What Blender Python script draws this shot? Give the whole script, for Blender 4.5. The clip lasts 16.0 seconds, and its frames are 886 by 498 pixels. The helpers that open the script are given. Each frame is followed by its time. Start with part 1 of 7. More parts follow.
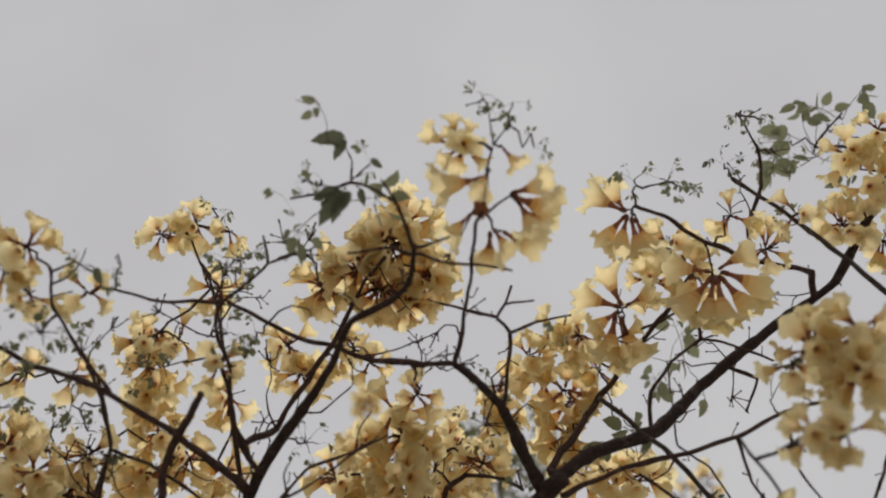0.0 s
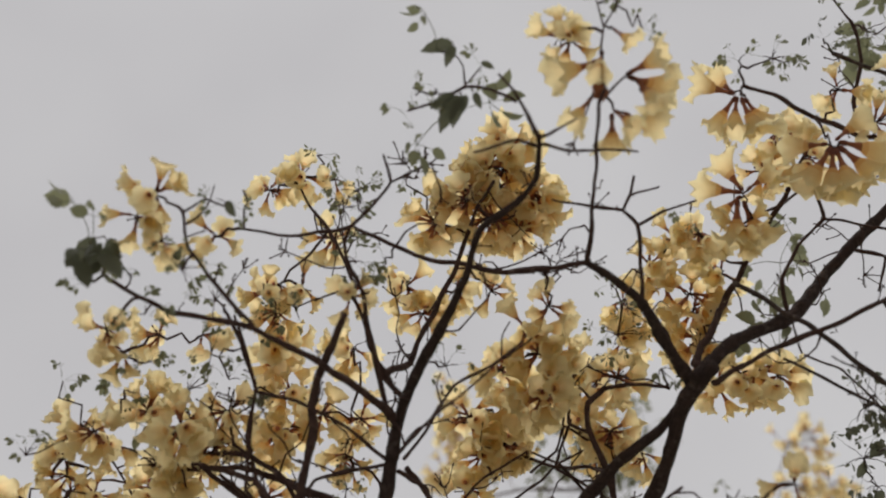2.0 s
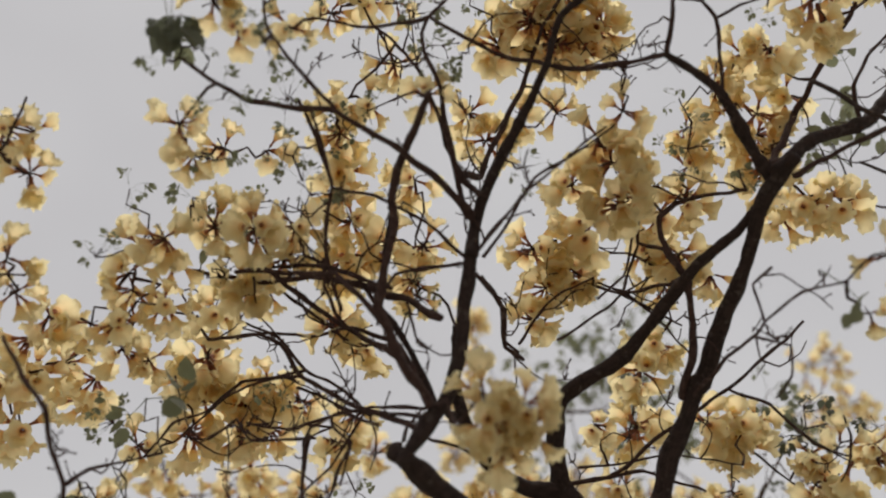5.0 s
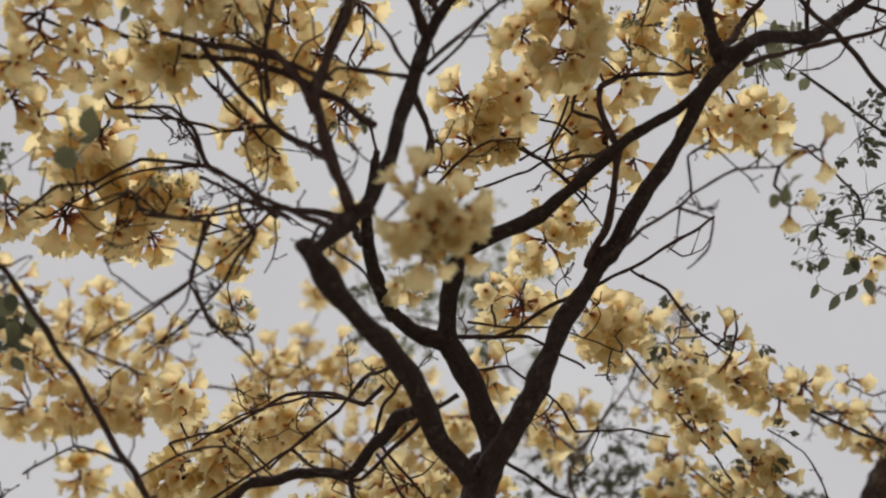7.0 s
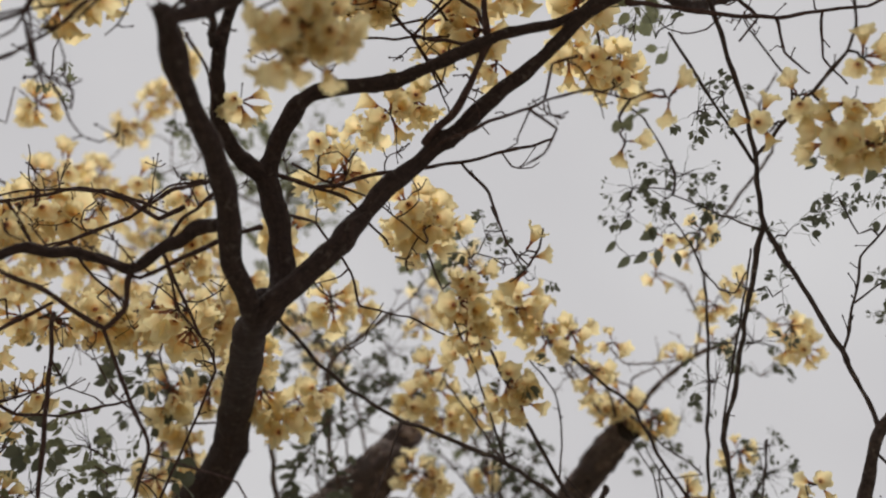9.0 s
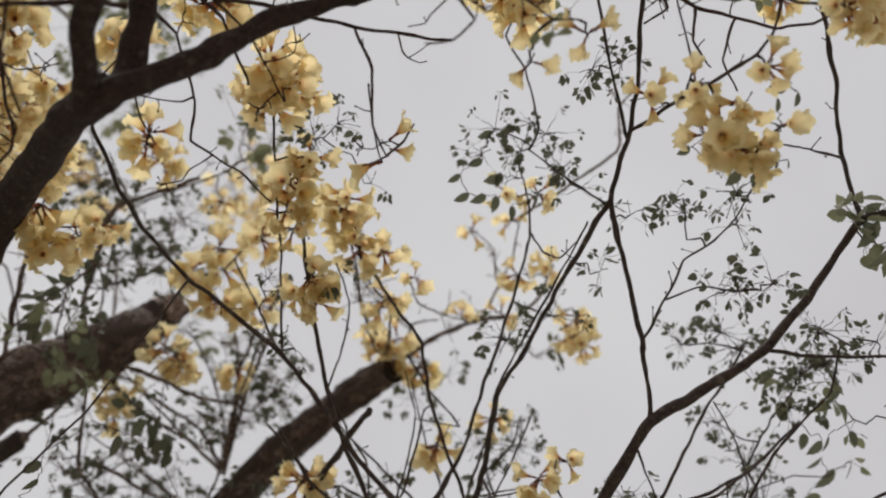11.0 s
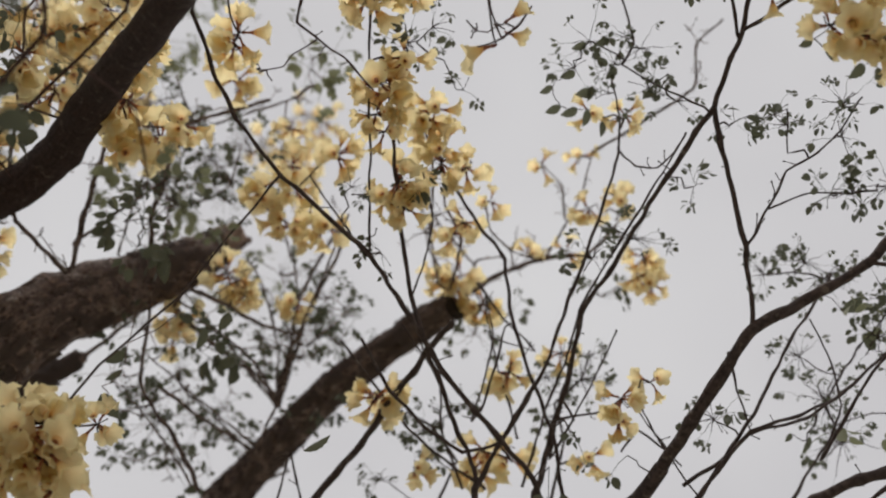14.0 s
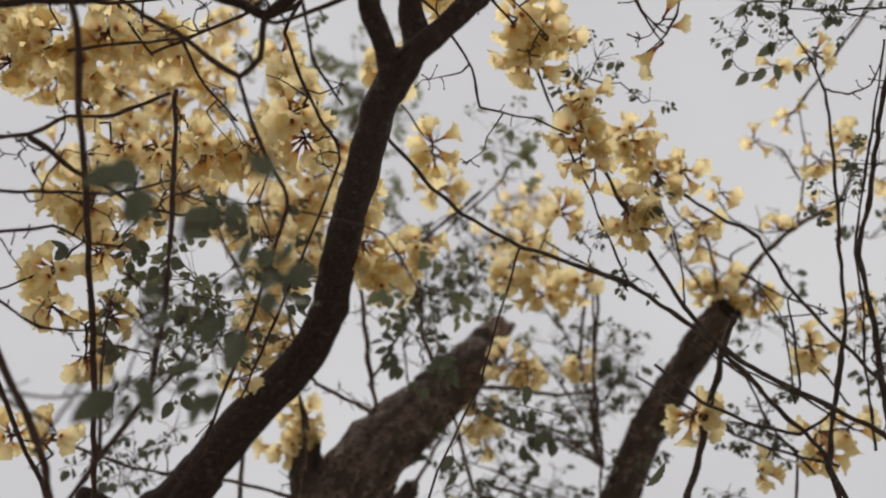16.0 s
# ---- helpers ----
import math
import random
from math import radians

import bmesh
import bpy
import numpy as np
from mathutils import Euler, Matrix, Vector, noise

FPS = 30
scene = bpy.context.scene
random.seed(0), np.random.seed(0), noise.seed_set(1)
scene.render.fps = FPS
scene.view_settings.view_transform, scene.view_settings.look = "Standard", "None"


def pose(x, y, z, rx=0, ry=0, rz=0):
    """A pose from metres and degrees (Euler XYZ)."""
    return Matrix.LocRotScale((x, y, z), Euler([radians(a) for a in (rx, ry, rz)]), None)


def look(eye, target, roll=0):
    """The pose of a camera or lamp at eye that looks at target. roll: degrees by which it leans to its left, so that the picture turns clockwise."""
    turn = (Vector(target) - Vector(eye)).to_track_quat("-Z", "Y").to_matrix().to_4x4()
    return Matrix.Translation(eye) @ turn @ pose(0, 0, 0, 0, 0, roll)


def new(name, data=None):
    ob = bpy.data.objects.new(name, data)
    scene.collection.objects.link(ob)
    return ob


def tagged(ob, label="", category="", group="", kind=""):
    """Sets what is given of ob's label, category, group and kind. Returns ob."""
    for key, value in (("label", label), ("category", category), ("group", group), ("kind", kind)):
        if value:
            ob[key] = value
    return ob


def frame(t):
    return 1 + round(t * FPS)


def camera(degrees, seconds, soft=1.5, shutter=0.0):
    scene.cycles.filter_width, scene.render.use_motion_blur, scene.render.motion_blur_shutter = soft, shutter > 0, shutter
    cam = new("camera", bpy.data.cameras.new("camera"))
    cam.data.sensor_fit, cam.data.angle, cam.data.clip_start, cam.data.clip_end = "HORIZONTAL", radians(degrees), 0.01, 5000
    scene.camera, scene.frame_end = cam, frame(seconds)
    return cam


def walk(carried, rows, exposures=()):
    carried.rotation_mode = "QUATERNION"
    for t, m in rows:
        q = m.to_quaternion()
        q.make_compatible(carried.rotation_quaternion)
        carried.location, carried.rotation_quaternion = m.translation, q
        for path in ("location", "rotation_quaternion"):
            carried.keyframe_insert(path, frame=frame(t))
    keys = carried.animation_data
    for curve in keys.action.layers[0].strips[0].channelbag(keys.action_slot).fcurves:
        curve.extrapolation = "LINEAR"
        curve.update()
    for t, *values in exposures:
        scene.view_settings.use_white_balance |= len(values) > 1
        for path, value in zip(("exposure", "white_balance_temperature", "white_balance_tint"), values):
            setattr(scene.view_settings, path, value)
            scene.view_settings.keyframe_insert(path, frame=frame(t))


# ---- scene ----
cam = camera(49.6, 16.0, 2.1)
cam.data.dof.use_dof = True
cam.data.dof.focus_distance = 2.15
cam.data.dof.aperture_fstop = 1.45
PATH = [
    (0, (0.767, 0.501, 2.026), (0.128, 1.439, 3.673), 6.5),
    (0.5, (0.699, 0.504, 2.008), (0.057, 1.44, 3.655), 5.4),
    (1, (0.636, 0.516, 1.979), (-0.012, 1.433, 3.634), 4.1),
    (1.5, (0.56, 0.547, 1.933), (-0.081, 1.437, 3.606), 2.3),
    (2, (0.505, 0.596, 1.881), (-0.15, 1.433, 3.576), 2.2),
    (2.5, (0.439, 0.615, 1.852), (-0.213, 1.438, 3.555), 1.4),
    (3, (0.393, 0.65, 1.818), (-0.262, 1.455, 3.527), 1.9),
    (3.2, (0.362, 0.655, 1.803), (-0.278, 1.462, 3.517), 1.5),
    (5.3, (0.107, 0.807, 1.674), (-0.501, 1.664, 3.376), -0.8),
    (5.5, (0.085, 0.826, 1.663), (-0.522, 1.688, 3.362), -1.0),
    (6, (0.025, 0.867, 1.632), (-0.578, 1.743, 3.326), -1.3),
    (6.5, (-0.039, 0.892, 1.629), (-0.548, 1.865, 3.301), -1.6),
    (7, (-0.107, 0.919, 1.62), (-0.485, 1.995, 3.264), -2.7),
    (7.5, (-0.161, 0.922, 1.606), (-0.381, 2.091, 3.214), -3.5),
    (8, (-0.196, 0.919, 1.583), (-0.268, 2.149, 3.159), -4.6),
    (8.2, (-0.178, 0.94, 1.559), (-0.231, 2.174, 3.131), -3.6),
    (10.3, (-0.272, 1.18, 1.502), (0.007, 2.429, 3.038), -0.2),
    (10.5, (-0.29, 1.207, 1.502), (0.067, 2.445, 3.031), -0.1),
    (11, (-0.305, 1.254, 1.495), (0.181, 2.465, 3.011), 1.3),
    (11.5, (-0.317, 1.283, 1.492), (0.245, 2.479, 2.993), 2.3),
    (12, (-0.314, 1.338, 1.463), (0.276, 2.522, 2.964), 3.6),
    (12.5, (-0.326, 1.388, 1.445), (0.27, 2.579, 2.938), 3.9),
    (13, (-0.374, 1.452, 1.427), (0.201, 2.637, 2.932), 4.2),
    (13.5, (-0.396, 1.506, 1.398), (0.151, 2.679, 2.923), 4.2),
    (14, (-0.418, 1.54, 1.362), (0.062, 2.739, 2.89), 3.3),
    (14.5, (-0.443, 1.558, 1.331), (-0.04, 2.783, 2.86), 2.5),
    (15, (-0.449, 1.568, 1.313), (-0.17, 2.818, 2.849), 1.1),
    (15.5, (-0.456, 1.556, 1.293), (-0.321, 2.78, 2.869), -0.5),
    (16, (-0.455, 1.541, 1.254), (-0.471, 2.708, 2.879), -2.0),
]
walk(cam, [(t, look(eye, target, roll)) for t, eye, target, roll in PATH],
     [(0, -0.08), (3.0, -0.02), (5.5, 0.0), (8.0, 0.08), (10.5, 0.13), (16.0, 0.14)])

# ---- light: a bright overcast sky and a weak, wide sun ----
world = bpy.data.worlds.new("sky")
scene.world = world
world.use_nodes = True
wn, wl = world.node_tree.nodes, world.node_tree.links
bg = wn["Background"]
tc = wn.new("ShaderNodeTexCoord")
cloud = wn.new("ShaderNodeTexNoise")
cloud.inputs["Scale"].default_value = 2.2
cloud.inputs["Detail"].default_value = 3.0
ramp = wn.new("ShaderNodeValToRGB")
ramp.color_ramp.elements[0].position, ramp.color_ramp.elements[1].position = 0.25, 0.8
ramp.color_ramp.elements[0].color = (0.485, 0.474, 0.492, 1)
ramp.color_ramp.elements[1].color = (0.612, 0.606, 0.614, 1)
wl.new(tc.outputs["Generated"], cloud.inputs["Vector"])
wl.new(cloud.outputs["Fac"], ramp.inputs["Fac"])
wl.new(ramp.outputs["Color"], bg.inputs["Color"])
bg.inputs["Strength"].default_value = 1.0
sun = new("sun", bpy.data.lights.new("sun", "SUN"))
sun.data.energy, sun.data.angle, sun.data.color = 2.6, radians(50), (1.0, 0.96, 0.90)
sun.matrix_world = look((0, 0, 10), (0.5, -0.9, 5.0))


# ---- materials ----
def material(name):
    m = bpy.data.materials.new(name)
    m.use_nodes = True
    nt = m.node_tree
    return m, nt, nt.nodes, nt.links, nt.nodes["Principled BSDF"]


def mix_colors(nt, fac, a, b):
    mx = nt.nodes.new("ShaderNodeMix")
    mx.data_type = "RGBA"
    nt.links.new(fac, mx.inputs["Factor"])
    for value, slot in ((a, mx.inputs[6]), (b, mx.inputs[7])):
        if isinstance(value, tuple):
            slot.default_value = (*value, 1)
        else:
            nt.links.new(value, slot)
    return mx.outputs[2]


def noise_of(nt, scale, detail=4.0, rough=0.6):
    tex = nt.nodes.new("ShaderNodeTexNoise")
    tex.inputs["Scale"].default_value = scale
    tex.inputs["Detail"].default_value = detail
    tex.inputs["Roughness"].default_value = rough
    co = nt.nodes.new("ShaderNodeTexCoord")
    nt.links.new(co.outputs["Object"], tex.inputs["Vector"])
    return tex.outputs["Fac"]


def sharpen(nt, value, low, high):
    r = nt.nodes.new("ShaderNodeMapRange")
    r.inputs["From Min"].default_value, r.inputs["From Max"].default_value = low, high
    nt.links.new(value, r.inputs["Value"])
    return r.outputs["Result"]


def bark(name, dark, light, lichen, scale, depth, furrow, holes=0.0):
    m, nt, nodes, links, bsdf = material(name)
    grain = noise_of(nt, scale * 6, 6)
    along = nodes.new("ShaderNodeAttribute")
    along.attribute_name = "along"
    fibre = nodes.new("ShaderNodeTexNoise")
    fibre.inputs["Scale"].default_value, fibre.inputs["Detail"].default_value = furrow, 5.0
    links.new(along.outputs["Vector"], fibre.inputs["Vector"])
    ply = nodes.new("ShaderNodeMath")
    ply.operation = "MULTIPLY_ADD"
    links.new(sharpen(nt, fibre.outputs["Fac"], 0.3, 0.7), ply.inputs[0])
    ply.inputs[1].default_value = 0.6
    half = nodes.new("ShaderNodeMath")
    half.operation = "MULTIPLY"
    half.inputs[1].default_value = 0.5
    links.new(grain, half.inputs[0])
    links.new(half.outputs[0], ply.inputs[2])
    patch = sharpen(nt, noise_of(nt, scale, 3), 0.35, 0.65)
    pits = sharpen(nt, noise_of(nt, scale * 3.4, 5, rough=0.7), 0.36, 0.56)
    deep = nodes.new("ShaderNodeMath")
    deep.operation = "MULTIPLY"
    links.new(ply.outputs[0], deep.inputs[0])
    links.new(pits, deep.inputs[1])
    col = mix_colors(nt, deep.outputs[0], dark, light)
    spots = sharpen(nt, noise_of(nt, scale * 2.3, 4), 0.56, 0.66)
    sp = nodes.new("ShaderNodeMath")
    sp.operation = "MULTIPLY"
    links.new(spots, sp.inputs[0])
    links.new(patch, sp.inputs[1])
    col = mix_colors(nt, sp.outputs[0], col, lichen)
    links.new(col, bsdf.inputs["Base Color"])
    bsdf.inputs["Roughness"].default_value = 0.9
    bsdf.inputs["Specular IOR Level"].default_value = 0.25
    bump = nodes.new("ShaderNodeBump")
    bump.inputs["Strength"].default_value = 0.9
    bump.inputs["Distance"].default_value = depth
    height = deep.outputs[0]
    if holes:
        cell = nodes.new("ShaderNodeTexVoronoi")
        cell.inputs["Scale"].default_value = holes
        links.new(nodes.new("ShaderNodeTexCoord").outputs["Object"], cell.inputs["Vector"])
        rim = sharpen(nt, cell.outputs["Distance"], 0.16, 0.34)
        sunk = nodes.new("ShaderNodeMath")
        sunk.operation = "MULTIPLY"
        links.new(height, sunk.inputs[0])
        links.new(rim, sunk.inputs[1])
        height = sunk.outputs[0]
        col = mix_colors(nt, rim, dark, col)
        links.new(col, bsdf.inputs["Base Color"])
    links.new(height, bump.inputs["Height"])
    links.new(bump.outputs["Normal"], bsdf.inputs["Normal"])
    return m


def petal(name, pale, deep, shine, through_light, wrinkle=0.002, rim=None):
    m, nt, nodes, links, bsdf = material(name)
    info = nodes.new("ShaderNodeObjectInfo")
    island = nodes.new("ShaderNodeNewGeometry")
    pick = nodes.new("ShaderNodeMath")
    pick.operation = "MULTIPLY_ADD"
    links.new(info.outputs["Random"], pick.inputs[0])
    pick.inputs[1].default_value = 0.4
    links.new(island.outputs["Random Per Island"], pick.inputs[2])
    half = sharpen(nt, pick.outputs[0], 0.0, 1.4)
    blot = mix_colors(nt, noise_of(nt, 60, 3), pale, deep)
    col = mix_colors(nt, half, pale, blot)
    if rim:
        # paler and thinner towards the frilled edge
        out = nodes.new("ShaderNodeAttribute")
        out.attribute_name = "rim"
        wavy = nodes.new("ShaderNodeMath")
        wavy.operation = "MULTIPLY_ADD"
        links.new(noise_of(nt, 45, 4), wavy.inputs[0])
        wavy.inputs[1].default_value = 0.5
        links.new(out.outputs["Fac"], wavy.inputs[2])
        col = mix_colors(nt, sharpen(nt, wavy.outputs[0], 0.75, 1.35), col, rim)
    links.new(col, bsdf.inputs["Base Color"])
    bsdf.inputs["Roughness"].default_value = shine
    bsdf.inputs["Specular IOR Level"].default_value = 0.2
    bump = nodes.new("ShaderNodeBump")
    bump.inputs["Strength"].default_value, bump.inputs["Distance"].default_value = 0.6, wrinkle
    links.new(noise_of(nt, 7 if wrinkle > 0.05 else 90, 3), bump.inputs["Height"])
    links.new(bump.outputs["Normal"], bsdf.inputs["Normal"])
    tr = nodes.new("ShaderNodeBsdfTranslucent")
    links.new(bump.outputs["Normal"], tr.inputs["Normal"])
    links.new(col, tr.inputs["Color"])
    both = nodes.new("ShaderNodeMixShader")
    both.inputs[0].default_value = through_light
    links.new(bsdf.outputs[0], both.inputs[1])
    links.new(tr.outputs[0], both.inputs[2])
    links.new(both.outputs[0], nodes["Material Output"].inputs["Surface"])
    return m


BARK_YOUNG = bark("bark_young", (0.029, 0.019, 0.018), (0.066, 0.042, 0.040), (0.105, 0.082, 0.076), 22, 0.003, 5)
BARK_SHOOT = bark("bark_shoot", (0.046, 0.026, 0.024), (0.105, 0.060, 0.054), (0.15, 0.105, 0.095), 22, 0.003, 5)
BARK_OLD = bark("bark_old", (0.070, 0.047, 0.041), (0.40, 0.295, 0.26), (0.52, 0.45, 0.41), 11, 0.018, 7, 42.0)
BARK_GREY = bark("bark_grey", (0.041, 0.030, 0.029), (0.108, 0.078, 0.073), (0.17, 0.14, 0.125), 18, 0.003, 5)
WOOD_TORN = bark("torn_wood", (0.20, 0.13, 0.10), (0.48, 0.36, 0.30), (0.55, 0.45, 0.38), 14, 0.006, 6)
WOOD_DARK = bark("rotten_wood", (0.018, 0.012, 0.010), (0.05, 0.034, 0.028), (0.10, 0.075, 0.06), 30, 0.008, 8)
PETAL = petal("petal_yellow", (0.86, 0.705, 0.39), (0.785, 0.535, 0.29), 0.55, 0.70, rim=(0.86, 0.785, 0.48))
MOUTH = petal("petal_amber", (0.80, 0.56, 0.27), (0.70, 0.43, 0.19), 0.55, 0.6)
THROAT = petal("petal_throat", (0.40, 0.17, 0.095), (0.28, 0.105, 0.062), 0.6, 0.35)
CALYX = petal("calyx_brown", (0.22, 0.085, 0.062), (0.13, 0.05, 0.038), 0.7, 0.15)
LEAF = petal("leaf_green", (0.215, 0.225, 0.135), (0.125, 0.135, 0.08), 0.5, 0.5)
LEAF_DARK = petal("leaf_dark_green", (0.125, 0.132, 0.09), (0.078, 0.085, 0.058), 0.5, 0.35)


# ---- builders ----
def mesh_object(name, bm, materials, parent=None, label="", kind=""):
    me = bpy.data.meshes.new(name)
    bm.to_mesh(me)
    bm.free()
    for mat in materials:
        me.materials.append(mat)
    for p in me.polygons:
        p.use_smooth = True
    ob = new(name, me)
    ob.parent = parent
    return tagged(ob, label=label, kind=kind)


def spline(points, step, most=14, stiff=0.0):
    """A run of places through the points: smooth, or with kinks at them where stiff is high."""
    p = [Vector(q) for q in points]
    p = [2 * p[0] - p[1]] + p + [2 * p[-1] - p[-2]]
    run = []
    for a, b, c, d in zip(p, p[1:], p[2:], p[3:]):
        n = max(2, min(most, int((c - b).length / step)))
        for k in range(n):
            s = k / n
            curved = 0.5 * (2 * b + (c - a) * s + (2 * a - 5 * b + 4 * c - d) * s * s + (3 * b - a - 3 * c + d) * s**3)
            run.append(curved.lerp(b.lerp(c, s), stiff))
    run.append(p[-2])
    return run


def tube(verts, faces, run, r0, r1, sides, rough=0.0, seed=0.0, wander=0.0, ridges=0.0, fibres=None):
    """Adds a tapered, slightly knotty tube along run to the lists of corners and faces."""
    first = len(verts)
    n = len(run)
    side = None
    for k, at in enumerate(run):
        ahead = (run[min(k + 1, n - 1)] - run[max(k - 1, 0)]).normalized()
        if side is None:
            side = ahead.orthogonal().normalized()
        side = (side - ahead * side.dot(ahead)).normalized()
        other = ahead.cross(side)
        s = k / (n - 1)
        r = r0 + (r1 - r0) * s
        if wander and 0 < k < n - 1:
            at = at + wander * (r + 0.004) * noise.noise_vector(at * 19 + Vector((seed, 0, 0)))
        knot = 1 + rough * noise.noise(at * 11 + Vector((seed, 3, 1)))
        if wander and r < 0.02:
            knot += 0.85 * max(0.0, noise.noise(at * 26 + Vector((7, seed, 2))) - 0.25)
        for j in range(sides):
            a = 2 * math.pi * j / sides
            way = side * math.cos(a) + other * math.sin(a)
            swell = knot + rough * 0.9 * noise.noise((at + way * r) * 34 / (1 + 30 * r) + Vector((0, seed, 5)))
            if ridges:
                along = k * (run[1] - run[0]).length
                ridge = 1 - abs(noise.noise(Vector((4.5 * math.cos(a), 4.5 * math.sin(a), along * 2.6 + seed))))
                fine = noise.noise(Vector((13 * math.cos(a), 13 * math.sin(a), along * 9 + seed)))
                swell += ridges * (ridge - 0.8) + ridges * 0.35 * fine
            verts.append(at + way * r * swell)
            if fibres is not None:
                fibres.append((max(r, 0.01) * 30 * math.cos(a), max(r, 0.01) * 30 * math.sin(a), (run[0] - at).length * 3.0 + seed))
    for k in range(n - 1):
        for j in range(sides):
            a, b = first + k * sides + j, first + k * sides + (j + 1) % sides
            faces.append((a, b, b + sides, a + sides))
    if sides < 8:
        faces.append(tuple(first + j for j in reversed(range(sides))))
        faces.append(tuple(first + (n - 1) * sides + j for j in range(sides)))
        return
    # blunt, rounded ends
    for ring, nxt, r, flip in ((0, 1, r0, True), (n - 1, n - 2, r1, False)):
        mid = sum((verts[first + ring * sides + j] for j in range(sides)), Vector()) / sides
        out = (run[ring] - run[nxt]).normalized()
        prev = first + ring * sides
        for shrink, push in ((0.8, 0.22), (0.42, 0.36)):
            here = len(verts)
            for j in range(sides):
                verts.append(mid + (verts[first + ring * sides + j] - mid) * shrink + out * r * push)
                if fibres is not None:
                    fibres.append(fibres[ring * sides + j])
            for j in range(sides):
                quad = (prev + j, prev + (j + 1) % sides, here + (j + 1) % sides, here + j)
                faces.append(quad[::-1] if flip else quad)
            prev = here
        cap = tuple(prev + j for j in range(sides))
        faces.append(cap[::-1] if flip else cap)


def mesh_from(name, verts, faces, materials, parent, label="", kind=""):
    me = bpy.data.meshes.new(name)
    me.from_pydata([tuple(v) for v in verts], [], faces)
    for mat in materials:
        me.materials.append(mat)
    me.polygons.foreach_set("use_smooth", [True] * len(me.polygons))
    me.update()
    ob = new(name, me)
    ob.parent = parent
    return tagged(ob, label=label, kind=kind)


def plate_mesh(seed, mat):
    """A torn, slightly cupped plate of bark, about 2 wide and 2 long, 1 thick."""
    rng = random.Random(seed)
    verts, faces, nx, ny = [], [], 4, 5
    for layer in (0, 1):
        for j in range(ny):
            for i in range(nx):
                x, y = 2 * i / (nx - 1) - 1, 2 * j / (ny - 1) - 1
                rag = 1 + 0.25 * noise.noise(Vector((x * 2, y * 2, seed)))
                verts.append((x * rag * (1 - 0.3 * y * y), y * (1 + 0.3 * noise.noise(Vector((x * 2, 5, seed)))), layer * (0.7 + 0.5 * noise.noise(Vector((x, y, seed + 9)))) - 0.8 * x * x))
    top = nx * ny
    for j in range(ny - 1):
        for i in range(nx - 1):
            a = top + j * nx + i
            faces.append((a, a + 1, a + 1 + nx, a + nx))
    rim = [i for i in range(nx)] + [j * nx + nx - 1 for j in range(1, ny)] + [(ny - 1) * nx + i for i in range(nx - 2, -1, -1)] + [j * nx for j in range(ny - 2, 0, -1)]
    for a, b in zip(rim, rim[1:] + rim[:1]):
        faces.append((a, b, b + top, a + top))
    me = bpy.data.meshes.new("bark_plate")
    me.from_pydata(verts, [], faces)
    me.materials.append(mat)
    return me


PLATES = [plate_mesh(s, BARK_OLD) for s in range(6)]


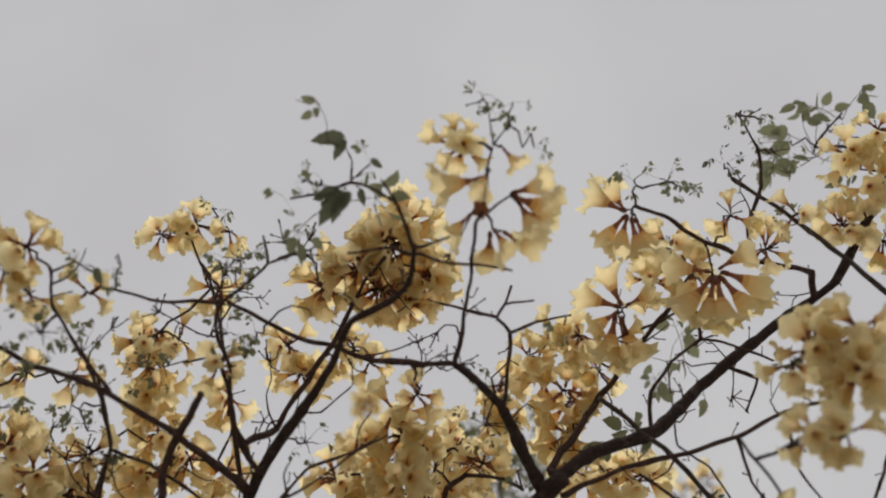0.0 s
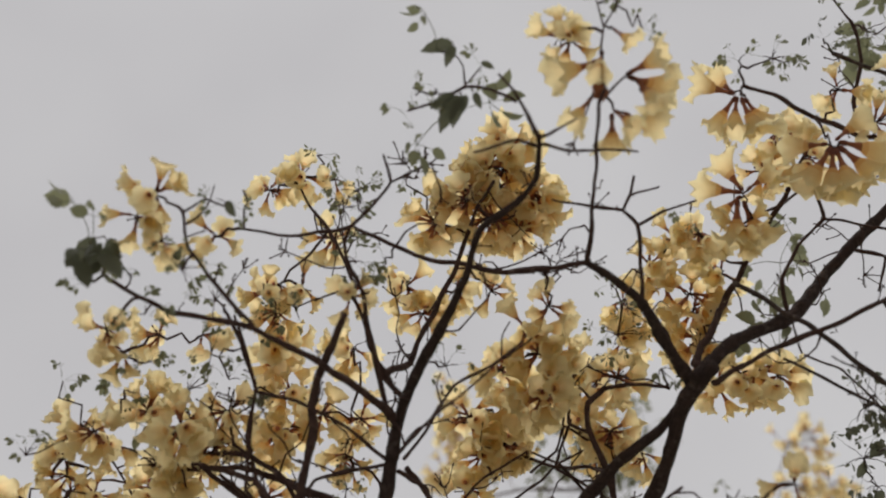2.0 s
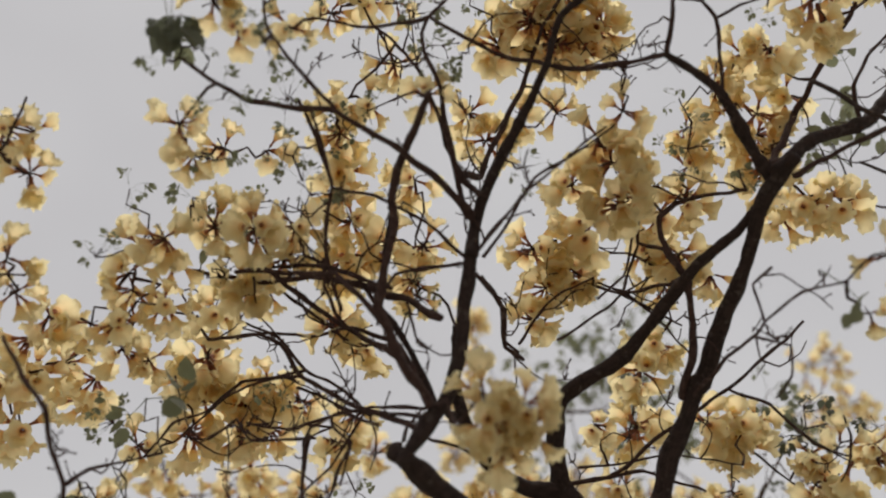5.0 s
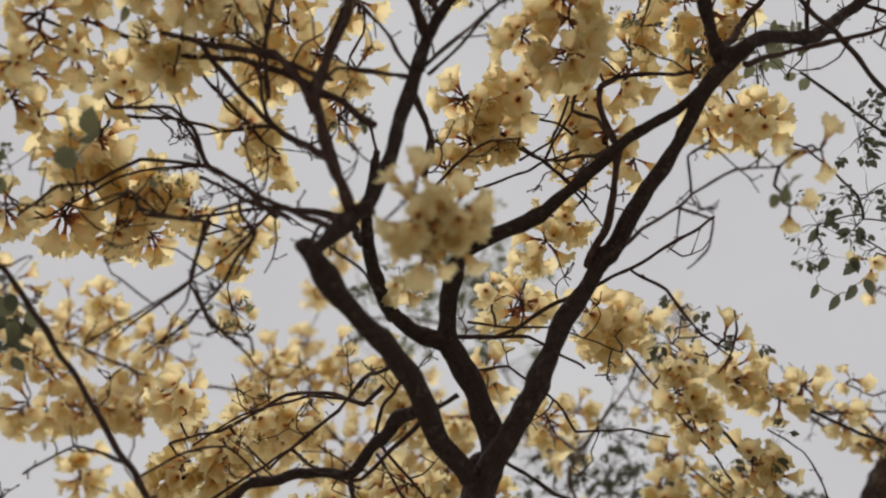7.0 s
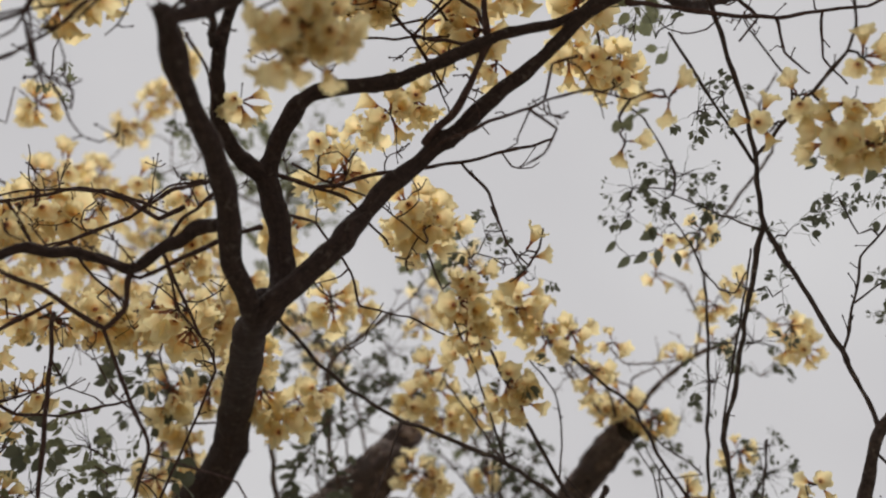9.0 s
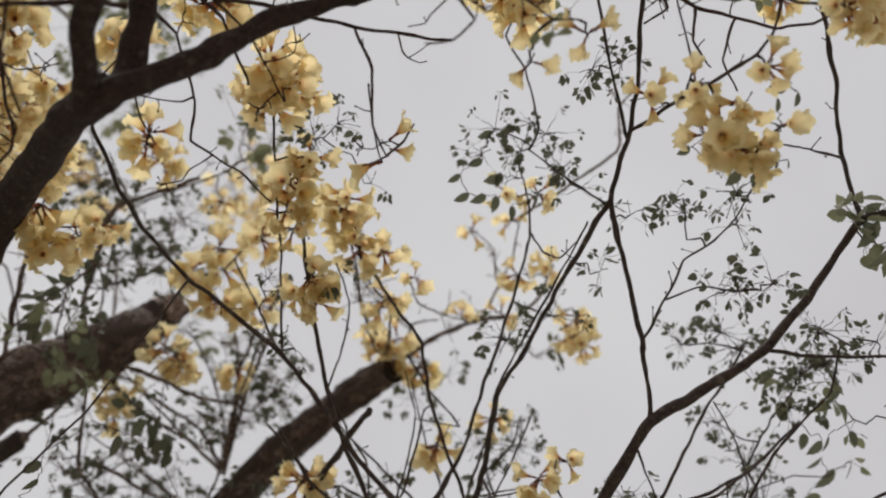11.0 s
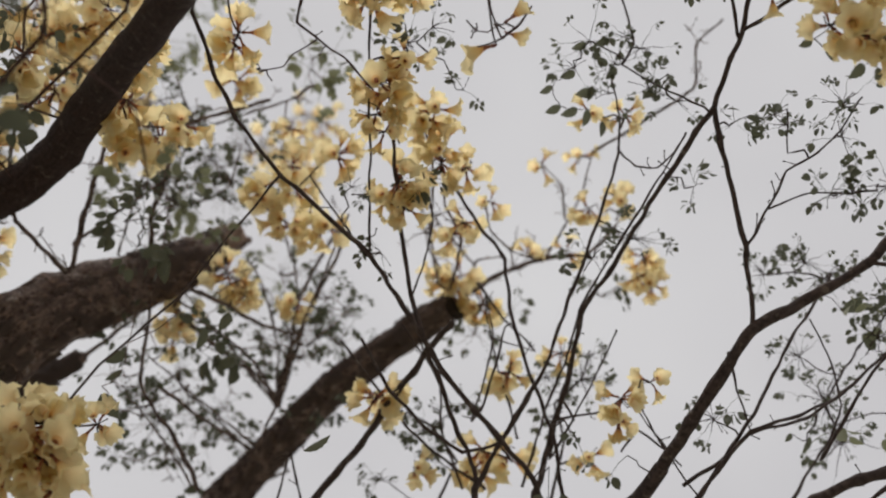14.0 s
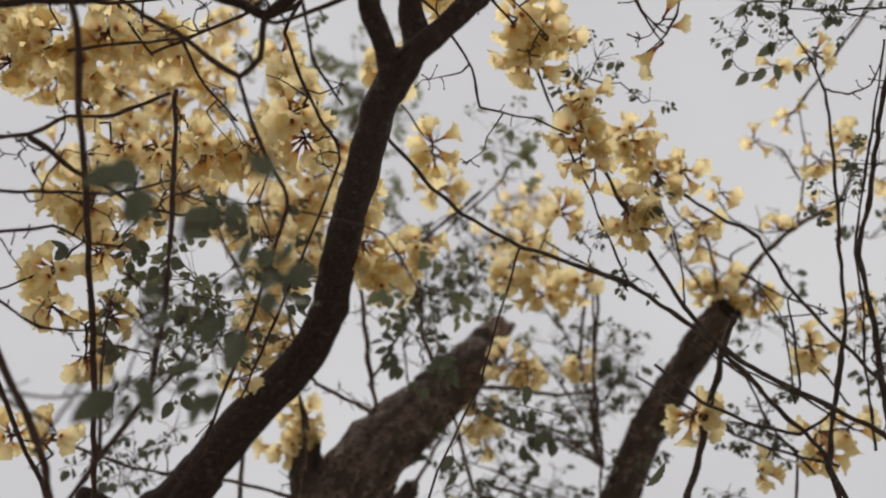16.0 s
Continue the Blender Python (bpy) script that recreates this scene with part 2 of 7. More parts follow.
class Tree:
    """A tree: its top-level Empty, its bark, the places along its wood, and its joined fine twigs."""

    def __init__(self, name, base, wood, twiggy, label, ridges=0.1, plates=0, small=0.0, shoots=None):
        self.ridges, self.plates, self.small = ridges, plates, small
        self.root = tagged(new(name), label=label, category="tree")
        self.root.location = base
        self.base, self.wood, self.twiggy, self.shoots = Vector(base), wood, twiggy, shoots or wood
        self.places, self.radii = [], []
        self.verts, self.faces = [], []
        self.count = self.leaves = 0
        self.bloom = ([], [], [])
        self.green = ([], [], [])

    def limb(self, name, r0, r1, *points):
        big = r0 > 0.05
        run = spline(points, 0.022 if big else max(0.011, 0.6 * max(r0, r1)), 60 if big else 14, 0.15 if big else 0.4 if r0 > 0.012 else 0.72)
        sides = 44 if r0 > 0.08 else 20 if big else 12 if r0 > 0.012 else 8
        verts, faces = [], []
        seed = len(self.places) * 0.37
        fibres = []
        tube(verts, faces, run, r0, r1, sides, 0.07 if big else 0.24, seed, 0.1 if big else 0.2 if r0 > 0.012 else 0.6, self.ridges if r0 > 0.03 else 0.0, fibres)
        ob = mesh_from(name, [v - self.base for v in verts], faces, [self.shoots if r0 < 0.009 else self.wood], self.root)
        ob.data.attributes.new("along", "FLOAT_VECTOR", "POINT").data.foreach_set("vector", [c for f in fibres for c in f])
        if self.plates and r0 > 0.05:
            self.flake(ob, run, r0, r1)
        for k, q in enumerate(run):
            self.places.append(q)
            self.radii.append(r0 + (r1 - r0) * k / len(run))
        # side twigs and short spurs with a knob at the end, as along all the thinner wood
        if r0 < 0.016:
            rng = random.Random(int(1000 * (r0 + run[0].x + 7 * run[0].y)) + len(run))
            for k in range(2, len(run) - 1):
                way = Vector((rng.gauss(0, 1), rng.gauss(0, 1), rng.gauss(0.35, 0.8))).normalized()
                luck = rng.random()
                knobs = 0.11 if self.twiggy > 0.05 else 0.06
                if luck < knobs:
                    self.spur(run[k], way, rng.uniform(0.010, 0.032), rng)
                elif luck < knobs + self.twiggy:
                    self.sidetwig(run[k], way, rng.uniform(0.06, 0.17), rng)

    def flake(self, limb, run, r0, r1):
        """Loose plates of bark along a thick limb, each a piece of its own."""
        rng = random.Random(len(run))
        for _ in range(self.plates):
            k = rng.randrange(2, len(run) - 3)
            if run[k].z < 1.9:
                continue
            ahead = (run[k + 1] - run[k - 1]).normalized()
            out = ahead.orthogonal().normalized()
            out = Matrix.Rotation(rng.uniform(0, 6.283), 3, ahead) @ out
            r = (r0 + (r1 - r0) * k / len(run)) * rng.uniform(0.93, 1.02)
            across = ahead.cross(out)
            turn = Matrix((across, ahead, out)).transposed().to_4x4()
            ob = new("bark_plate", PLATES[rng.randrange(len(PLATES))])
            wide, long = rng.uniform(0.007, 0.020), rng.uniform(0.014, 0.055)
            tilt = pose(0, 0, 0, rng.gauss(0, 5), rng.gauss(0, 9), rng.gauss(0, 14))
            ob.parent = limb
            ob.matrix_basis = Matrix.Translation(run[k] - self.base + out * r) @ turn @ tilt @ Matrix.Diagonal((min(wide, r * 0.5), long, 0.006, 1))

    def sidetwig(self, at, way, length, rng):
        """A kinked thin twig with a spur or two."""
        run, here = [at], at
        for _ in range(4):
            way = (way + Vector((rng.gauss(0, 0.42), rng.gauss(0, 0.42), rng.gauss(0.06, 0.35)))).normalized()
            here = here + way * length / 4
            run.append(here)
        tube(self.verts, self.faces, spline(run, 0.012, 4, 0.6), 0.0022, 0.0012, 5, 0.2)
        # the stalks of a spent umbel at its tip
        for _ in range(rng.choice((0, 0, 4, 5, 7))):
            self.spur(here, (way * 0.6 + Vector((rng.gauss(0, 0.6), rng.gauss(0, 0.6), rng.gauss(0, 0.6)))).normalized(), rng.uniform(0.014, 0.034), rng)
        for k in (2, 3):
            if rng.random() < 0.5:
                self.spur(run[k], Vector((rng.gauss(0, 1), rng.gauss(0, 1), rng.gauss(0.3, 0.8))).normalized(), rng.uniform(0.012, 0.035), rng)

    def spur(self, at, way, length, rng):
        bend = Vector((rng.gauss(0, 0.3), rng.gauss(0, 0.3), rng.gauss(0.2, 0.3))) * length
        end = at + way * length + bend
        tube(self.verts, self.faces, [at, at + way * length * 0.5, end], 0.0017, 0.0011, 4, 0.2)
        tube(self.verts, self.faces, [end, end + (end - at) * 0.06, end + (end - at) * 0.13], 0.0026, 0.0016, 4)

    def join(self, centre, r):
        """A fine twig from the nearest wood to centre."""
        if not self.places:
            return
        near = min(range(len(self.places)), key=lambda k: (self.places[k] - centre).length_squared)
        at = self.places[near]
        gap = (centre - at).length
        if gap < 0.01:
            return
        rng = random.Random(int(9000 * (centre.x + 2 * centre.y + 3 * centre.z)))
        off = Vector((rng.gauss(0, 1), rng.gauss(0, 1), rng.gauss(-0.3, 1))) * gap * 0.07
        bit = Vector((rng.gauss(0, 1), rng.gauss(0, 1), rng.gauss(0, 1))) * min(gap, 0.2) * 0.09
        run = spline((at, at.lerp(centre, 0.28) + off, at.lerp(centre, 0.55) + off * 0.5 + bit, at.lerp(centre, 0.8) + off * 0.6 - bit, centre), 0.02, 3, 0.85)
        tube(self.verts, self.faces, run, r * 1.5, r, 5, 0.25, rng.random(), 0.5)
        self.places += run[2:]
        self.radii += [r] * len(run[2:])

    def finish(self):
        if self.verts:
            mesh_from("brushwood", [v - self.base for v in self.verts], self.faces, [self.shoots], self.root, "fine dark twigs with knobbly tips", "stuff")
        for name, (verts, faces, mats), slots in (("blossom", self.bloom, [PETAL, MOUTH, THROAT, CALYX]), ("foliage", self.green, [LEAF, LEAF_DARK])):
            if verts:
                ob = mesh_from(name, [v - self.base for v in verts], faces, slots, self.root, "", "stuff")
                ob.data.polygons.foreach_set("material_index", mats)
                if name == "blossom":
                    per = SIDES * len(RINGS)
                    ob.data.attributes.new("rim", "FLOAT", "POINT").data.foreach_set("value", [(k % per // SIDES) / (len(RINGS) - 1) for k in range(len(verts))])


SIDES = 20
# a trumpet flower's rings: height, radius, material
RINGS = [(0.0, 0.026, 3), (0.05, 0.046, 3), (0.13, 0.05, 3), (0.16, 0.04, 2), (0.28, 0.052, 2), (0.40, 0.085, 2), (0.50, 0.13, 1), (0.59, 0.16, 0), (0.67, 0.19, 0), (0.75, 0.235, 0), (0.83, 0.30, 0), (0.89, 0.37, 0), (0.92, 0.43, 0)]


def flower_data(seed):
    """Corners, faces and face materials of one trumpet flower along +z, 1 long, mouth up: five broad, rounded, wavy lobes."""
    rng = random.Random(seed)
    bend = (rng.uniform(-0.25, 0.25), rng.uniform(-0.25, 0.25))
    droop = [rng.uniform(-0.24, 0.10) for _ in range(5)]
    wide = [rng.uniform(0.86, 1.12) for _ in range(5)]
    ph = rng.uniform(0, 6)
    verts, faces, mats = [], [], []
    for z, r, m in RINGS:
        flare = max(0.0, (r - 0.18) / 0.27)
        for j in range(SIDES):
            a = 2 * math.pi * j / SIDES
            lobe = j * 5 / SIDES
            k, t = int(lobe) % 5, lobe - int(lobe)
            edge = math.sin(math.pi * t) ** 0.45 if t > 0 else 0.0
            blend = 0.5 - 0.5 * math.cos(2 * math.pi * t)
            rr = r * (1 - 0.26 * flare * (1 - edge)) * (1 + flare * blend * (wide[k] - 1))
            soft = noise.noise(Vector((1.6 * math.cos(a), 1.6 * math.sin(a), seed * 3.7 + 2 * flare)))
            fine = noise.noise(Vector((4.5 * math.cos(a), 4.5 * math.sin(a), seed * 1.9)))
            wave = flare * (0.14 * soft + 0.09 * fine + 0.065 * math.sin(10 * a + ph)) + flare * flare * droop[k] * blend
            rr *= 1 + flare * (0.10 * soft + 0.05 * fine)
            x, y = rr * math.cos(a), rr * math.sin(a)
            if m == 2:
                x *= 0.85
            verts.append(Vector((x + bend[0] * z * z, y + bend[1] * z * z, z + wave)))
    for k in range(len(RINGS) - 1):
        for j in range(SIDES):
            a, b = k * SIDES + j, k * SIDES + (j + 1) % SIDES
            faces.append((a, b, b + SIDES, a + SIDES))
            mats.append(RINGS[k + 1][2])
    return verts, faces, mats


FLOWERS = [flower_data(s) for s in range(6)]
FLOWER_MESH = []
for fv, ff, fm in FLOWERS:
    fme = bpy.data.meshes.new("flower")
    fme.from_pydata([tuple(v) for v in fv], [], ff)
    for mat in (PETAL, MOUTH, THROAT, CALYX):
        fme.materials.append(mat)
    fme.polygons.foreach_set("material_index", fm)
    fme.polygons.foreach_set("use_smooth", [True] * len(ff))
    fme.attributes.new("rim", "FLOAT", "POINT").data.foreach_set("value", [(k // SIDES) / (len(RINGS) - 1) for k in range(len(fv))])
    FLOWER_MESH.append(fme)


def bloom(tree, base, start, m, pick):
    """One flower at the matrix m from start: an object of its own under base, or joined into the tree's rest."""
    if base:
        ob = new("flower", FLOWER_MESH[pick])
        ob.parent, ob.matrix_basis = base, m
        tree.count += 1
    else:
        (fv, ff, fm), (verts, faces, mats) = FLOWERS[pick], tree.bloom
        off, m = len(verts), Matrix.Translation(start) @ m
        verts += [m @ v for v in fv]
        faces += [tuple(i + off for i in f) for f in ff]
        mats += fm


def cluster(tree, x, y, z, radius, count, lift=0.0):
    """Umbels of trumpet flowers: red-brown tubes spread from a twig's end, mouths out and a little down."""
    rng = random.Random(int(5000 * (x + 3 * y + 7 * z)))
    middle = Vector((x, y, z))
    single = tree.count < 300
    umbels = 1 if radius < 0.07 else 2 if radius < 0.1 else 3
    for u in range(umbels):
        centre = middle + (Vector((rng.gauss(0, 1), rng.gauss(0, 1), rng.gauss(0, 1))).normalized() * radius * 0.42 if umbels > 1 else Vector())
        tree.join(centre, 0.0022)
        base = tagged(new("flower_cluster"), label="") if single else None
        if single:
            base.parent, base.location = tree.root, centre - tree.base
        axis = Vector((rng.gauss(0, 0.5), rng.gauss(0, 0.5), lift + rng.gauss(-0.1, 0.35)))
        many, spin = -(-count // umbels), rng.uniform(0, 6.28)
        for k in range(many):
            up = 1 - (2 * k + 1) / many
            flat = math.sqrt(1 - up * up)
            way = Vector((flat * math.cos(2.4 * k + spin), flat * math.sin(2.4 * k + spin), up))
            way = (way + 0.22 * Vector((rng.gauss(0, 1), rng.gauss(0, 1), rng.gauss(0, 1))) + axis * 0.5).normalized()
            size = min(0.076, max(0.056, radius * 1.05)) * rng.uniform(0.82, 1.12)
            start = way * max(0.008, radius * rng.uniform(0.75, 1.1) / (1.25 if umbels > 1 else 1) - size)
            way = (way + Vector((rng.gauss(0, 0.15), rng.gauss(0, 0.15), rng.gauss(-0.3, 0.15)))).normalized()
            turn = way.to_track_quat("Z", "Y").to_matrix().to_4x4() @ Matrix.Rotation(rng.uniform(0, 6.28), 4, "Z")
            bloom(tree, base, centre, Matrix.Translation(start) @ turn @ Matrix.Diagonal((size, size, size, 1)), rng.randrange(len(FLOWERS)))
            tube(tree.verts, tree.faces, [centre, centre + start * 0.5, centre + start], 0.0016, 0.0014, 4)
        for k in range(rng.randrange(2, 5)):
            tree.spur(centre, Vector((rng.gauss(0, 1), rng.gauss(0, 1), rng.gauss(0, 1))).normalized(), rng.uniform(0.012, 0.026), rng)


def trumpet(tree, x, y, z, mx, my, mz, fat=1.05):
    """A single flower from its stalk to its mouth."""
    start, mouth = Vector((x, y, z)), Vector((mx, my, mz))
    tree.join(start, 0.0018)
    base = new("flower_cluster")
    base.parent, base.location = tree.root, start - tree.base
    way = mouth - start
    size = way.length
    turn = way.to_track_quat("Z", "Y").to_matrix().to_4x4() @ Matrix.Rotation(7 * x + 5 * z, 4, "Z")
    bloom(tree, base, start, turn @ Matrix.Diagonal((size * fat, size * fat, size, 1)), int(900 * abs(x + z)) % len(FLOWERS))


def hanging_leaf(tree, kind, x, y, z, ex, ey, ez):
    """One large leaf on its stalk, from the twig to where its leaflets spread."""
    start, end = Vector((x, y, z)), Vector((ex, ey, ez))
    tree.join(start, 0.0014)
    way = end - start
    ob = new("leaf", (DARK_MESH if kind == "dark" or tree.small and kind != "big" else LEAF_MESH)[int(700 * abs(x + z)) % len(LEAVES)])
    ob.parent = tree.root
    ob.matrix_basis = Matrix.Translation(start - tree.base) @ way.to_track_quat("X", "Z").to_matrix().to_4x4() @ Matrix.Diagonal((way.length, way.length, way.length, 1))


def broad_leaf(tree, x, y, z, ex, ey, ez, wide=0.56, dark=True):
    """One broad, toothed leaflet from its stalk to its tip, its underside to the ground."""
    start, tip = Vector((x, y, z)), Vector((ex, ey, ez))
    tree.join(start, 0.0009)
    rng = random.Random(int(3000 * (x + 2 * y + 5 * z)))
    way = tip - start
    length = way.length
    side = way.cross(Vector((-0.2 + rng.gauss(0, 0.3), 0.5 + rng.gauss(0, 0.3), 0.85))).normalized()
    verts, faces = [], []
    leaflet(verts, faces, Vector(), way.normalized(), side, length, length * wide, rng.uniform(0.0, 0.18))
    ob = mesh_from("leaf", verts, faces, [LEAF_DARK if dark else LEAF], tree.root)
    ob.location = start - tree.base


def wilted(tree, x, y, z, radius):
    """A shrivelled brown flower, curled up."""
    verts, faces = [], []
    for k in range(9):
        for j in range(14):
            p = Vector((math.sin(math.pi * k / 8) * math.cos(j * math.pi / 7), math.sin(math.pi * k / 8) * math.sin(j * math.pi / 7), -math.cos(math.pi * k / 8)))
            fold = 1 + 0.55 * noise.noise(p * 2.6) + 0.2 * noise.noise(p * 7) - 0.5 * max(0.0, p.z - 0.5)
            verts.append(Vector((0.75 * p.x, 0.85 * p.y, 1.25 * p.z)) * radius * fold)
    for k in range(8):
        for j in range(14):
            faces.append((k * 14 + j, k * 14 + (j + 1) % 14, (k + 1) * 14 + (j + 1) % 14, (k + 1) * 14 + j))
    tree.join(Vector((x, y, z)), 0.0018)
    ob = mesh_from("wilted_flower", verts, faces, [THROAT], tree.root, "shrivelled brown flower")
    ob.location = Vector((x, y, z)) - tree.base


def torn_end(tree, r, length, x, y, z, dx, dy, dz):
    """The broken end of a limb: upright shards of torn wood, the longest in the middle."""
    rng = random.Random(5)
    at, ahead = Vector((x, y, z)), Vector((dx, dy, dz)).normalized()
    side = ahead.orthogonal().normalized()
    for k in range(9):
        off = Matrix.Rotation(k * 2.4, 3, ahead) @ side * r * rng.uniform(0.15, 0.8)
        tip = length * rng.uniform(0.35, 1.0)
        verts, faces = [], []
        run = spline((at + off - ahead * 0.05, at + off * 1.05 + ahead * tip * 0.5, at + off * rng.uniform(0.8, 1.2) + ahead * tip), 0.015)
        tube(verts, faces, run, r * rng.uniform(0.30, 0.50), r * rng.uniform(0.06, 0.24), 7, 0.6, k * 3.1)
        mesh_from("shard", [v - tree.base for v in verts], faces, [WOOD_TORN if k % 3 else tree.wood], tree.root, "pale torn wood" if k % 3 else "")


def sawn_end(tree, r, x, y, z, dx, dy, dz):
    """A rotten, hollowed cut face at the end of a limb with a swollen rim."""
    at, ahead = Vector((x, y, z)), Vector((dx, dy, dz)).normalized()
    side = ahead.orthogonal().normalized()
    other = ahead.cross(side)
    verts, faces, n = [], [], 24
    for k, (rr, h) in enumerate(((1.0, -0.5), (1.09, -0.1), (1.02, 0.22), (0.82, 0.26), (0.6, 0.0), (0.25, -0.12))):
        for j in range(n):
            a = 2 * math.pi * j / n
            wob = 1 + 0.12 * noise.noise(Vector((2 * math.cos(a), 2 * math.sin(a), k * 0.7)))
            verts.append(at - tree.base + (side * math.cos(a) + other * math.sin(a)) * r * rr * wob + ahead * r * (h + 0.18 * noise.noise(Vector((3 * math.cos(a), 3 * math.sin(a), 9 + k)))))
    for k in range(5):
        for j in range(n):
            faces.append((k * n + j, k * n + (j + 1) % n, (k + 1) * n + (j + 1) % n, (k + 1) * n + j))
    faces.append(tuple(5 * n + j for j in range(n)))
    mesh_from("cut_face", verts, faces, [WOOD_DARK], tree.root, "dark rotten sawn end of the limb")


def leaflet(verts, faces, at, way, side, length, width, curl):
    """One folded, pointed leaflet."""
    up = way.cross(side).normalized()
    spine = []
    first = len(verts)
    outline = ((0.0, 0.0), (0.10, 0.62), (0.22, 0.80), (0.26, 0.98), (0.44, 0.90), (0.48, 1.04), (0.64, 0.72), (0.68, 0.82), (0.84, 0.40))
    for s, w in outline:
        mid = at + way * length * s - up * curl * length * s * s
        verts += [mid - side * width * w * 0.5 + up * width * 0.12 * w, mid, mid + side * width * w * 0.5 + up * width * 0.12 * w]
    verts.append(at + way * length - up * curl * length)
    for k in range(len(outline) - 1):
        a = first + 3 * k
        faces.append((a, a + 1, a + 4, a + 3))
        faces.append((a + 1, a + 2, a + 5, a + 4))
    a, tip = first + 3 * (len(outline) - 1), len(verts) - 1
    faces += [(a, a + 1, tip), (a + 1, a + 2, tip)]


def leaf_data(seed, many):
    """A palmate leaf: a thin stalk along +x to 1, rising, with leaflets that hang from its end on short stalks."""
    rng = random.Random(seed)
    verts, faces = [], []
    end = Vector((1, 0, 0))
    tube(verts, faces, spline((Vector((0, 0, 0)), Vector((0.5, 0, 0.1)), end), 0.3), 0.014, 0.010, 4)
    for k in range(many):
        a = (k - (many - 1) / 2) * rng.uniform(0.9, 1.25)
        drop = rng.uniform(-1.5, -0.35)
        way = Vector((math.cos(a), math.sin(a), drop * 0.7)).normalized()
        start = end + way * rng.uniform(0.14, 0.38)
        way = (way + Vector((0, 0, -0.7))).normalized()
        side = way.cross(Vector((rng.gauss(0, 1), rng.gauss(0, 1), 0.3))).normalized()
        size = rng.uniform(0.62, 1.1)
        tube(verts, faces, [end, (end + start) / 2 + Vector((0, 0, 0.02)), start], 0.009, 0.008, 4)
        leaflet(verts, faces, start, way, side, 0.62 * size, 0.42 * size, rng.uniform(0.0, 0.3))
    return verts, faces


LEAVES = [leaf_data(40 + s, 5 if s % 3 else 3) for s in range(6)]


def leaf_meshes(mat):
    made = []
    for lv, lf in LEAVES:
        me = bpy.data.meshes.new("leaf")
        me.from_pydata([tuple(v) for v in lv], [], lf)
        me.materials.append(mat)
        me.polygons.foreach_set("use_smooth", [True] * len(lf))
        made.append(me)
    return made


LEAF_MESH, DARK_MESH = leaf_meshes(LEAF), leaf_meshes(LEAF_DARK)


def sprig(tree, kind, x, y, z, radius, count):
    """A tuft of leaves at the end of a twig."""
    rng = random.Random(int(4000 * (x + 3 * y + 7 * z)))
    centre = Vector((x, y, z))
    tree.join(centre, 0.0016)
    unit = {"big": 0.085, "mid": 0.055, "tiny": 0.027, "dark": 0.085}[kind]
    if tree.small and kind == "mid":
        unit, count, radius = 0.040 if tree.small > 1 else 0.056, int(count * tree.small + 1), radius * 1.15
        # bare stalks of spent umbels stand among the small leaves
        for _ in range(count // 2):
            way = Vector((rng.gauss(0, 1), rng.gauss(0, 1), rng.gauss(0.3, 0.7))).normalized()
            tip = centre + way * min(radius, 0.045) * rng.uniform(0.6, 1.3)
            tube(tree.verts, tree.faces, [centre, centre.lerp(tip, 0.5) + Vector((0, 0, 0.12 * radius)), tip], 0.0009, 0.0008, 4)
            tube(tree.verts, tree.faces, [tip, tip + way * 0.002, tip + way * 0.005], 0.0018, 0.0012, 4)
    single = tree.leaves < 300
    tuft = new("leaf_tuft") if single else None
    if single:
        tuft.parent, tuft.location = tree.root, centre - tree.base
    for k in range(count):
        way = Vector((rng.gauss(0, 1), rng.gauss(0, 1), rng.gauss(0.45, 0.6))).normalized()
        size = unit * rng.uniform(0.75, 1.15)
        start = way * max(0.0, radius * rng.uniform(0.65, 1.25) - 0.6 * size) - Vector((0, 0, 0.1 * radius))
        turn = way.to_track_quat("X", "Z").to_matrix().to_4x4() @ Matrix.Rotation(rng.gauss(0, 0.5), 4, "X")
        m = Matrix.Translation(start) @ turn @ Matrix.Diagonal((size, size, size, 1))
        pick = rng.randrange(len(LEAVES))
        if start.length > 0.015:
            tube(tree.verts, tree.faces, [centre, centre + start * 0.5 + Vector((0, 0, 0.1 * radius)), centre + start], 0.0011, 0.0009, 4)
        if single:
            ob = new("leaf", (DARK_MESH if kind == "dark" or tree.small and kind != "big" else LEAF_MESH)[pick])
            ob.parent, ob.matrix_basis = tuft, m
            tree.leaves += 1
        else:
            (lv, lf), (verts, faces, mats) = LEAVES[pick], tree.green
            off, m = len(verts), Matrix.Translation(centre) @ m
            verts += [m @ v for v in lv]
            faces += [tuple(i + off for i in f) for f in lf]
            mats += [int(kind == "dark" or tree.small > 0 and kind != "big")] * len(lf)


# ---- ground ----
# unseen; its paleness is chosen to bounce light onto bark and leaf undersides
gm, gnt, gnodes, glinks, gbsdf = material("pale_ground")
glinks.new(mix_colors(gnt, noise_of(gnt, 0.8, 8), (0.13, 0.122, 0.09), (0.28, 0.255, 0.195)), gbsdf.inputs["Base Color"])
gbsdf.inputs["Roughness"].default_value = 0.95
gb = bmesh.new()
bmesh.ops.create_circle(gb, cap_ends=True, radius=900, segments=64)
ground = mesh_object("ground", gb, [gm], None, "unseen ground under the trees, made pale to bounce light up", "structure")

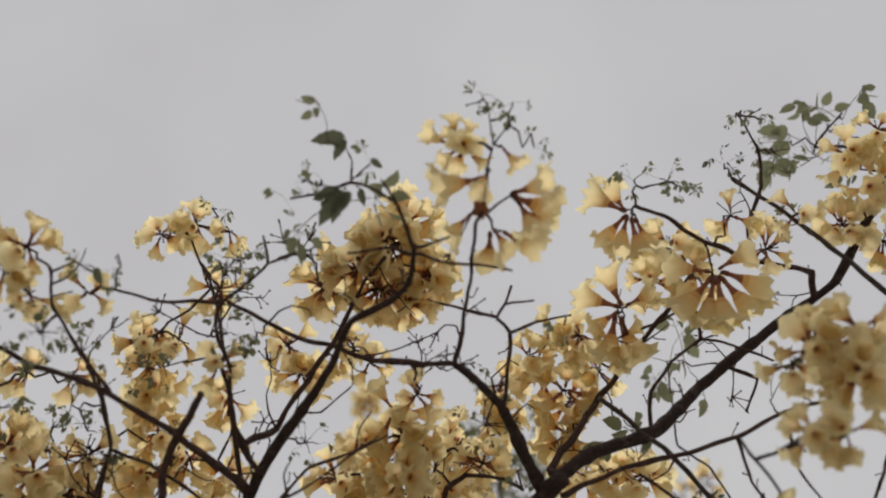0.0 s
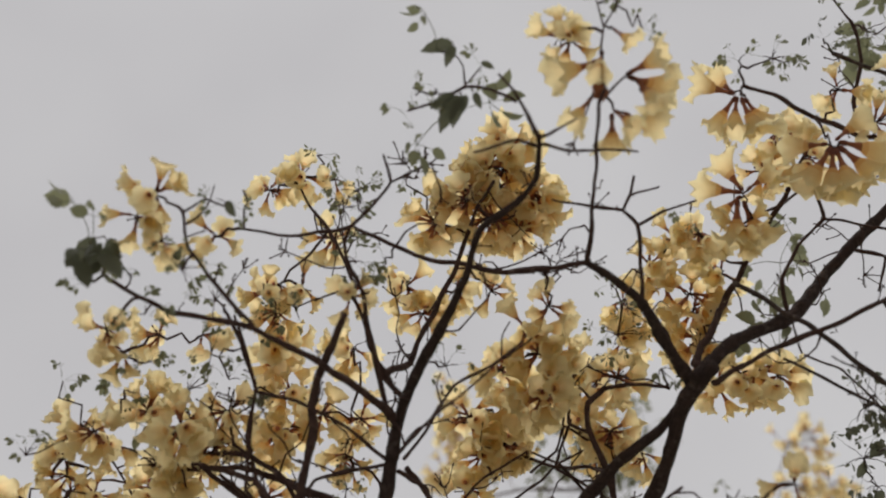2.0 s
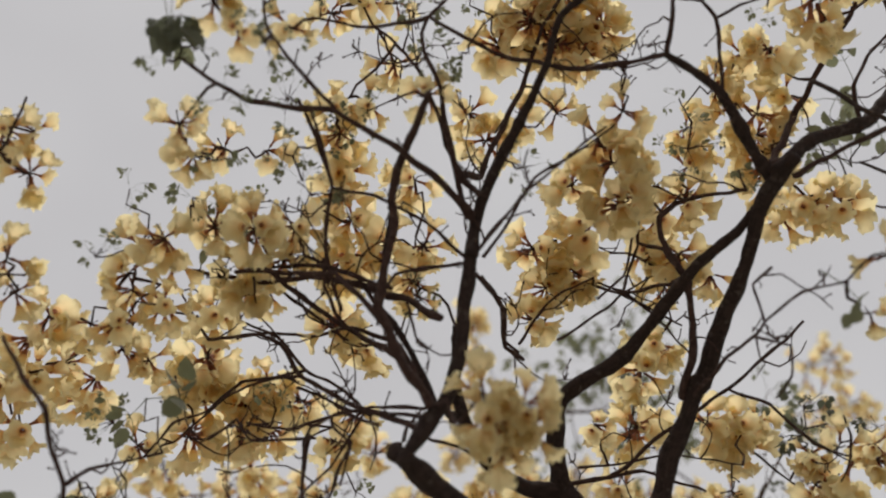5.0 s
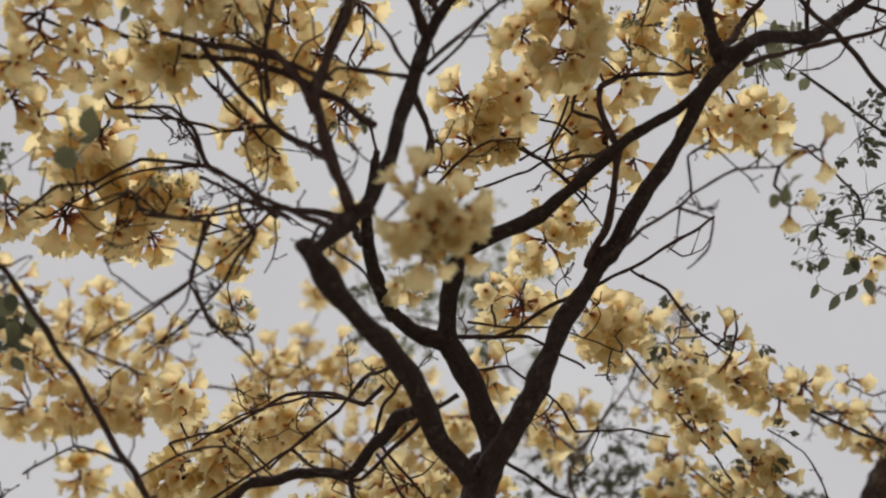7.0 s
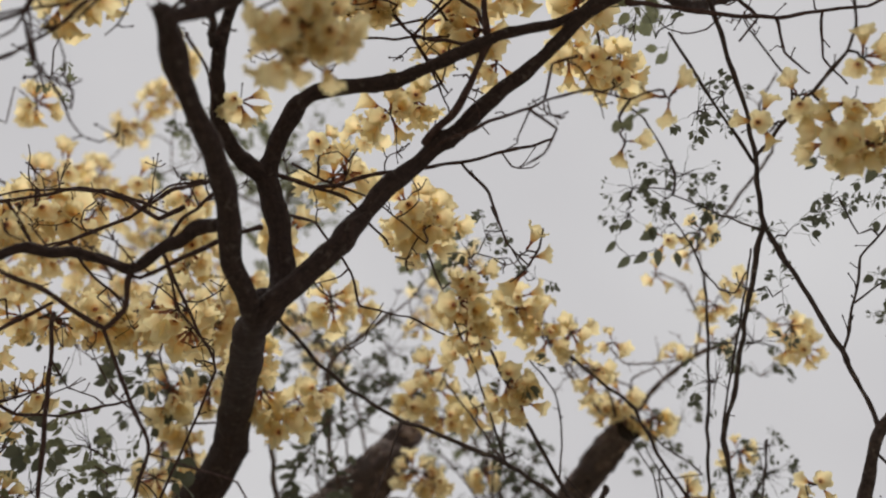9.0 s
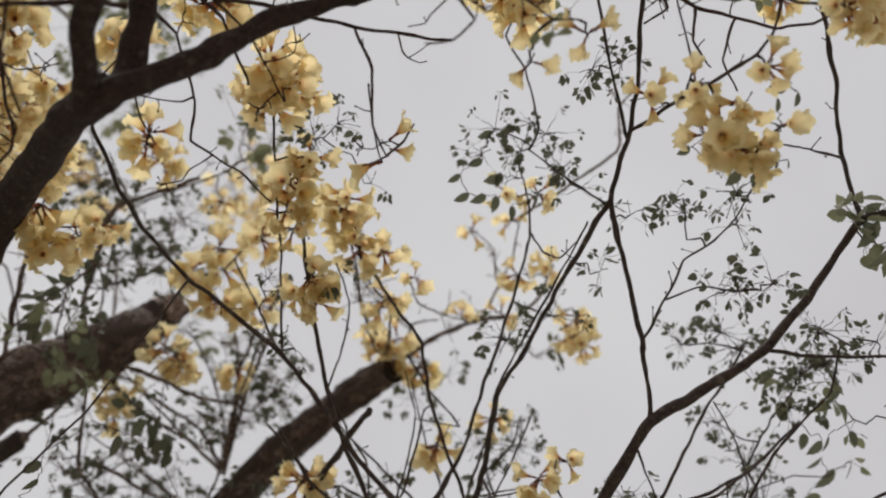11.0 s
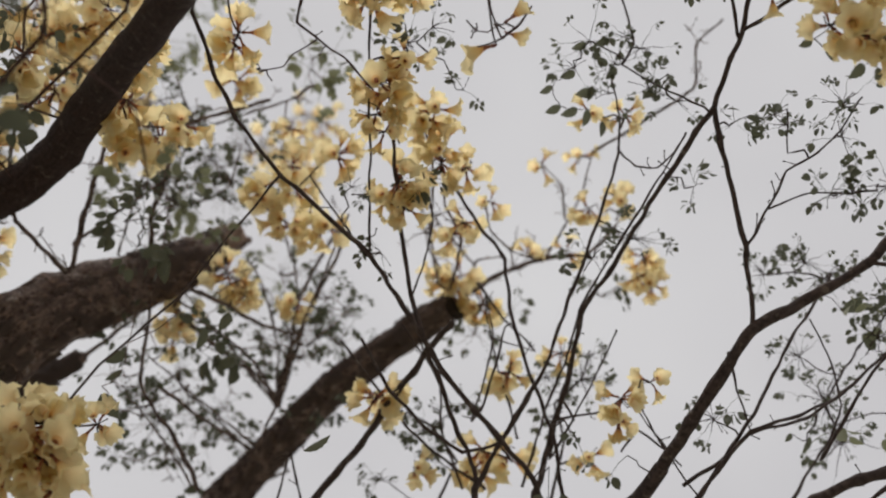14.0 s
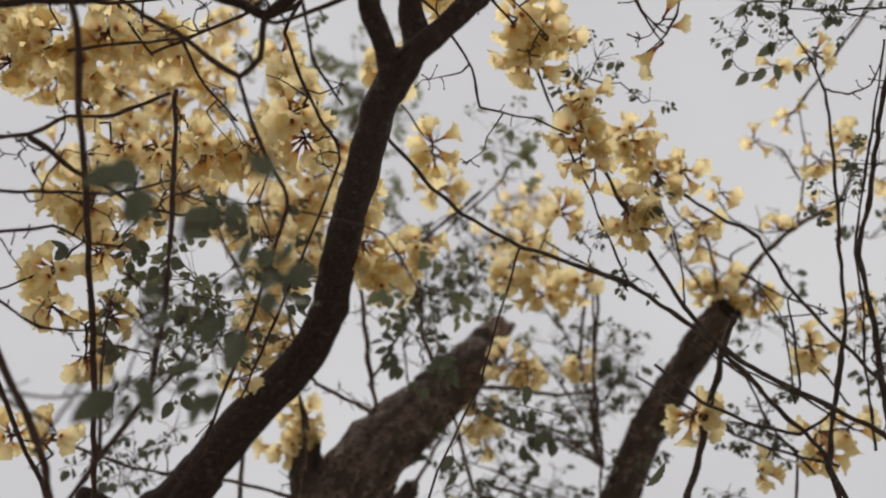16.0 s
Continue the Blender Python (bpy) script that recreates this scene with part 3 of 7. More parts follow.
# ---- trees ----
main_tree = Tree("yellow_trumpet_tree", (-1.486, 3.906, 0.000), BARK_YOUNG, 0.06, "dark-barked trumpet tree in full yellow bloom with few leaves", shoots=BARK_SHOOT)
old_tree = Tree("old_trumpet_tree", (-1.368, 4.570, 0.000), BARK_OLD, 0.08, "thick old trumpet tree with flaking bark and sawn-off limbs", 0.15, 260, 0.65)
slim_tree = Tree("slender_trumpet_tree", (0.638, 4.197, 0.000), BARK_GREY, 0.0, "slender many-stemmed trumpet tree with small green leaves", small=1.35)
M, P, R = main_tree, old_tree, slim_tree
M.limb("trunk", 0.1300, 0.0674, (-1.486, 3.906, 0.000), (-1.493, 3.889, 1.334), (-1.500, 3.871, 2.868), (-1.236, 3.656, 3.078), (-1.186, 3.615, 3.118))
M.limb("trunk", 0.0660, 0.0313, (-1.236, 3.656, 3.078), (-1.069, 3.520, 3.211), (-0.900, 3.391, 3.309), (-0.808, 3.240, 3.349), (-0.731, 2.956, 3.297), (-0.640, 2.634, 3.119), (-0.583, 2.422, 2.977), (-0.530, 2.307, 2.946))
M.limb("limb", 0.0264, 0.0174, (-0.612, 2.528, 3.048), (-0.555, 2.316, 2.913), (-0.580, 2.196, 2.931), (-0.572, 2.033, 2.943), (-0.588, 1.906, 2.935), (-0.612, 1.784, 2.938), (-0.617, 1.677, 2.928))
M.limb("limb", 0.0264, 0.0140, (-0.612, 2.528, 3.048), (-0.538, 2.317, 2.915), (-0.386, 2.223, 3.020), (-0.287, 2.156, 3.126), (-0.156, 2.089, 3.205), (-0.050, 2.010, 3.253), (0.039, 1.946, 3.283), (0.121, 1.866, 3.316), (0.213, 1.817, 3.322))
M.limb("limb", 0.0290, 0.0235, (-0.612, 2.528, 3.048), (-0.528, 2.320, 2.929), (-0.503, 2.295, 2.999), (-0.517, 2.236, 3.092), (-0.546, 2.168, 3.183))
M.limb("limb", 0.0144, 0.0122, (-0.600, 1.684, 2.896), (-0.555, 1.694, 2.974), (-0.516, 1.697, 3.013), (-0.471, 1.673, 3.080), (-0.427, 1.632, 3.151), (-0.385, 1.596, 3.215), (-0.342, 1.556, 3.276))
M.limb("limb", 0.0225, 0.0092, (-0.546, 2.168, 3.183), (-0.516, 2.106, 3.236), (-0.472, 2.044, 3.275), (-0.420, 2.026, 3.294), (-0.272, 1.995, 3.268), (-0.147, 1.952, 3.295), (-0.062, 1.910, 3.292), (0.057, 1.892, 3.312), (0.123, 1.868, 3.326))
M.limb("limb", 0.0196, 0.0074, (-0.546, 2.173, 3.180), (-0.604, 2.081, 3.159), (-0.615, 1.990, 3.158), (-0.602, 1.888, 3.166), (-0.573, 1.810, 3.219), (-0.531, 1.755, 3.313))
M.limb("limb", 0.0090, 0.0057, (-0.610, 1.869, 3.187), (-0.576, 1.749, 3.088), (-0.567, 1.671, 3.132), (-0.561, 1.591, 3.171), (-0.565, 1.548, 3.177), (-0.517, 1.503, 3.208), (-0.447, 1.436, 3.247))
M.limb("limb", 0.0124, 0.0044, (-0.370, 1.584, 3.220), (-0.340, 1.555, 3.281), (-0.262, 1.511, 3.330), (-0.169, 1.465, 3.357), (-0.081, 1.413, 3.377), (-0.006, 1.359, 3.412), (0.082, 1.350, 3.413), (0.139, 1.328, 3.411), (0.189, 1.259, 3.403))
M.limb("branch", 0.0048, 0.0020, (0.189, 1.259, 3.403), (0.193, 1.212, 3.420), (0.196, 1.176, 3.433), (0.187, 1.139, 3.454))
M.limb("branch", 0.0040, 0.0020, (0.189, 1.259, 3.403), (0.228, 1.260, 3.396), (0.260, 1.265, 3.397))
M.limb("branch", 0.0036, 0.0021, (0.178, 1.272, 3.407), (0.213, 1.316, 3.415), (0.265, 1.357, 3.424), (0.311, 1.398, 3.431))
M.limb("branch", 0.0036, 0.0020, (0.175, 1.273, 3.406), (0.157, 1.236, 3.396), (0.122, 1.226, 3.394), (0.083, 1.213, 3.392))
M.limb("limb", 0.0075, 0.0040, (-0.327, 1.481, 3.341), (-0.322, 1.557, 3.451), (-0.214, 1.522, 3.571), (-0.149, 1.497, 3.639), (-0.077, 1.453, 3.700), (-0.014, 1.430, 3.724))
M.limb("branch", 0.0079, 0.0038, (-0.343, 1.550, 3.282), (-0.345, 1.426, 3.264), (-0.370, 1.325, 3.265), (-0.408, 1.220, 3.266), (-0.474, 1.184, 3.302), (-0.535, 1.124, 3.310), (-0.562, 1.064, 3.311), (-0.578, 0.988, 3.308))
M.limb("branch", 0.0041, 0.0025, (-0.408, 1.220, 3.266), (-0.422, 1.144, 3.297), (-0.430, 1.086, 3.323), (-0.430, 1.047, 3.334), (-0.401, 0.994, 3.362))
M.limb("branch", 0.0062, 0.0034, (-0.348, 1.546, 3.282), (-0.333, 1.490, 3.310), (-0.299, 1.412, 3.343), (-0.261, 1.331, 3.386), (-0.251, 1.279, 3.400), (-0.234, 1.238, 3.422), (-0.208, 1.223, 3.437))
M.limb("branch", 0.0039, 0.0022, (-0.208, 1.223, 3.437), (-0.278, 1.190, 3.433), (-0.328, 1.151, 3.424), (-0.376, 1.095, 3.418))
M.limb("branch", 0.0039, 0.0021, (-0.208, 1.223, 3.437), (-0.149, 1.216, 3.450), (-0.100, 1.200, 3.459), (-0.081, 1.154, 3.479))
M.limb("branch", 0.0025, 0.0017, (-0.100, 1.200, 3.459), (-0.053, 1.212, 3.469), (-0.005, 1.218, 3.479))
M.limb("branch", 0.0053, 0.0039, (0.113, 1.542, 3.426), (0.042, 1.520, 3.435), (-0.035, 1.480, 3.449), (-0.101, 1.422, 3.459), (-0.156, 1.348, 3.452), (-0.184, 1.278, 3.448), (-0.205, 1.227, 3.437))
M.limb("branch", 0.0048, 0.0028, (0.116, 1.542, 3.426), (0.188, 1.449, 3.440), (0.251, 1.355, 3.435), (0.307, 1.269, 3.410), (0.331, 1.245, 3.398))
M.limb("limb", 0.0136, 0.0070, (0.163, 1.844, 3.319), (0.158, 1.834, 3.336), (0.156, 1.746, 3.364), (0.160, 1.653, 3.390), (0.136, 1.588, 3.415), (0.113, 1.542, 3.426))
M.limb("branch", 0.0049, 0.0027, (0.165, 1.654, 3.391), (0.199, 1.604, 3.438), (0.225, 1.559, 3.478), (0.220, 1.514, 3.479), (0.250, 1.496, 3.490), (0.270, 1.475, 3.503))
M.limb("branch", 0.0031, 0.0018, (0.228, 1.559, 3.478), (0.276, 1.570, 3.499), (0.338, 1.601, 3.519))
M.limb("branch", 0.0027, 0.0018, (0.247, 1.500, 3.488), (0.299, 1.513, 3.485))
M.limb("branch", 0.0035, 0.0017, (0.220, 1.514, 3.479), (0.172, 1.465, 3.475), (0.123, 1.411, 3.471))
M.limb("limb", 0.0084, 0.0054, (0.203, 1.834, 3.349), (0.172, 1.846, 3.380), (0.263, 1.903, 3.597), (0.369, 1.862, 3.654), (0.475, 1.833, 3.730), (0.571, 1.798, 3.803))
M.limb("limb", 0.0136, 0.0097, (0.169, 1.820, 3.317), (0.263, 1.858, 3.406), (0.373, 1.944, 3.500), (0.462, 1.988, 3.618), (0.563, 2.003, 3.702), (0.678, 2.019, 3.778), (0.765, 2.027, 3.826), (0.824, 2.024, 3.854), (0.928, 1.957, 3.927), (1.031, 1.885, 3.994))
M.limb("branch", 0.0078, 0.0037, (0.765, 2.027, 3.826), (0.783, 1.943, 3.818), (0.677, 1.827, 3.779), (0.598, 1.663, 3.706), (0.565, 1.585, 3.695), (0.523, 1.518, 3.672))
M.limb("branch", 0.0047, 0.0026, (0.676, 1.816, 3.788), (0.700, 1.768, 3.823), (0.756, 1.711, 3.864), (0.779, 1.640, 3.908), (0.770, 1.579, 3.944))
M.limb("branch", 0.0045, 0.0026, (0.361, 1.942, 3.499), (0.391, 1.890, 3.555), (0.453, 1.875, 3.609), (0.523, 1.869, 3.640), (0.577, 1.947, 3.674), (0.641, 1.993, 3.638))
M.limb("branch", 0.0040, 0.0024, (0.522, 1.870, 3.639), (0.541, 1.796, 3.664), (0.458, 1.766, 3.609))
M.limb("branch", 0.0043, 0.0027, (0.543, 2.015, 3.689), (0.591, 2.049, 3.663), (0.542, 2.090, 3.617))
M.limb("twig", 0.0036, 0.0012, (0.317, 1.276, 3.459), (0.348, 1.223, 3.495), (0.373, 1.198, 3.526), (0.410, 1.184, 3.541))
M.limb("twig", 0.0020, 0.0008, (0.373, 1.198, 3.526), (0.388, 1.151, 3.550), (0.390, 1.117, 3.565))
M.limb("twig", 0.0028, 0.0012, (0.316, 1.283, 3.455), (0.369, 1.277, 3.473), (0.383, 1.328, 3.461))
M.limb("limb", 0.0068, 0.0089, (-0.254, 1.288, 3.264), (-0.326, 1.337, 3.274), (-0.394, 1.376, 3.274), (-0.449, 1.438, 3.209), (-0.494, 1.480, 3.150), (-0.531, 1.509, 3.108), (-0.540, 1.569, 3.061), (-0.535, 1.673, 2.988))
M.limb("branch", 0.0080, 0.0044, (-0.548, 1.704, 2.996), (-0.545, 1.624, 3.068), (-0.601, 1.618, 3.143), (-0.662, 1.586, 3.216), (-0.699, 1.490, 3.240), (-0.725, 1.400, 3.260), (-0.773, 1.359, 3.250))
M.limb("branch", 0.0073, 0.0048, (-0.546, 1.633, 3.062), (-0.540, 1.540, 3.087), (-0.549, 1.468, 3.115), (-0.578, 1.435, 3.162), (-0.639, 1.430, 3.208), (-0.721, 1.404, 3.260))
M.limb("branch", 0.0059, 0.0024, (-0.565, 1.701, 2.966), (-0.640, 1.675, 3.035), (-0.721, 1.638, 3.102), (-0.811, 1.604, 3.208), (-0.811, 1.538, 3.237), (-0.819, 1.483, 3.219), (-0.946, 1.460, 3.277), (-0.971, 1.434, 3.332), (-0.961, 1.368, 3.358), (-0.961, 1.333, 3.368))
M.limb("branch", 0.0032, 0.0022, (-0.643, 1.664, 3.002), (-0.706, 1.626, 3.042), (-0.771, 1.617, 3.036), (-0.793, 1.628, 3.030), (-0.857, 1.583, 3.028), (-0.880, 1.529, 3.040), (-0.971, 1.528, 3.044))
M.limb("branch", 0.0030, 0.0021, (-0.793, 1.628, 3.030), (-0.836, 1.686, 2.957), (-0.919, 1.681, 2.903), (-1.014, 1.678, 2.858))
M.limb("branch", 0.0025, 0.0017, (-0.836, 1.686, 2.957), (-0.828, 1.761, 2.913), (-0.806, 1.799, 2.900), (-0.789, 1.831, 2.888))
M.limb("branch", 0.0041, 0.0024, (-0.811, 1.604, 3.208), (-0.822, 1.615, 3.221), (-0.929, 1.556, 3.224), (-1.004, 1.549, 3.180), (-1.072, 1.527, 3.169), (-1.142, 1.529, 3.115))
M.limb("branch", 0.0033, 0.0021, (-0.724, 1.623, 3.040), (-0.721, 1.630, 3.019), (-0.713, 1.672, 2.999), (-0.761, 1.704, 2.953))
M.limb("branch", 0.0042, 0.0032, (-0.393, 1.593, 3.225), (-0.448, 1.551, 3.206), (-0.495, 1.511, 3.174), (-0.525, 1.510, 3.130), (-0.549, 1.533, 3.087))
M.limb("branch", 0.0034, 0.0040, (-0.481, 1.190, 3.350), (-0.493, 1.259, 3.332), (-0.519, 1.339, 3.282), (-0.562, 1.384, 3.220), (-0.613, 1.449, 3.166), (-0.650, 1.521, 3.191), (-0.662, 1.586, 3.216))
M.limb("branch", 0.0030, 0.0038, (-0.519, 1.339, 3.282), (-0.458, 1.390, 3.263), (-0.424, 1.448, 3.254), (-0.397, 1.516, 3.235), (-0.386, 1.592, 3.228))
M.limb("branch", 0.0056, 0.0031, (-0.311, 1.523, 3.307), (-0.327, 1.481, 3.341), (-0.317, 1.427, 3.361), (-0.298, 1.373, 3.392), (-0.281, 1.313, 3.412))
M.limb("branch", 0.0038, 0.0017, (-0.369, 1.590, 3.233), (-0.254, 1.541, 3.212), (-0.194, 1.508, 3.180), (-0.106, 1.514, 3.220), (-0.040, 1.544, 3.299))
M.limb("branch", 0.0025, 0.0013, (-0.339, 1.581, 3.243), (-0.295, 1.561, 3.239), (-0.233, 1.580, 3.242))
M.limb("branch", 0.0024, 0.0012, (-0.194, 1.508, 3.180), (-0.182, 1.473, 3.196), (-0.161, 1.455, 3.205))
M.limb("branch", 0.0058, 0.0041, (-0.412, 1.675, 3.295), (-0.413, 1.756, 3.276), (-0.455, 1.822, 3.251), (-0.439, 1.864, 3.242))
M.limb("branch", 0.0065, 0.0038, (-0.083, 1.909, 3.300), (-0.089, 1.865, 3.385), (-0.073, 1.848, 3.429), (-0.032, 1.856, 3.461), (0.060, 1.869, 3.420), (0.105, 1.858, 3.368))
M.limb("branch", 0.0046, 0.0030, (-0.085, 1.903, 3.304), (-0.100, 1.903, 3.396), (-0.142, 1.894, 3.456), (-0.098, 1.842, 3.522), (-0.052, 1.835, 3.528))
M.limb("limb", 0.0070, 0.0085, (-0.079, 1.922, 3.292), (-0.122, 1.998, 3.251), (-0.164, 2.050, 3.209), (-0.214, 2.099, 3.189))
M.limb("branch", 0.0042, 0.0025, (-0.094, 1.920, 3.304), (-0.146, 1.971, 3.386), (-0.239, 1.984, 3.450), (-0.290, 1.935, 3.471), (-0.373, 1.925, 3.461), (-0.469, 1.962, 3.415))
M.limb("branch", 0.0035, 0.0025, (-0.239, 1.984, 3.450), (-0.187, 1.946, 3.480), (-0.145, 1.909, 3.482))
M.limb("branch", 0.0035, 0.0020, (-0.239, 1.984, 3.450), (-0.201, 2.038, 3.421), (-0.162, 2.092, 3.389))
M.limb("branch", 0.0042, 0.0025, (-0.188, 2.093, 3.172), (-0.086, 2.017, 3.140), (-0.012, 1.960, 3.087), (0.013, 1.948, 3.096), (0.031, 1.892, 3.136), (0.076, 1.870, 3.126))
M.limb("branch", 0.0030, 0.0017, (-0.012, 1.960, 3.087), (0.036, 1.973, 3.039), (0.009, 2.009, 3.010), (-0.036, 2.033, 3.002))
M.limb("branch", 0.0026, 0.0017, (0.013, 1.948, 3.096), (0.099, 1.921, 3.089), (0.171, 1.934, 3.074), (0.218, 1.919, 3.080))
M.limb("branch", 0.0118, 0.0074, (-0.589, 2.108, 2.945), (-0.641, 2.131, 2.950), (-0.712, 2.160, 2.927), (-0.769, 2.191, 2.917), (-0.860, 2.149, 2.914), (-0.954, 2.122, 2.888), (-1.037, 2.122, 2.837), (-1.158, 2.102, 2.783), (-1.268, 2.082, 2.725), (-1.366, 2.065, 2.678))
M.limb("branch", 0.0059, 0.0041, (-0.769, 2.191, 2.917), (-0.784, 2.260, 2.871), (-0.822, 2.281, 2.846), (-0.925, 2.205, 2.871), (-1.014, 2.128, 2.861))
M.limb("branch", 0.0042, 0.0033, (-0.822, 2.281, 2.846), (-0.809, 2.365, 2.822), (-0.782, 2.415, 2.774), (-0.746, 2.483, 2.710), (-1.017, 3.095, 2.720), (-1.500, 3.871, 2.868))
M.limb("branch", 0.0036, 0.0024, (-0.702, 2.169, 2.922), (-0.693, 2.273, 2.895), (-0.646, 2.368, 2.886))
M.limb("branch", 0.0046, 0.0033, (-0.613, 2.100, 3.078), (-0.764, 2.242, 3.247), (-0.883, 2.331, 3.263), (-1.024, 2.371, 3.235), (-1.084, 2.380, 3.195))
M.limb("branch", 0.0059, 0.0034, (-0.764, 2.321, 3.289), (-0.817, 2.335, 3.259), (-0.894, 2.332, 3.326), (-1.016, 2.312, 3.357), (-1.149, 2.303, 3.297), (-1.290, 2.258, 3.248))
M.limb("branch", 0.0040, 0.0028, (-1.160, 2.302, 3.292), (-1.125, 2.346, 3.246), (-1.082, 2.388, 3.203))
M.limb("branch", 0.0037, 0.0016, (-0.797, 1.642, 3.057), (-0.833, 1.678, 3.020), (-0.861, 1.708, 2.988), (-0.844, 1.767, 2.936), (-0.802, 1.820, 2.911))
M.limb("branch", 0.0029, 0.0017, (-0.861, 1.708, 2.988), (-0.970, 1.733, 2.974), (-1.046, 1.761, 2.974))
M.limb("branch", 0.0034, 0.0021, (-0.708, 1.694, 3.106), (-0.797, 1.710, 3.033), (-0.861, 1.708, 2.988))
M.limb("branch", 0.0036, 0.0023, (-0.577, 1.714, 3.048), (-0.687, 1.697, 3.113), (-0.806, 1.688, 3.151), (-0.901, 1.678, 3.171), (-0.984, 1.635, 3.208))
M.limb("branch", 0.0040, 0.0023, (-0.719, 1.624, 3.276), (-0.756, 1.545, 3.316), (-0.793, 1.463, 3.363), (-0.824, 1.416, 3.398))
M.limb("branch", 0.0044, 0.0029, (-0.627, 1.655, 3.236), (-0.686, 1.608, 3.271), (-0.787, 1.601, 3.316), (-0.881, 1.553, 3.352), (-1.000, 1.506, 3.370))
M.limb("branch", 0.0038, 0.0025, (-0.709, 1.715, 3.119), (-0.773, 1.696, 3.221), (-0.848, 1.649, 3.294), (-0.869, 1.576, 3.349), (-0.998, 1.470, 3.441), (-1.043, 1.420, 3.432))
M.limb("branch", 0.0037, 0.0020, (-0.848, 1.649, 3.294), (-0.973, 1.602, 3.289), (-1.069, 1.607, 3.295), (-1.201, 1.617, 3.272), (-1.279, 1.603, 3.288))
M.limb("branch", 0.0037, 0.0023, (-0.796, 1.468, 3.360), (-0.761, 1.427, 3.364), (-0.749, 1.357, 3.387))
M.limb("branch", 0.0049, 0.0031, (-0.569, 1.548, 3.176), (-0.580, 1.492, 3.227), (-0.661, 1.463, 3.300), (-0.793, 1.392, 3.328))
M.limb("branch", 0.0042, 0.0028, (-0.399, 1.636, 3.246), (-0.417, 1.754, 3.299), (-0.468, 1.834, 3.304), (-0.453, 1.872, 3.286))
M.limb("branch", 0.0033, 0.0020, (-0.458, 1.887, 3.335), (-0.369, 1.857, 3.368), (-0.318, 1.854, 3.376), (-0.269, 1.917, 3.461), (-0.285, 1.940, 3.469))
M.limb("branch", 0.0033, 0.0019, (-0.383, 1.922, 3.329), (-0.281, 1.980, 3.425), (-0.236, 1.999, 3.475), (-0.139, 2.002, 3.477), (-0.073, 1.945, 3.395))
M.limb("branch", 0.0030, 0.0020, (-0.236, 1.999, 3.475), (-0.298, 1.937, 3.505), (-0.317, 1.883, 3.531), (-0.306, 1.840, 3.553))
M.limb("branch", 0.0030, 0.0019, (-0.236, 1.999, 3.475), (-0.199, 2.035, 3.397), (-0.161, 2.064, 3.260))
M.limb("branch", 0.0033, 0.0024, (-0.620, 1.780, 3.055), (-0.608, 1.897, 3.109), (-0.634, 2.064, 3.173))
M.limb("branch", 0.0055, 0.0036, (-0.537, 2.190, 3.036), (-0.626, 2.197, 2.999), (-0.693, 2.210, 2.959), (-0.751, 2.208, 2.905), (-0.772, 2.204, 2.909))
M.limb("branch", 0.0041, 0.0026, (-0.619, 2.121, 3.068), (-0.724, 2.243, 3.130), (-0.775, 2.315, 3.114), (-0.746, 2.422, 3.095), (-0.715, 2.479, 3.048), (-0.676, 2.550, 2.990), (-0.973, 3.138, 2.892), (-1.500, 3.871, 2.868))
M.limb("branch", 0.0035, 0.0022, (-0.744, 2.229, 3.134), (-0.895, 2.218, 3.212), (-1.079, 2.234, 3.238), (-1.192, 2.223, 3.174))
M.limb("branch", 0.0033, 0.0021, (-0.661, 2.130, 3.113), (-0.751, 2.182, 3.170), (-0.848, 2.271, 3.190))
M.limb("branch", 0.0053, 0.0030, (-0.540, 2.165, 3.188), (-0.451, 2.209, 3.195), (-0.300, 2.193, 3.224), (-0.136, 2.177, 3.239), (0.004, 2.158, 3.267), (0.063, 2.152, 3.288))
M.limb("branch", 0.0039, 0.0020, (-0.136, 2.177, 3.239), (-0.078, 2.229, 3.194), (-0.042, 2.306, 3.126), (0.006, 2.348, 3.095))
M.limb("twig", 0.0030, 0.0015, (0.006, 2.348, 3.095), (0.028, 2.313, 3.111), (0.036, 2.275, 3.130))
M.limb("twig", 0.0025, 0.0015, (0.006, 2.348, 3.095), (-0.035, 2.375, 3.073))
M.limb("branch", 0.0039, 0.0025, (-0.451, 2.209, 3.195), (-0.382, 2.243, 3.203), (-0.297, 2.354, 3.181))
M.limb("branch", 0.0035, 0.0022, (-0.509, 2.259, 3.170), (-0.461, 2.339, 3.242), (-0.388, 2.458, 3.213), (-0.374, 2.548, 3.197), (-0.256, 2.572, 3.182), (-0.174, 2.602, 3.151))
M.limb("branch", 0.0061, 0.0032, (0.194, 1.848, 3.311), (0.314, 1.891, 3.373), (0.425, 1.914, 3.385), (0.536, 1.928, 3.396), (0.638, 1.921, 3.417), (0.718, 1.900, 3.390))
M.limb("branch", 0.0036, 0.0020, (0.536, 1.931, 3.394), (0.535, 1.965, 3.314), (0.564, 1.971, 3.234))
M.limb("branch", 0.0037, 0.0020, (0.637, 1.924, 3.415), (0.623, 1.984, 3.325), (0.649, 1.999, 3.239))
M.limb("branch", 0.0037, 0.0057, (-1.033, 1.130, 3.001), (-1.015, 1.200, 2.935), (-0.985, 1.233, 2.884), (-1.046, 1.308, 2.876), (-1.091, 1.371, 2.882), (-1.160, 1.438, 2.861), (-1.241, 1.520, 2.813), (-1.306, 1.586, 2.774), (-1.438, 2.555, 2.779), (-1.500, 3.871, 2.868))
M.limb("branch", 0.0037, 0.0022, (-1.091, 1.371, 2.882), (-1.086, 1.400, 2.944), (-1.023, 1.493, 3.022))
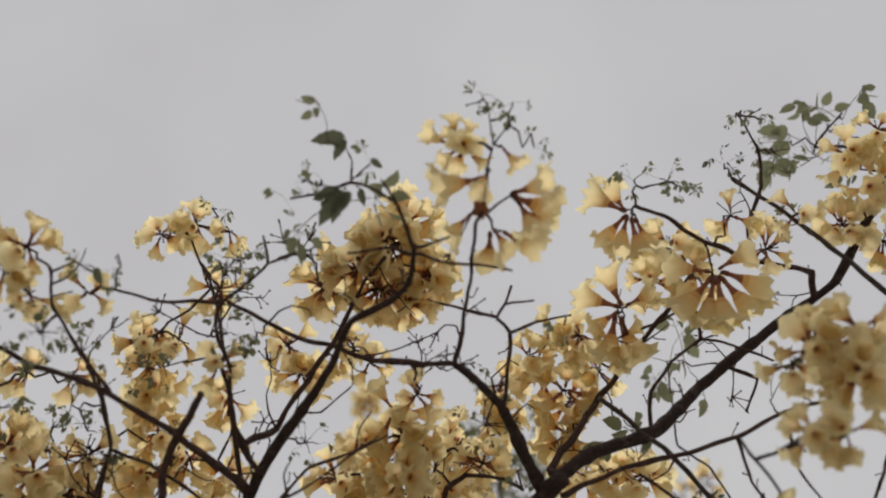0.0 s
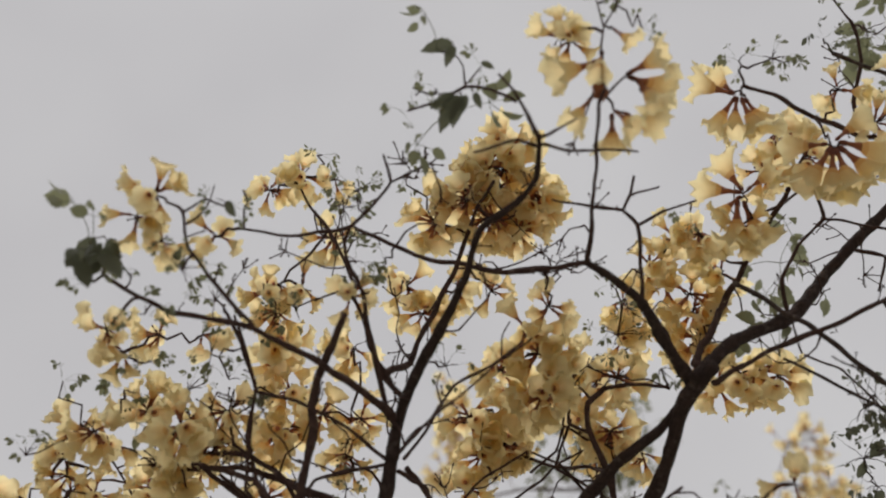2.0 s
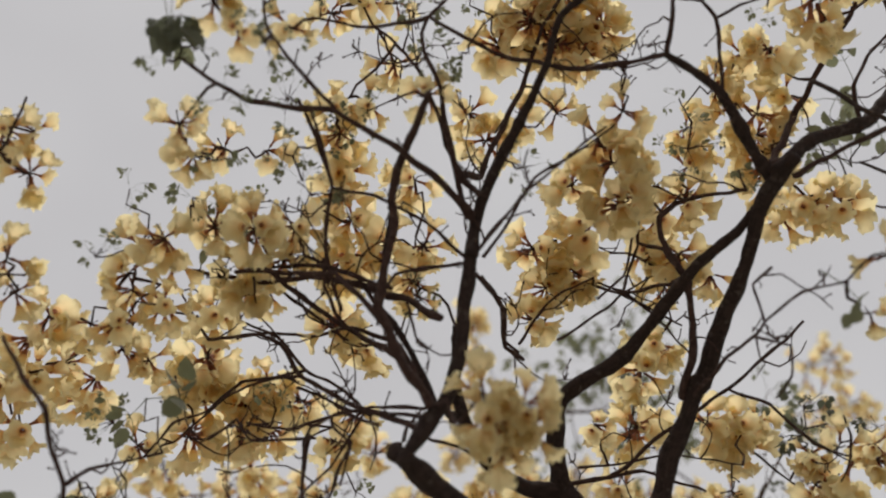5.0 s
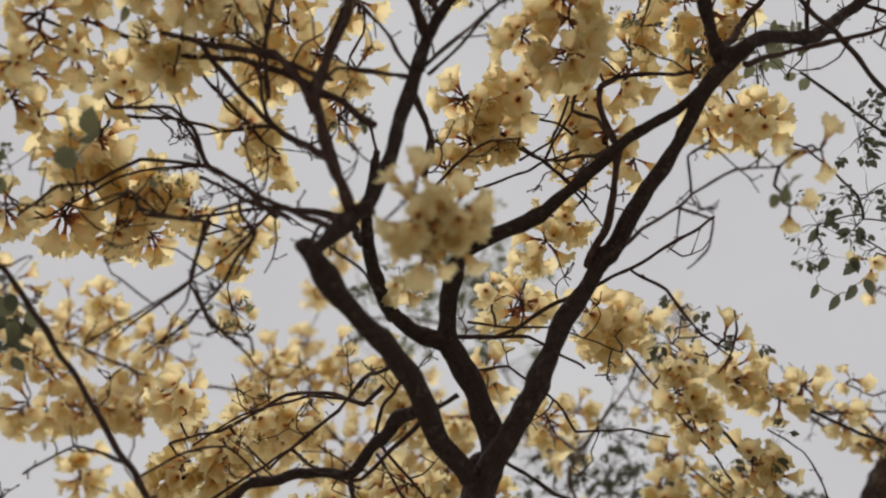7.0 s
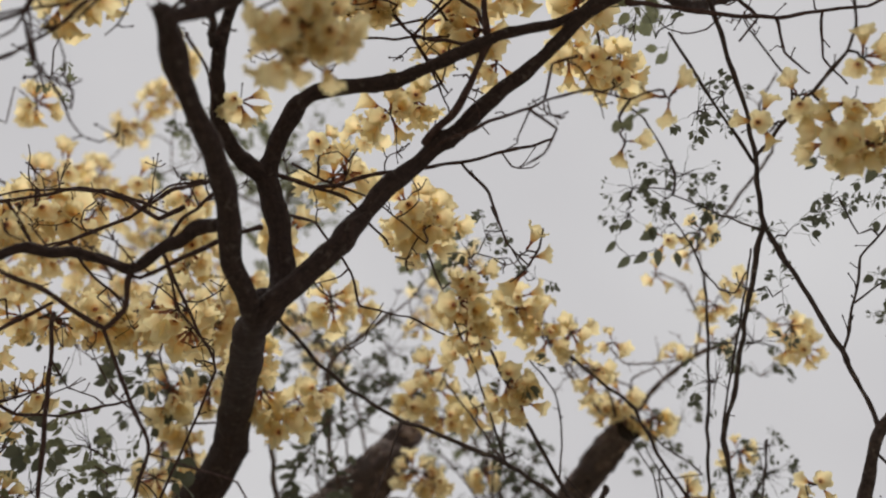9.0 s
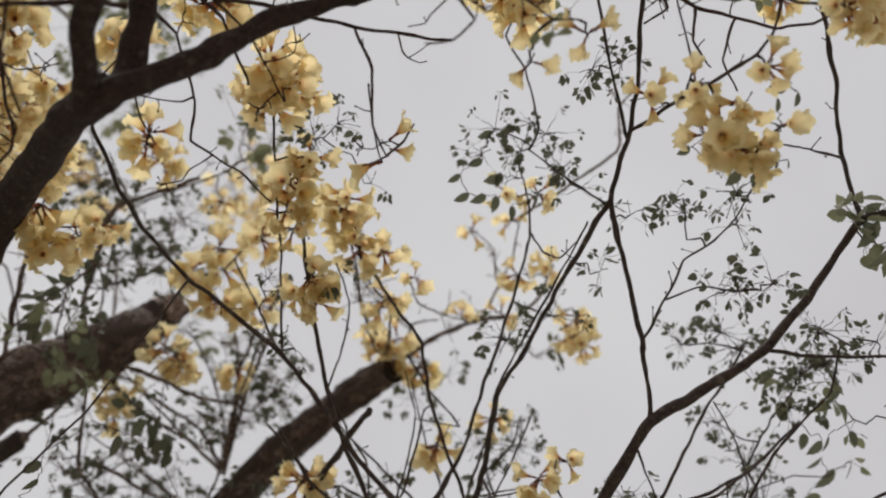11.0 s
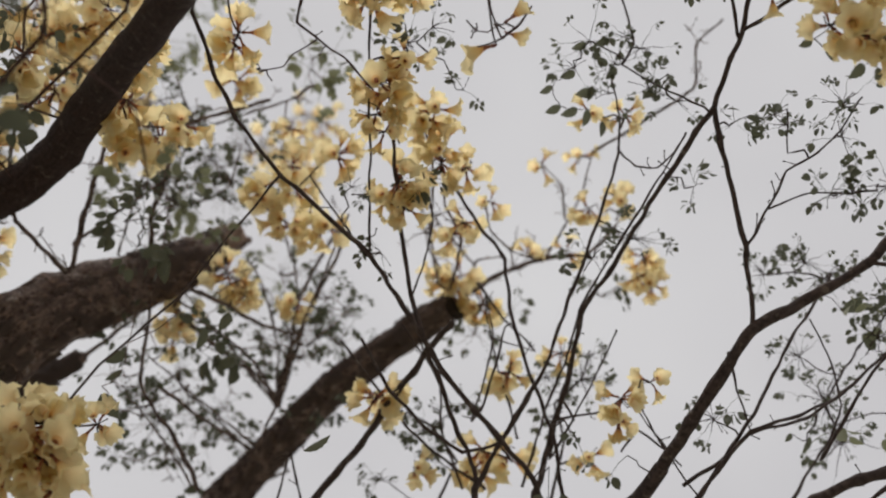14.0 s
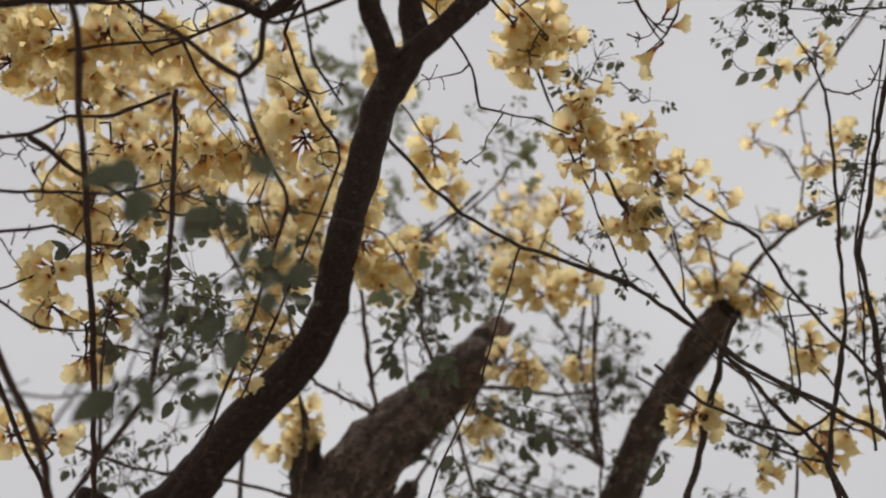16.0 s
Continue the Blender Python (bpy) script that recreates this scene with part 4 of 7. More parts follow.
M.limb("branch", 0.0050, 0.0065, (-1.115, 1.534, 2.952), (-1.097, 1.621, 2.922), (-1.083, 1.780, 2.864), (-1.062, 1.919, 2.804), (-1.050, 2.031, 2.760), (-1.040, 2.123, 2.723), (-1.215, 2.900, 2.751), (-1.500, 3.871, 2.868))
M.limb("branch", 0.0034, 0.0023, (-1.060, 1.913, 2.811), (-1.173, 1.880, 2.865), (-1.278, 1.888, 2.842))
M.limb("branch", 0.0030, 0.0019, (-1.059, 1.937, 2.791), (-1.015, 1.998, 2.894), (-0.973, 2.058, 2.946), (-0.937, 2.180, 2.933))
M.limb("branch", 0.0046, 0.0035, (-1.322, 2.351, 2.802), (-1.228, 2.376, 2.838), (-1.180, 2.380, 2.919), (-1.118, 2.417, 2.985), (-1.024, 2.418, 3.076))
M.limb("branch", 0.0055, 0.0031, (-1.228, 2.376, 2.838), (-1.179, 2.471, 2.870), (-1.130, 2.549, 2.907), (-1.091, 2.579, 2.904), (-1.021, 2.640, 2.952), (-0.917, 2.713, 3.058))
M.limb("branch", 0.0038, 0.0025, (-1.361, 2.453, 2.787), (-1.283, 2.481, 2.813), (-1.210, 2.529, 2.884), (-1.131, 2.553, 2.904), (-1.038, 2.576, 2.986))
M.limb("branch", 0.0047, 0.0055, (-0.984, 2.373, 2.994), (-0.980, 2.505, 2.805), (-0.984, 2.623, 2.659), (-1.004, 2.723, 2.496), (-1.080, 2.777, 2.404), (-1.132, 2.816, 2.329), (-1.184, 2.856, 2.254), (-1.354, 3.295, 2.436), (-1.500, 3.871, 2.868))
M.limb("branch", 0.0066, 0.0074, (-1.220, 2.549, 2.464), (-1.174, 2.648, 2.404), (-1.140, 2.730, 2.341), (-1.125, 2.783, 2.290), (-1.105, 2.853, 2.222), (-1.246, 3.320, 2.424), (-1.500, 3.871, 2.868))
M.limb("branch", 0.0033, 0.0019, (-1.328, 2.627, 2.690), (-1.249, 2.703, 2.675), (-1.174, 2.730, 2.693), (-1.183, 2.759, 2.746))
M.limb("branch", 0.0028, 0.0018, (-1.036, 2.523, 2.234), (-1.111, 2.458, 2.244), (-1.023, 2.497, 2.261), (-0.944, 2.506, 2.294), (-0.867, 2.506, 2.326))
M.limb("branch", 0.0038, 0.0027, (-1.080, 2.777, 2.404), (-1.094, 2.698, 2.549), (-1.101, 2.660, 2.647))
M.limb("branch", 0.0038, 0.0019, (-1.004, 2.730, 2.489), (-0.922, 2.631, 2.472), (-0.885, 2.566, 2.474))
M.limb("branch", 0.0033, 0.0015, (-1.156, 2.705, 2.357), (-0.935, 2.371, 2.132), (-0.868, 2.307, 2.152), (-0.816, 2.277, 2.198))
M.limb("branch", 0.0035, 0.0026, (-1.202, 2.307, 3.061), (-1.093, 2.333, 3.149), (-1.017, 2.360, 3.217), (-0.885, 2.333, 3.261))
M.limb("branch", 0.0036, 0.0027, (-1.017, 2.360, 3.217), (-0.992, 2.475, 3.230), (-0.937, 2.581, 3.249))
M.limb("branch", 0.0038, 0.0024, (-1.361, 2.453, 2.787), (-1.366, 2.523, 2.740), (-1.306, 2.538, 2.765), (-1.219, 2.554, 2.801), (-1.168, 2.595, 2.797), (-1.126, 2.641, 2.849))
M.limb("twig", 0.0032, 0.0021, (0.180, 1.206, 3.469), (0.154, 1.167, 3.489), (0.113, 1.141, 3.506), (0.060, 1.132, 3.497), (0.009, 1.111, 3.481))
M.limb("twig", 0.0021, 0.0012, (0.115, 1.142, 3.507), (0.126, 1.116, 3.534), (0.127, 1.093, 3.544))
M.limb("twig", 0.0016, 0.0012, (0.093, 1.136, 3.499), (0.052, 1.114, 3.501), (0.036, 1.087, 3.504))
M.limb("twig", 0.0016, 0.0012, (0.116, 1.140, 3.508), (0.140, 1.140, 3.530), (0.153, 1.138, 3.536))
M.limb("branch", 0.0042, 0.0027, (-1.146, 1.038, 2.988), (-1.079, 0.968, 3.150), (-1.017, 0.931, 3.243), (-0.945, 0.918, 3.300), (-0.874, 0.883, 3.340))
M.limb("branch", 0.0035, 0.0022, (-1.114, 1.008, 3.083), (-1.107, 1.055, 3.146), (-1.067, 1.086, 3.171), (-1.072, 1.120, 3.163))
M.limb("limb", 0.0336, 0.0205, (-1.332, 3.734, 3.002), (-1.289, 3.793, 3.026), (-1.345, 3.622, 2.960), (-1.444, 3.469, 2.922))
M.limb("branch", 0.0040, 0.0025, (-0.284, 1.324, 3.408), (-0.284, 1.333, 3.433), (-0.327, 1.277, 3.598), (-0.363, 1.231, 3.689), (-0.359, 1.177, 3.707))
M.limb("branch", 0.0047, 0.0025, (1.031, 1.885, 3.994), (1.040, 1.931, 4.059), (0.982, 1.942, 4.239), (0.911, 1.945, 4.303), (1.005, 1.896, 4.326))
M.limb("twig", 0.0043, 0.0016, (-0.627, 1.713, 2.983), (-0.641, 1.703, 2.983), (-0.648, 1.697, 2.971))
M.limb("twig", 0.0039, 0.0020, (-0.626, 1.716, 2.993), (-0.611, 1.706, 3.017), (-0.591, 1.723, 3.062))
P.limb("trunk", 0.3400, 0.1535, (-1.368, 4.570, 0.000), (-1.337, 4.420, 1.128), (-1.306, 4.270, 2.457), (-1.068, 4.070, 2.848), (-1.040, 4.046, 2.894))
P.limb("limb", 0.1560, 0.0740, (-1.068, 4.070, 2.848), (-0.976, 3.992, 3.000), (-0.867, 3.937, 3.187), (-0.742, 3.873, 3.364), (-0.583, 3.854, 3.548), (-0.438, 3.839, 3.707), (-0.369, 3.862, 3.821))
P.limb("limb", 0.0700, 0.0560, (-0.421, 3.864, 3.752), (-0.353, 3.858, 3.851), (-0.309, 3.843, 3.915))
P.limb("limb", 0.0662, 0.0295, (-0.895, 3.968, 3.141), (-0.928, 3.894, 3.226), (-0.945, 3.854, 3.347), (-0.933, 3.783, 3.427))
P.limb("limb", 0.0504, 0.0192, (-0.895, 3.968, 3.141), (-0.804, 4.039, 3.151), (-0.697, 4.067, 3.295), (-0.614, 4.087, 3.437))
P.limb("limb", 0.0640, 0.0490, (-0.055, 4.456, 3.250), (0.072, 4.251, 3.418), (0.180, 4.046, 3.554), (0.289, 3.869, 3.633), (0.382, 3.707, 3.684), (0.461, 3.600, 3.721))
P.limb("branch", 0.0100, 0.0060, (0.460, 3.598, 3.720), (0.542, 3.484, 3.783), (0.678, 3.351, 3.816), (0.792, 3.268, 3.809), (0.828, 3.141, 3.837))
P.limb("branch", 0.0046, 0.0022, (0.678, 3.351, 3.816), (0.685, 3.223, 3.850), (0.690, 3.106, 3.899), (0.659, 2.984, 3.947))
P.limb("branch", 0.0038, 0.0023, (0.679, 3.210, 3.862), (0.631, 3.135, 3.931), (0.558, 3.114, 3.972))
P.limb("branch", 0.0046, 0.0023, (0.498, 3.546, 3.749), (0.482, 3.534, 3.752), (0.477, 3.458, 3.816), (0.550, 3.414, 3.822))
P.limb("branch", 0.0046, 0.0022, (0.448, 3.573, 3.746), (0.307, 3.475, 3.806), (0.220, 3.352, 3.859), (0.197, 3.233, 3.885))
P.limb("branch", 0.0046, 0.0021, (0.439, 3.577, 3.745), (0.463, 3.451, 3.773), (0.293, 3.349, 3.777), (0.163, 3.231, 3.771))
P.limb("branch", 0.0083, 0.0047, (0.032, 4.156, 3.556), (0.014, 3.984, 3.692), (-0.018, 3.858, 3.761), (0.003, 3.695, 3.852), (0.026, 3.551, 3.913))
P.limb("branch", 0.0074, 0.0039, (0.025, 4.155, 3.560), (-0.080, 4.096, 3.648), (-0.234, 4.033, 3.659), (-0.353, 3.963, 3.665), (-0.453, 3.872, 3.614))
P.limb("branch", 0.0058, 0.0033, (0.010, 4.214, 3.375), (-0.010, 4.264, 3.414), (-0.160, 4.231, 3.480), (-0.281, 4.200, 3.528))
P.limb("branch", 0.0066, 0.0044, (-0.153, 4.037, 3.046), (-0.266, 3.974, 3.154), (-0.363, 3.935, 3.212), (-0.422, 3.896, 3.265), (-0.456, 3.805, 3.381), (-0.481, 3.730, 3.470), (-0.507, 3.682, 3.495))
P.limb("branch", 0.0045, 0.0030, (-0.230, 3.214, 4.071), (-0.291, 3.309, 4.067), (-0.392, 3.402, 4.059), (-0.480, 3.483, 4.055), (-0.523, 3.532, 4.025), (-0.546, 3.563, 3.918), (-0.522, 3.619, 3.731), (-0.494, 3.683, 3.596))
P.limb("branch", 0.0048, 0.0032, (-0.523, 3.532, 4.025), (-0.588, 3.499, 4.098), (-0.658, 3.426, 4.146))
P.limb("branch", 0.0049, 0.0032, (0.014, 3.984, 3.692), (0.065, 3.980, 3.688), (0.134, 3.860, 3.734))
P.limb("branch", 0.0048, 0.0032, (-0.270, 4.203, 3.524), (-0.268, 4.114, 3.476), (-0.374, 4.172, 3.396), (-0.445, 4.196, 3.358))
P.limb("branch", 0.0088, 0.0060, (-0.481, 3.730, 3.470), (-0.507, 3.682, 3.495), (-0.555, 3.573, 3.593), (-0.561, 3.432, 3.708), (-0.551, 3.359, 3.825), (-0.347, 3.255, 3.955))
P.limb("branch", 0.0078, 0.0057, (-0.708, 3.649, 3.374), (-0.728, 3.521, 3.492), (-0.738, 3.385, 3.604), (-0.777, 3.297, 3.665))
P.limb("branch", 0.0071, 0.0038, (-0.717, 3.660, 3.361), (-0.872, 3.512, 3.341), (-0.917, 3.340, 3.350), (-0.925, 3.150, 3.371))
P.limb("branch", 0.0062, 0.0041, (-0.899, 3.602, 3.246), (-0.922, 3.529, 3.314), (-0.908, 3.645, 3.198), (-0.926, 3.728, 3.100), (-0.950, 3.839, 2.968), (-1.112, 4.106, 2.652), (-1.306, 4.270, 2.457))
P.limb("branch", 0.0075, 0.0047, (-0.405, 3.835, 3.539), (-0.378, 3.762, 3.557), (-0.230, 3.769, 3.541), (-0.116, 3.814, 3.553), (0.021, 3.828, 3.586))
P.limb("branch", 0.0068, 0.0048, (-0.405, 3.835, 3.539), (-0.288, 3.879, 3.488), (-0.106, 3.985, 3.500), (0.039, 4.119, 3.503))
P.limb("branch", 0.0060, 0.0040, (-0.367, 4.006, 3.350), (-0.189, 4.115, 3.359), (-0.005, 4.207, 3.374), (0.152, 4.284, 3.386), (-0.300, 4.344, 3.025), (-1.306, 4.270, 2.457))
P.limb("branch", 0.0089, 0.0054, (0.039, 4.119, 3.503), (0.026, 3.905, 3.704), (0.046, 3.692, 3.825), (0.049, 3.568, 3.860))
P.limb("branch", 0.0057, 0.0035, (-0.715, 3.603, 3.417), (-0.727, 3.626, 3.448), (-0.636, 3.523, 3.551), (-0.541, 3.426, 3.638))
P.limb("branch", 0.0075, 0.0053, (-1.306, 4.270, 2.457), (-0.759, 4.110, 3.134), (-0.441, 4.063, 3.818), (-0.475, 4.106, 3.984), (-0.570, 4.229, 4.458), (-0.710, 4.144, 4.679), (-0.836, 3.935, 4.861), (-0.901, 3.680, 5.066), (-0.816, 3.484, 5.228))
P.limb("branch", 0.0052, 0.0021, (-0.570, 4.229, 4.458), (-0.422, 4.168, 4.689), (-0.240, 4.039, 4.826))
P.limb("branch", 0.0074, 0.0053, (-0.901, 3.680, 5.066), (-1.212, 3.506, 5.122), (-1.379, 3.442, 5.117))
P.limb("branch", 0.0071, 0.0038, (-1.306, 4.270, 2.457), (-0.820, 4.081, 2.852), (-0.728, 3.877, 3.138), (-0.893, 3.821, 3.155), (-1.153, 3.732, 3.181), (-1.401, 3.650, 3.166), (-1.489, 3.335, 2.988), (-1.586, 3.290, 2.972))
P.limb("branch", 0.0045, 0.0024, (0.412, 3.527, 3.707), (0.372, 3.532, 3.716), (0.243, 3.310, 3.677), (0.136, 3.021, 3.545), (0.023, 2.822, 3.463))
P.limb("branch", 0.0045, 0.0025, (0.412, 3.527, 3.707), (0.332, 3.259, 3.629), (0.215, 3.122, 3.576), (0.123, 2.952, 3.537), (0.105, 2.966, 3.523))
P.limb("branch", 0.0038, 0.0020, (0.675, 3.352, 3.806), (0.572, 3.362, 3.798), (0.390, 3.179, 3.611), (0.318, 3.071, 3.588))
P.limb("branch", 0.0057, 0.0028, (0.659, 2.984, 3.947), (0.875, 2.700, 4.064), (0.840, 2.600, 4.168), (0.901, 2.516, 4.245))
P.limb("branch", 0.0050, 0.0032, (0.032, 4.150, 3.565), (-0.018, 4.048, 3.699), (-0.085, 3.947, 3.746), (-0.175, 3.839, 3.797), (-0.233, 3.778, 3.791))
P.limb("branch", 0.0048, 0.0029, (0.006, 3.922, 3.718), (-0.056, 3.798, 3.828), (-0.149, 3.655, 3.836), (-0.248, 3.464, 3.746))
P.limb("branch", 0.0045, 0.0031, (-0.522, 3.619, 3.731), (-0.410, 3.605, 3.820), (-0.369, 3.581, 3.911), (-0.380, 3.493, 3.986))
P.limb("branch", 0.0076, 0.0047, (-1.306, 4.270, 2.457), (-1.159, 3.955, 3.208), (-1.154, 3.564, 3.845), (-1.220, 3.435, 3.943), (-1.320, 3.243, 4.088), (-1.425, 3.063, 4.195), (-1.580, 2.850, 4.141), (-1.723, 2.667, 4.048), (-1.860, 2.396, 3.995))
P.limb("branch", 0.0068, 0.0042, (-1.425, 3.063, 4.195), (-1.355, 2.997, 4.282), (-1.194, 3.041, 4.318))
P.limb("branch", 0.0064, 0.0039, (-1.723, 2.667, 4.048), (-1.789, 2.634, 3.883), (-1.931, 2.504, 3.868), (-2.053, 2.441, 3.808))
P.limb("limb", 0.0950, 0.0640, (-1.322, 4.345, 1.793), (-0.243, 4.784, 3.007), (-0.055, 4.456, 3.250), (-0.017, 4.395, 3.300))
R.limb("trunk", 0.0600, 0.0186, (0.638, 4.197, 0.000), (0.726, 3.937, 1.239), (0.814, 3.677, 2.679), (0.759, 3.084, 2.751), (0.753, 3.020, 2.759))
R.limb("limb", 0.0164, 0.0072, (0.759, 3.084, 2.751), (0.739, 2.871, 2.777), (0.736, 2.722, 2.819), (0.750, 2.632, 2.861), (0.855, 2.543, 2.928), (0.962, 2.444, 3.002), (1.034, 2.322, 3.104), (1.099, 2.169, 3.225), (1.192, 2.102, 3.230))
R.limb("branch", 0.0057, 0.0049, (1.099, 2.169, 3.225), (1.048, 2.111, 3.366), (0.982, 1.994, 3.488), (0.908, 1.892, 3.584), (0.817, 1.766, 3.704), (0.708, 1.636, 3.818))
R.limb("branch", 0.0035, 0.0015, (1.048, 2.111, 3.366), (0.890, 2.077, 3.272), (0.730, 2.032, 3.142))
R.limb("branch", 0.0048, 0.0028, (0.962, 2.444, 3.002), (1.095, 2.419, 3.008), (1.214, 2.363, 3.007), (1.281, 2.304, 2.974))
R.limb("branch", 0.0061, 0.0051, (0.752, 2.630, 2.861), (0.734, 2.590, 2.923), (0.692, 2.525, 3.002), (0.626, 2.452, 3.146), (0.560, 2.377, 3.262), (0.508, 2.206, 3.262), (0.485, 2.115, 3.299), (0.449, 2.027, 3.346), (0.394, 1.903, 3.405), (0.317, 1.773, 3.460))
R.limb("branch", 0.0031, 0.0022, (0.694, 2.524, 3.002), (0.736, 2.469, 3.095), (0.769, 2.415, 3.188), (0.819, 2.353, 3.218), (0.842, 2.293, 3.247), (0.852, 2.214, 3.278))
R.limb("branch", 0.0041, 0.0031, (0.508, 2.206, 3.262), (0.467, 2.159, 3.301), (0.401, 2.078, 3.359), (0.317, 1.971, 3.423))
R.limb("branch", 0.0041, 0.0024, (0.504, 2.190, 3.259), (0.528, 2.072, 3.214), (0.548, 1.955, 3.152), (0.589, 1.880, 3.154), (0.597, 1.833, 3.163), (0.571, 1.726, 3.201))
R.limb("branch", 0.0024, 0.0014, (0.532, 2.038, 3.190), (0.516, 1.972, 3.198), (0.472, 1.928, 3.198), (0.411, 1.855, 3.245))
R.limb("branch", 0.0062, 0.0086, (0.560, 2.377, 3.262), (0.560, 2.503, 3.251), (0.566, 2.683, 3.232), (0.558, 2.827, 3.182), (0.539, 2.968, 3.122), (0.565, 3.096, 3.015), (0.571, 3.200, 2.923), (0.567, 3.290, 2.801), (0.597, 3.394, 2.656), (0.610, 3.649, 2.374), (0.788, 3.755, 2.247))
R.limb("branch", 0.0034, 0.0086, (0.516, 2.680, 3.451), (0.523, 2.777, 3.369), (0.518, 2.877, 3.265), (0.507, 2.963, 3.167), (0.506, 3.042, 3.092), (0.492, 3.130, 3.002), (0.461, 3.248, 2.909), (0.427, 3.340, 2.796), (0.459, 3.440, 2.648), (0.667, 3.628, 2.370), (0.788, 3.755, 2.247))
R.limb("twig", 0.0036, 0.0018, (0.516, 2.680, 3.451), (0.476, 2.601, 3.479), (0.412, 2.529, 3.520))
R.limb("twig", 0.0030, 0.0016, (0.517, 2.677, 3.453), (0.519, 2.623, 3.321), (0.522, 2.557, 3.235), (0.538, 2.497, 3.240))
R.limb("twig", 0.0027, 0.0018, (0.560, 2.389, 3.261), (0.541, 2.384, 3.267), (0.503, 2.433, 3.380), (0.463, 2.478, 3.493), (0.427, 2.497, 3.555))
R.limb("branch", 0.0048, 0.0080, (-0.592, 2.676, 3.297), (-0.501, 2.772, 3.244), (-0.420, 2.844, 3.209), (-0.315, 2.896, 3.167), (-0.214, 2.935, 3.142), (-0.101, 2.961, 3.104), (-0.021, 2.982, 3.070), (0.069, 3.049, 3.057), (0.158, 3.093, 3.001), (0.273, 3.158, 2.936), (0.405, 3.207, 2.881), (0.532, 3.232, 2.792), (0.573, 3.272, 2.714), (0.647, 3.345, 2.573), (0.765, 3.570, 2.324), (0.788, 3.755, 2.247))
R.limb("branch", 0.0045, 0.0060, (-0.098, 2.743, 3.367), (-0.021, 2.872, 3.270), (0.056, 2.989, 3.177), (0.120, 3.075, 3.086), (0.163, 3.093, 3.000))
R.limb("branch", 0.0055, 0.0063, (0.163, 3.093, 3.000), (0.255, 3.176, 2.925), (0.319, 3.239, 2.890), (0.407, 3.307, 2.830), (0.444, 3.367, 2.731), (0.499, 3.454, 2.589), (0.660, 3.647, 2.333), (0.788, 3.755, 2.247))
R.limb("branch", 0.0095, 0.0087, (0.788, 3.755, 2.247), (0.287, 3.884, 2.476), (0.040, 3.783, 2.762), (0.102, 3.650, 2.856), (0.167, 3.507, 2.958), (0.213, 3.354, 3.059), (0.242, 3.177, 3.097), (0.246, 3.109, 3.093))
R.limb("branch", 0.0043, 0.0052, (0.125, 2.948, 3.480), (0.262, 2.984, 3.351), (0.338, 2.987, 3.256), (0.389, 3.065, 3.172), (0.460, 3.122, 3.059), (0.566, 3.184, 2.905), (0.634, 3.267, 2.746), (0.695, 3.343, 2.601), (0.784, 3.572, 2.337), (0.788, 3.755, 2.247))
R.limb("branch", 0.0045, 0.0034, (0.044, 3.204, 3.030), (0.148, 3.254, 2.944), (0.267, 3.274, 2.875), (0.358, 3.269, 2.835), (0.426, 3.220, 2.854))
R.limb("branch", 0.0033, 0.0027, (-0.229, 2.566, 3.468), (-0.159, 2.731, 3.384), (-0.084, 2.885, 3.273), (-0.023, 2.995, 3.100), (-0.031, 3.013, 3.117))
R.limb("branch", 0.0051, 0.0038, (0.788, 3.755, 2.247), (0.738, 3.463, 2.397), (0.807, 3.108, 2.651), (0.880, 2.993, 2.760), (0.938, 2.901, 2.848), (1.067, 2.855, 2.914), (1.185, 2.826, 2.997), (1.307, 2.737, 3.120))
R.limb("branch", 0.0051, 0.0038, (0.788, 3.755, 2.247), (0.760, 3.428, 2.394), (0.832, 3.068, 2.669), (0.897, 2.966, 2.796), (0.957, 2.871, 2.914), (1.032, 2.800, 3.078), (1.112, 2.730, 3.221), (1.151, 2.684, 3.298))
R.limb("twig", 0.0033, 0.0017, (0.791, 2.756, 2.919), (0.886, 2.855, 2.908), (0.938, 2.900, 2.849))
R.limb("branch", 0.0055, 0.0043, (0.788, 3.755, 2.247), (1.029, 3.394, 2.519), (1.288, 2.944, 2.782), (1.358, 2.794, 2.840), (1.405, 2.694, 2.880), (1.456, 2.611, 2.891), (1.503, 2.551, 2.882))
R.limb("branch", 0.0154, 0.0113, (0.788, 3.755, 2.247), (0.800, 3.470, 2.442), (0.938, 3.080, 2.630), (1.030, 2.937, 2.670), (1.106, 2.821, 2.703), (1.166, 2.741, 2.708))
R.limb("branch", 0.0045, 0.0031, (0.830, 3.047, 2.752), (0.892, 2.984, 2.796), (0.937, 2.908, 2.846), (1.071, 2.840, 2.894), (1.181, 2.790, 2.988))
R.limb("twig", 0.0041, 0.0019, (0.404, 3.297, 3.502), (0.480, 3.270, 3.355), (0.548, 3.223, 3.222), (0.400, 3.189, 3.174))
R.limb("twig", 0.0029, 0.0018, (0.547, 3.173, 2.933), (0.569, 3.165, 2.942), (0.615, 3.144, 2.956), (0.674, 3.102, 2.966), (0.702, 3.066, 2.987))
R.limb("twig", 0.0028, 0.0018, (0.788, 3.755, 2.247), (0.886, 3.280, 2.334), (0.867, 3.001, 2.619), (0.807, 3.028, 2.782), (0.771, 3.044, 2.879), (0.733, 3.047, 2.987), (0.737, 3.012, 3.021))
R.limb("twig", 0.0031, 0.0018, (0.403, 3.253, 2.987), (0.411, 3.335, 3.003), (0.410, 3.254, 3.100), (0.399, 3.182, 3.182), (0.340, 3.118, 3.268))
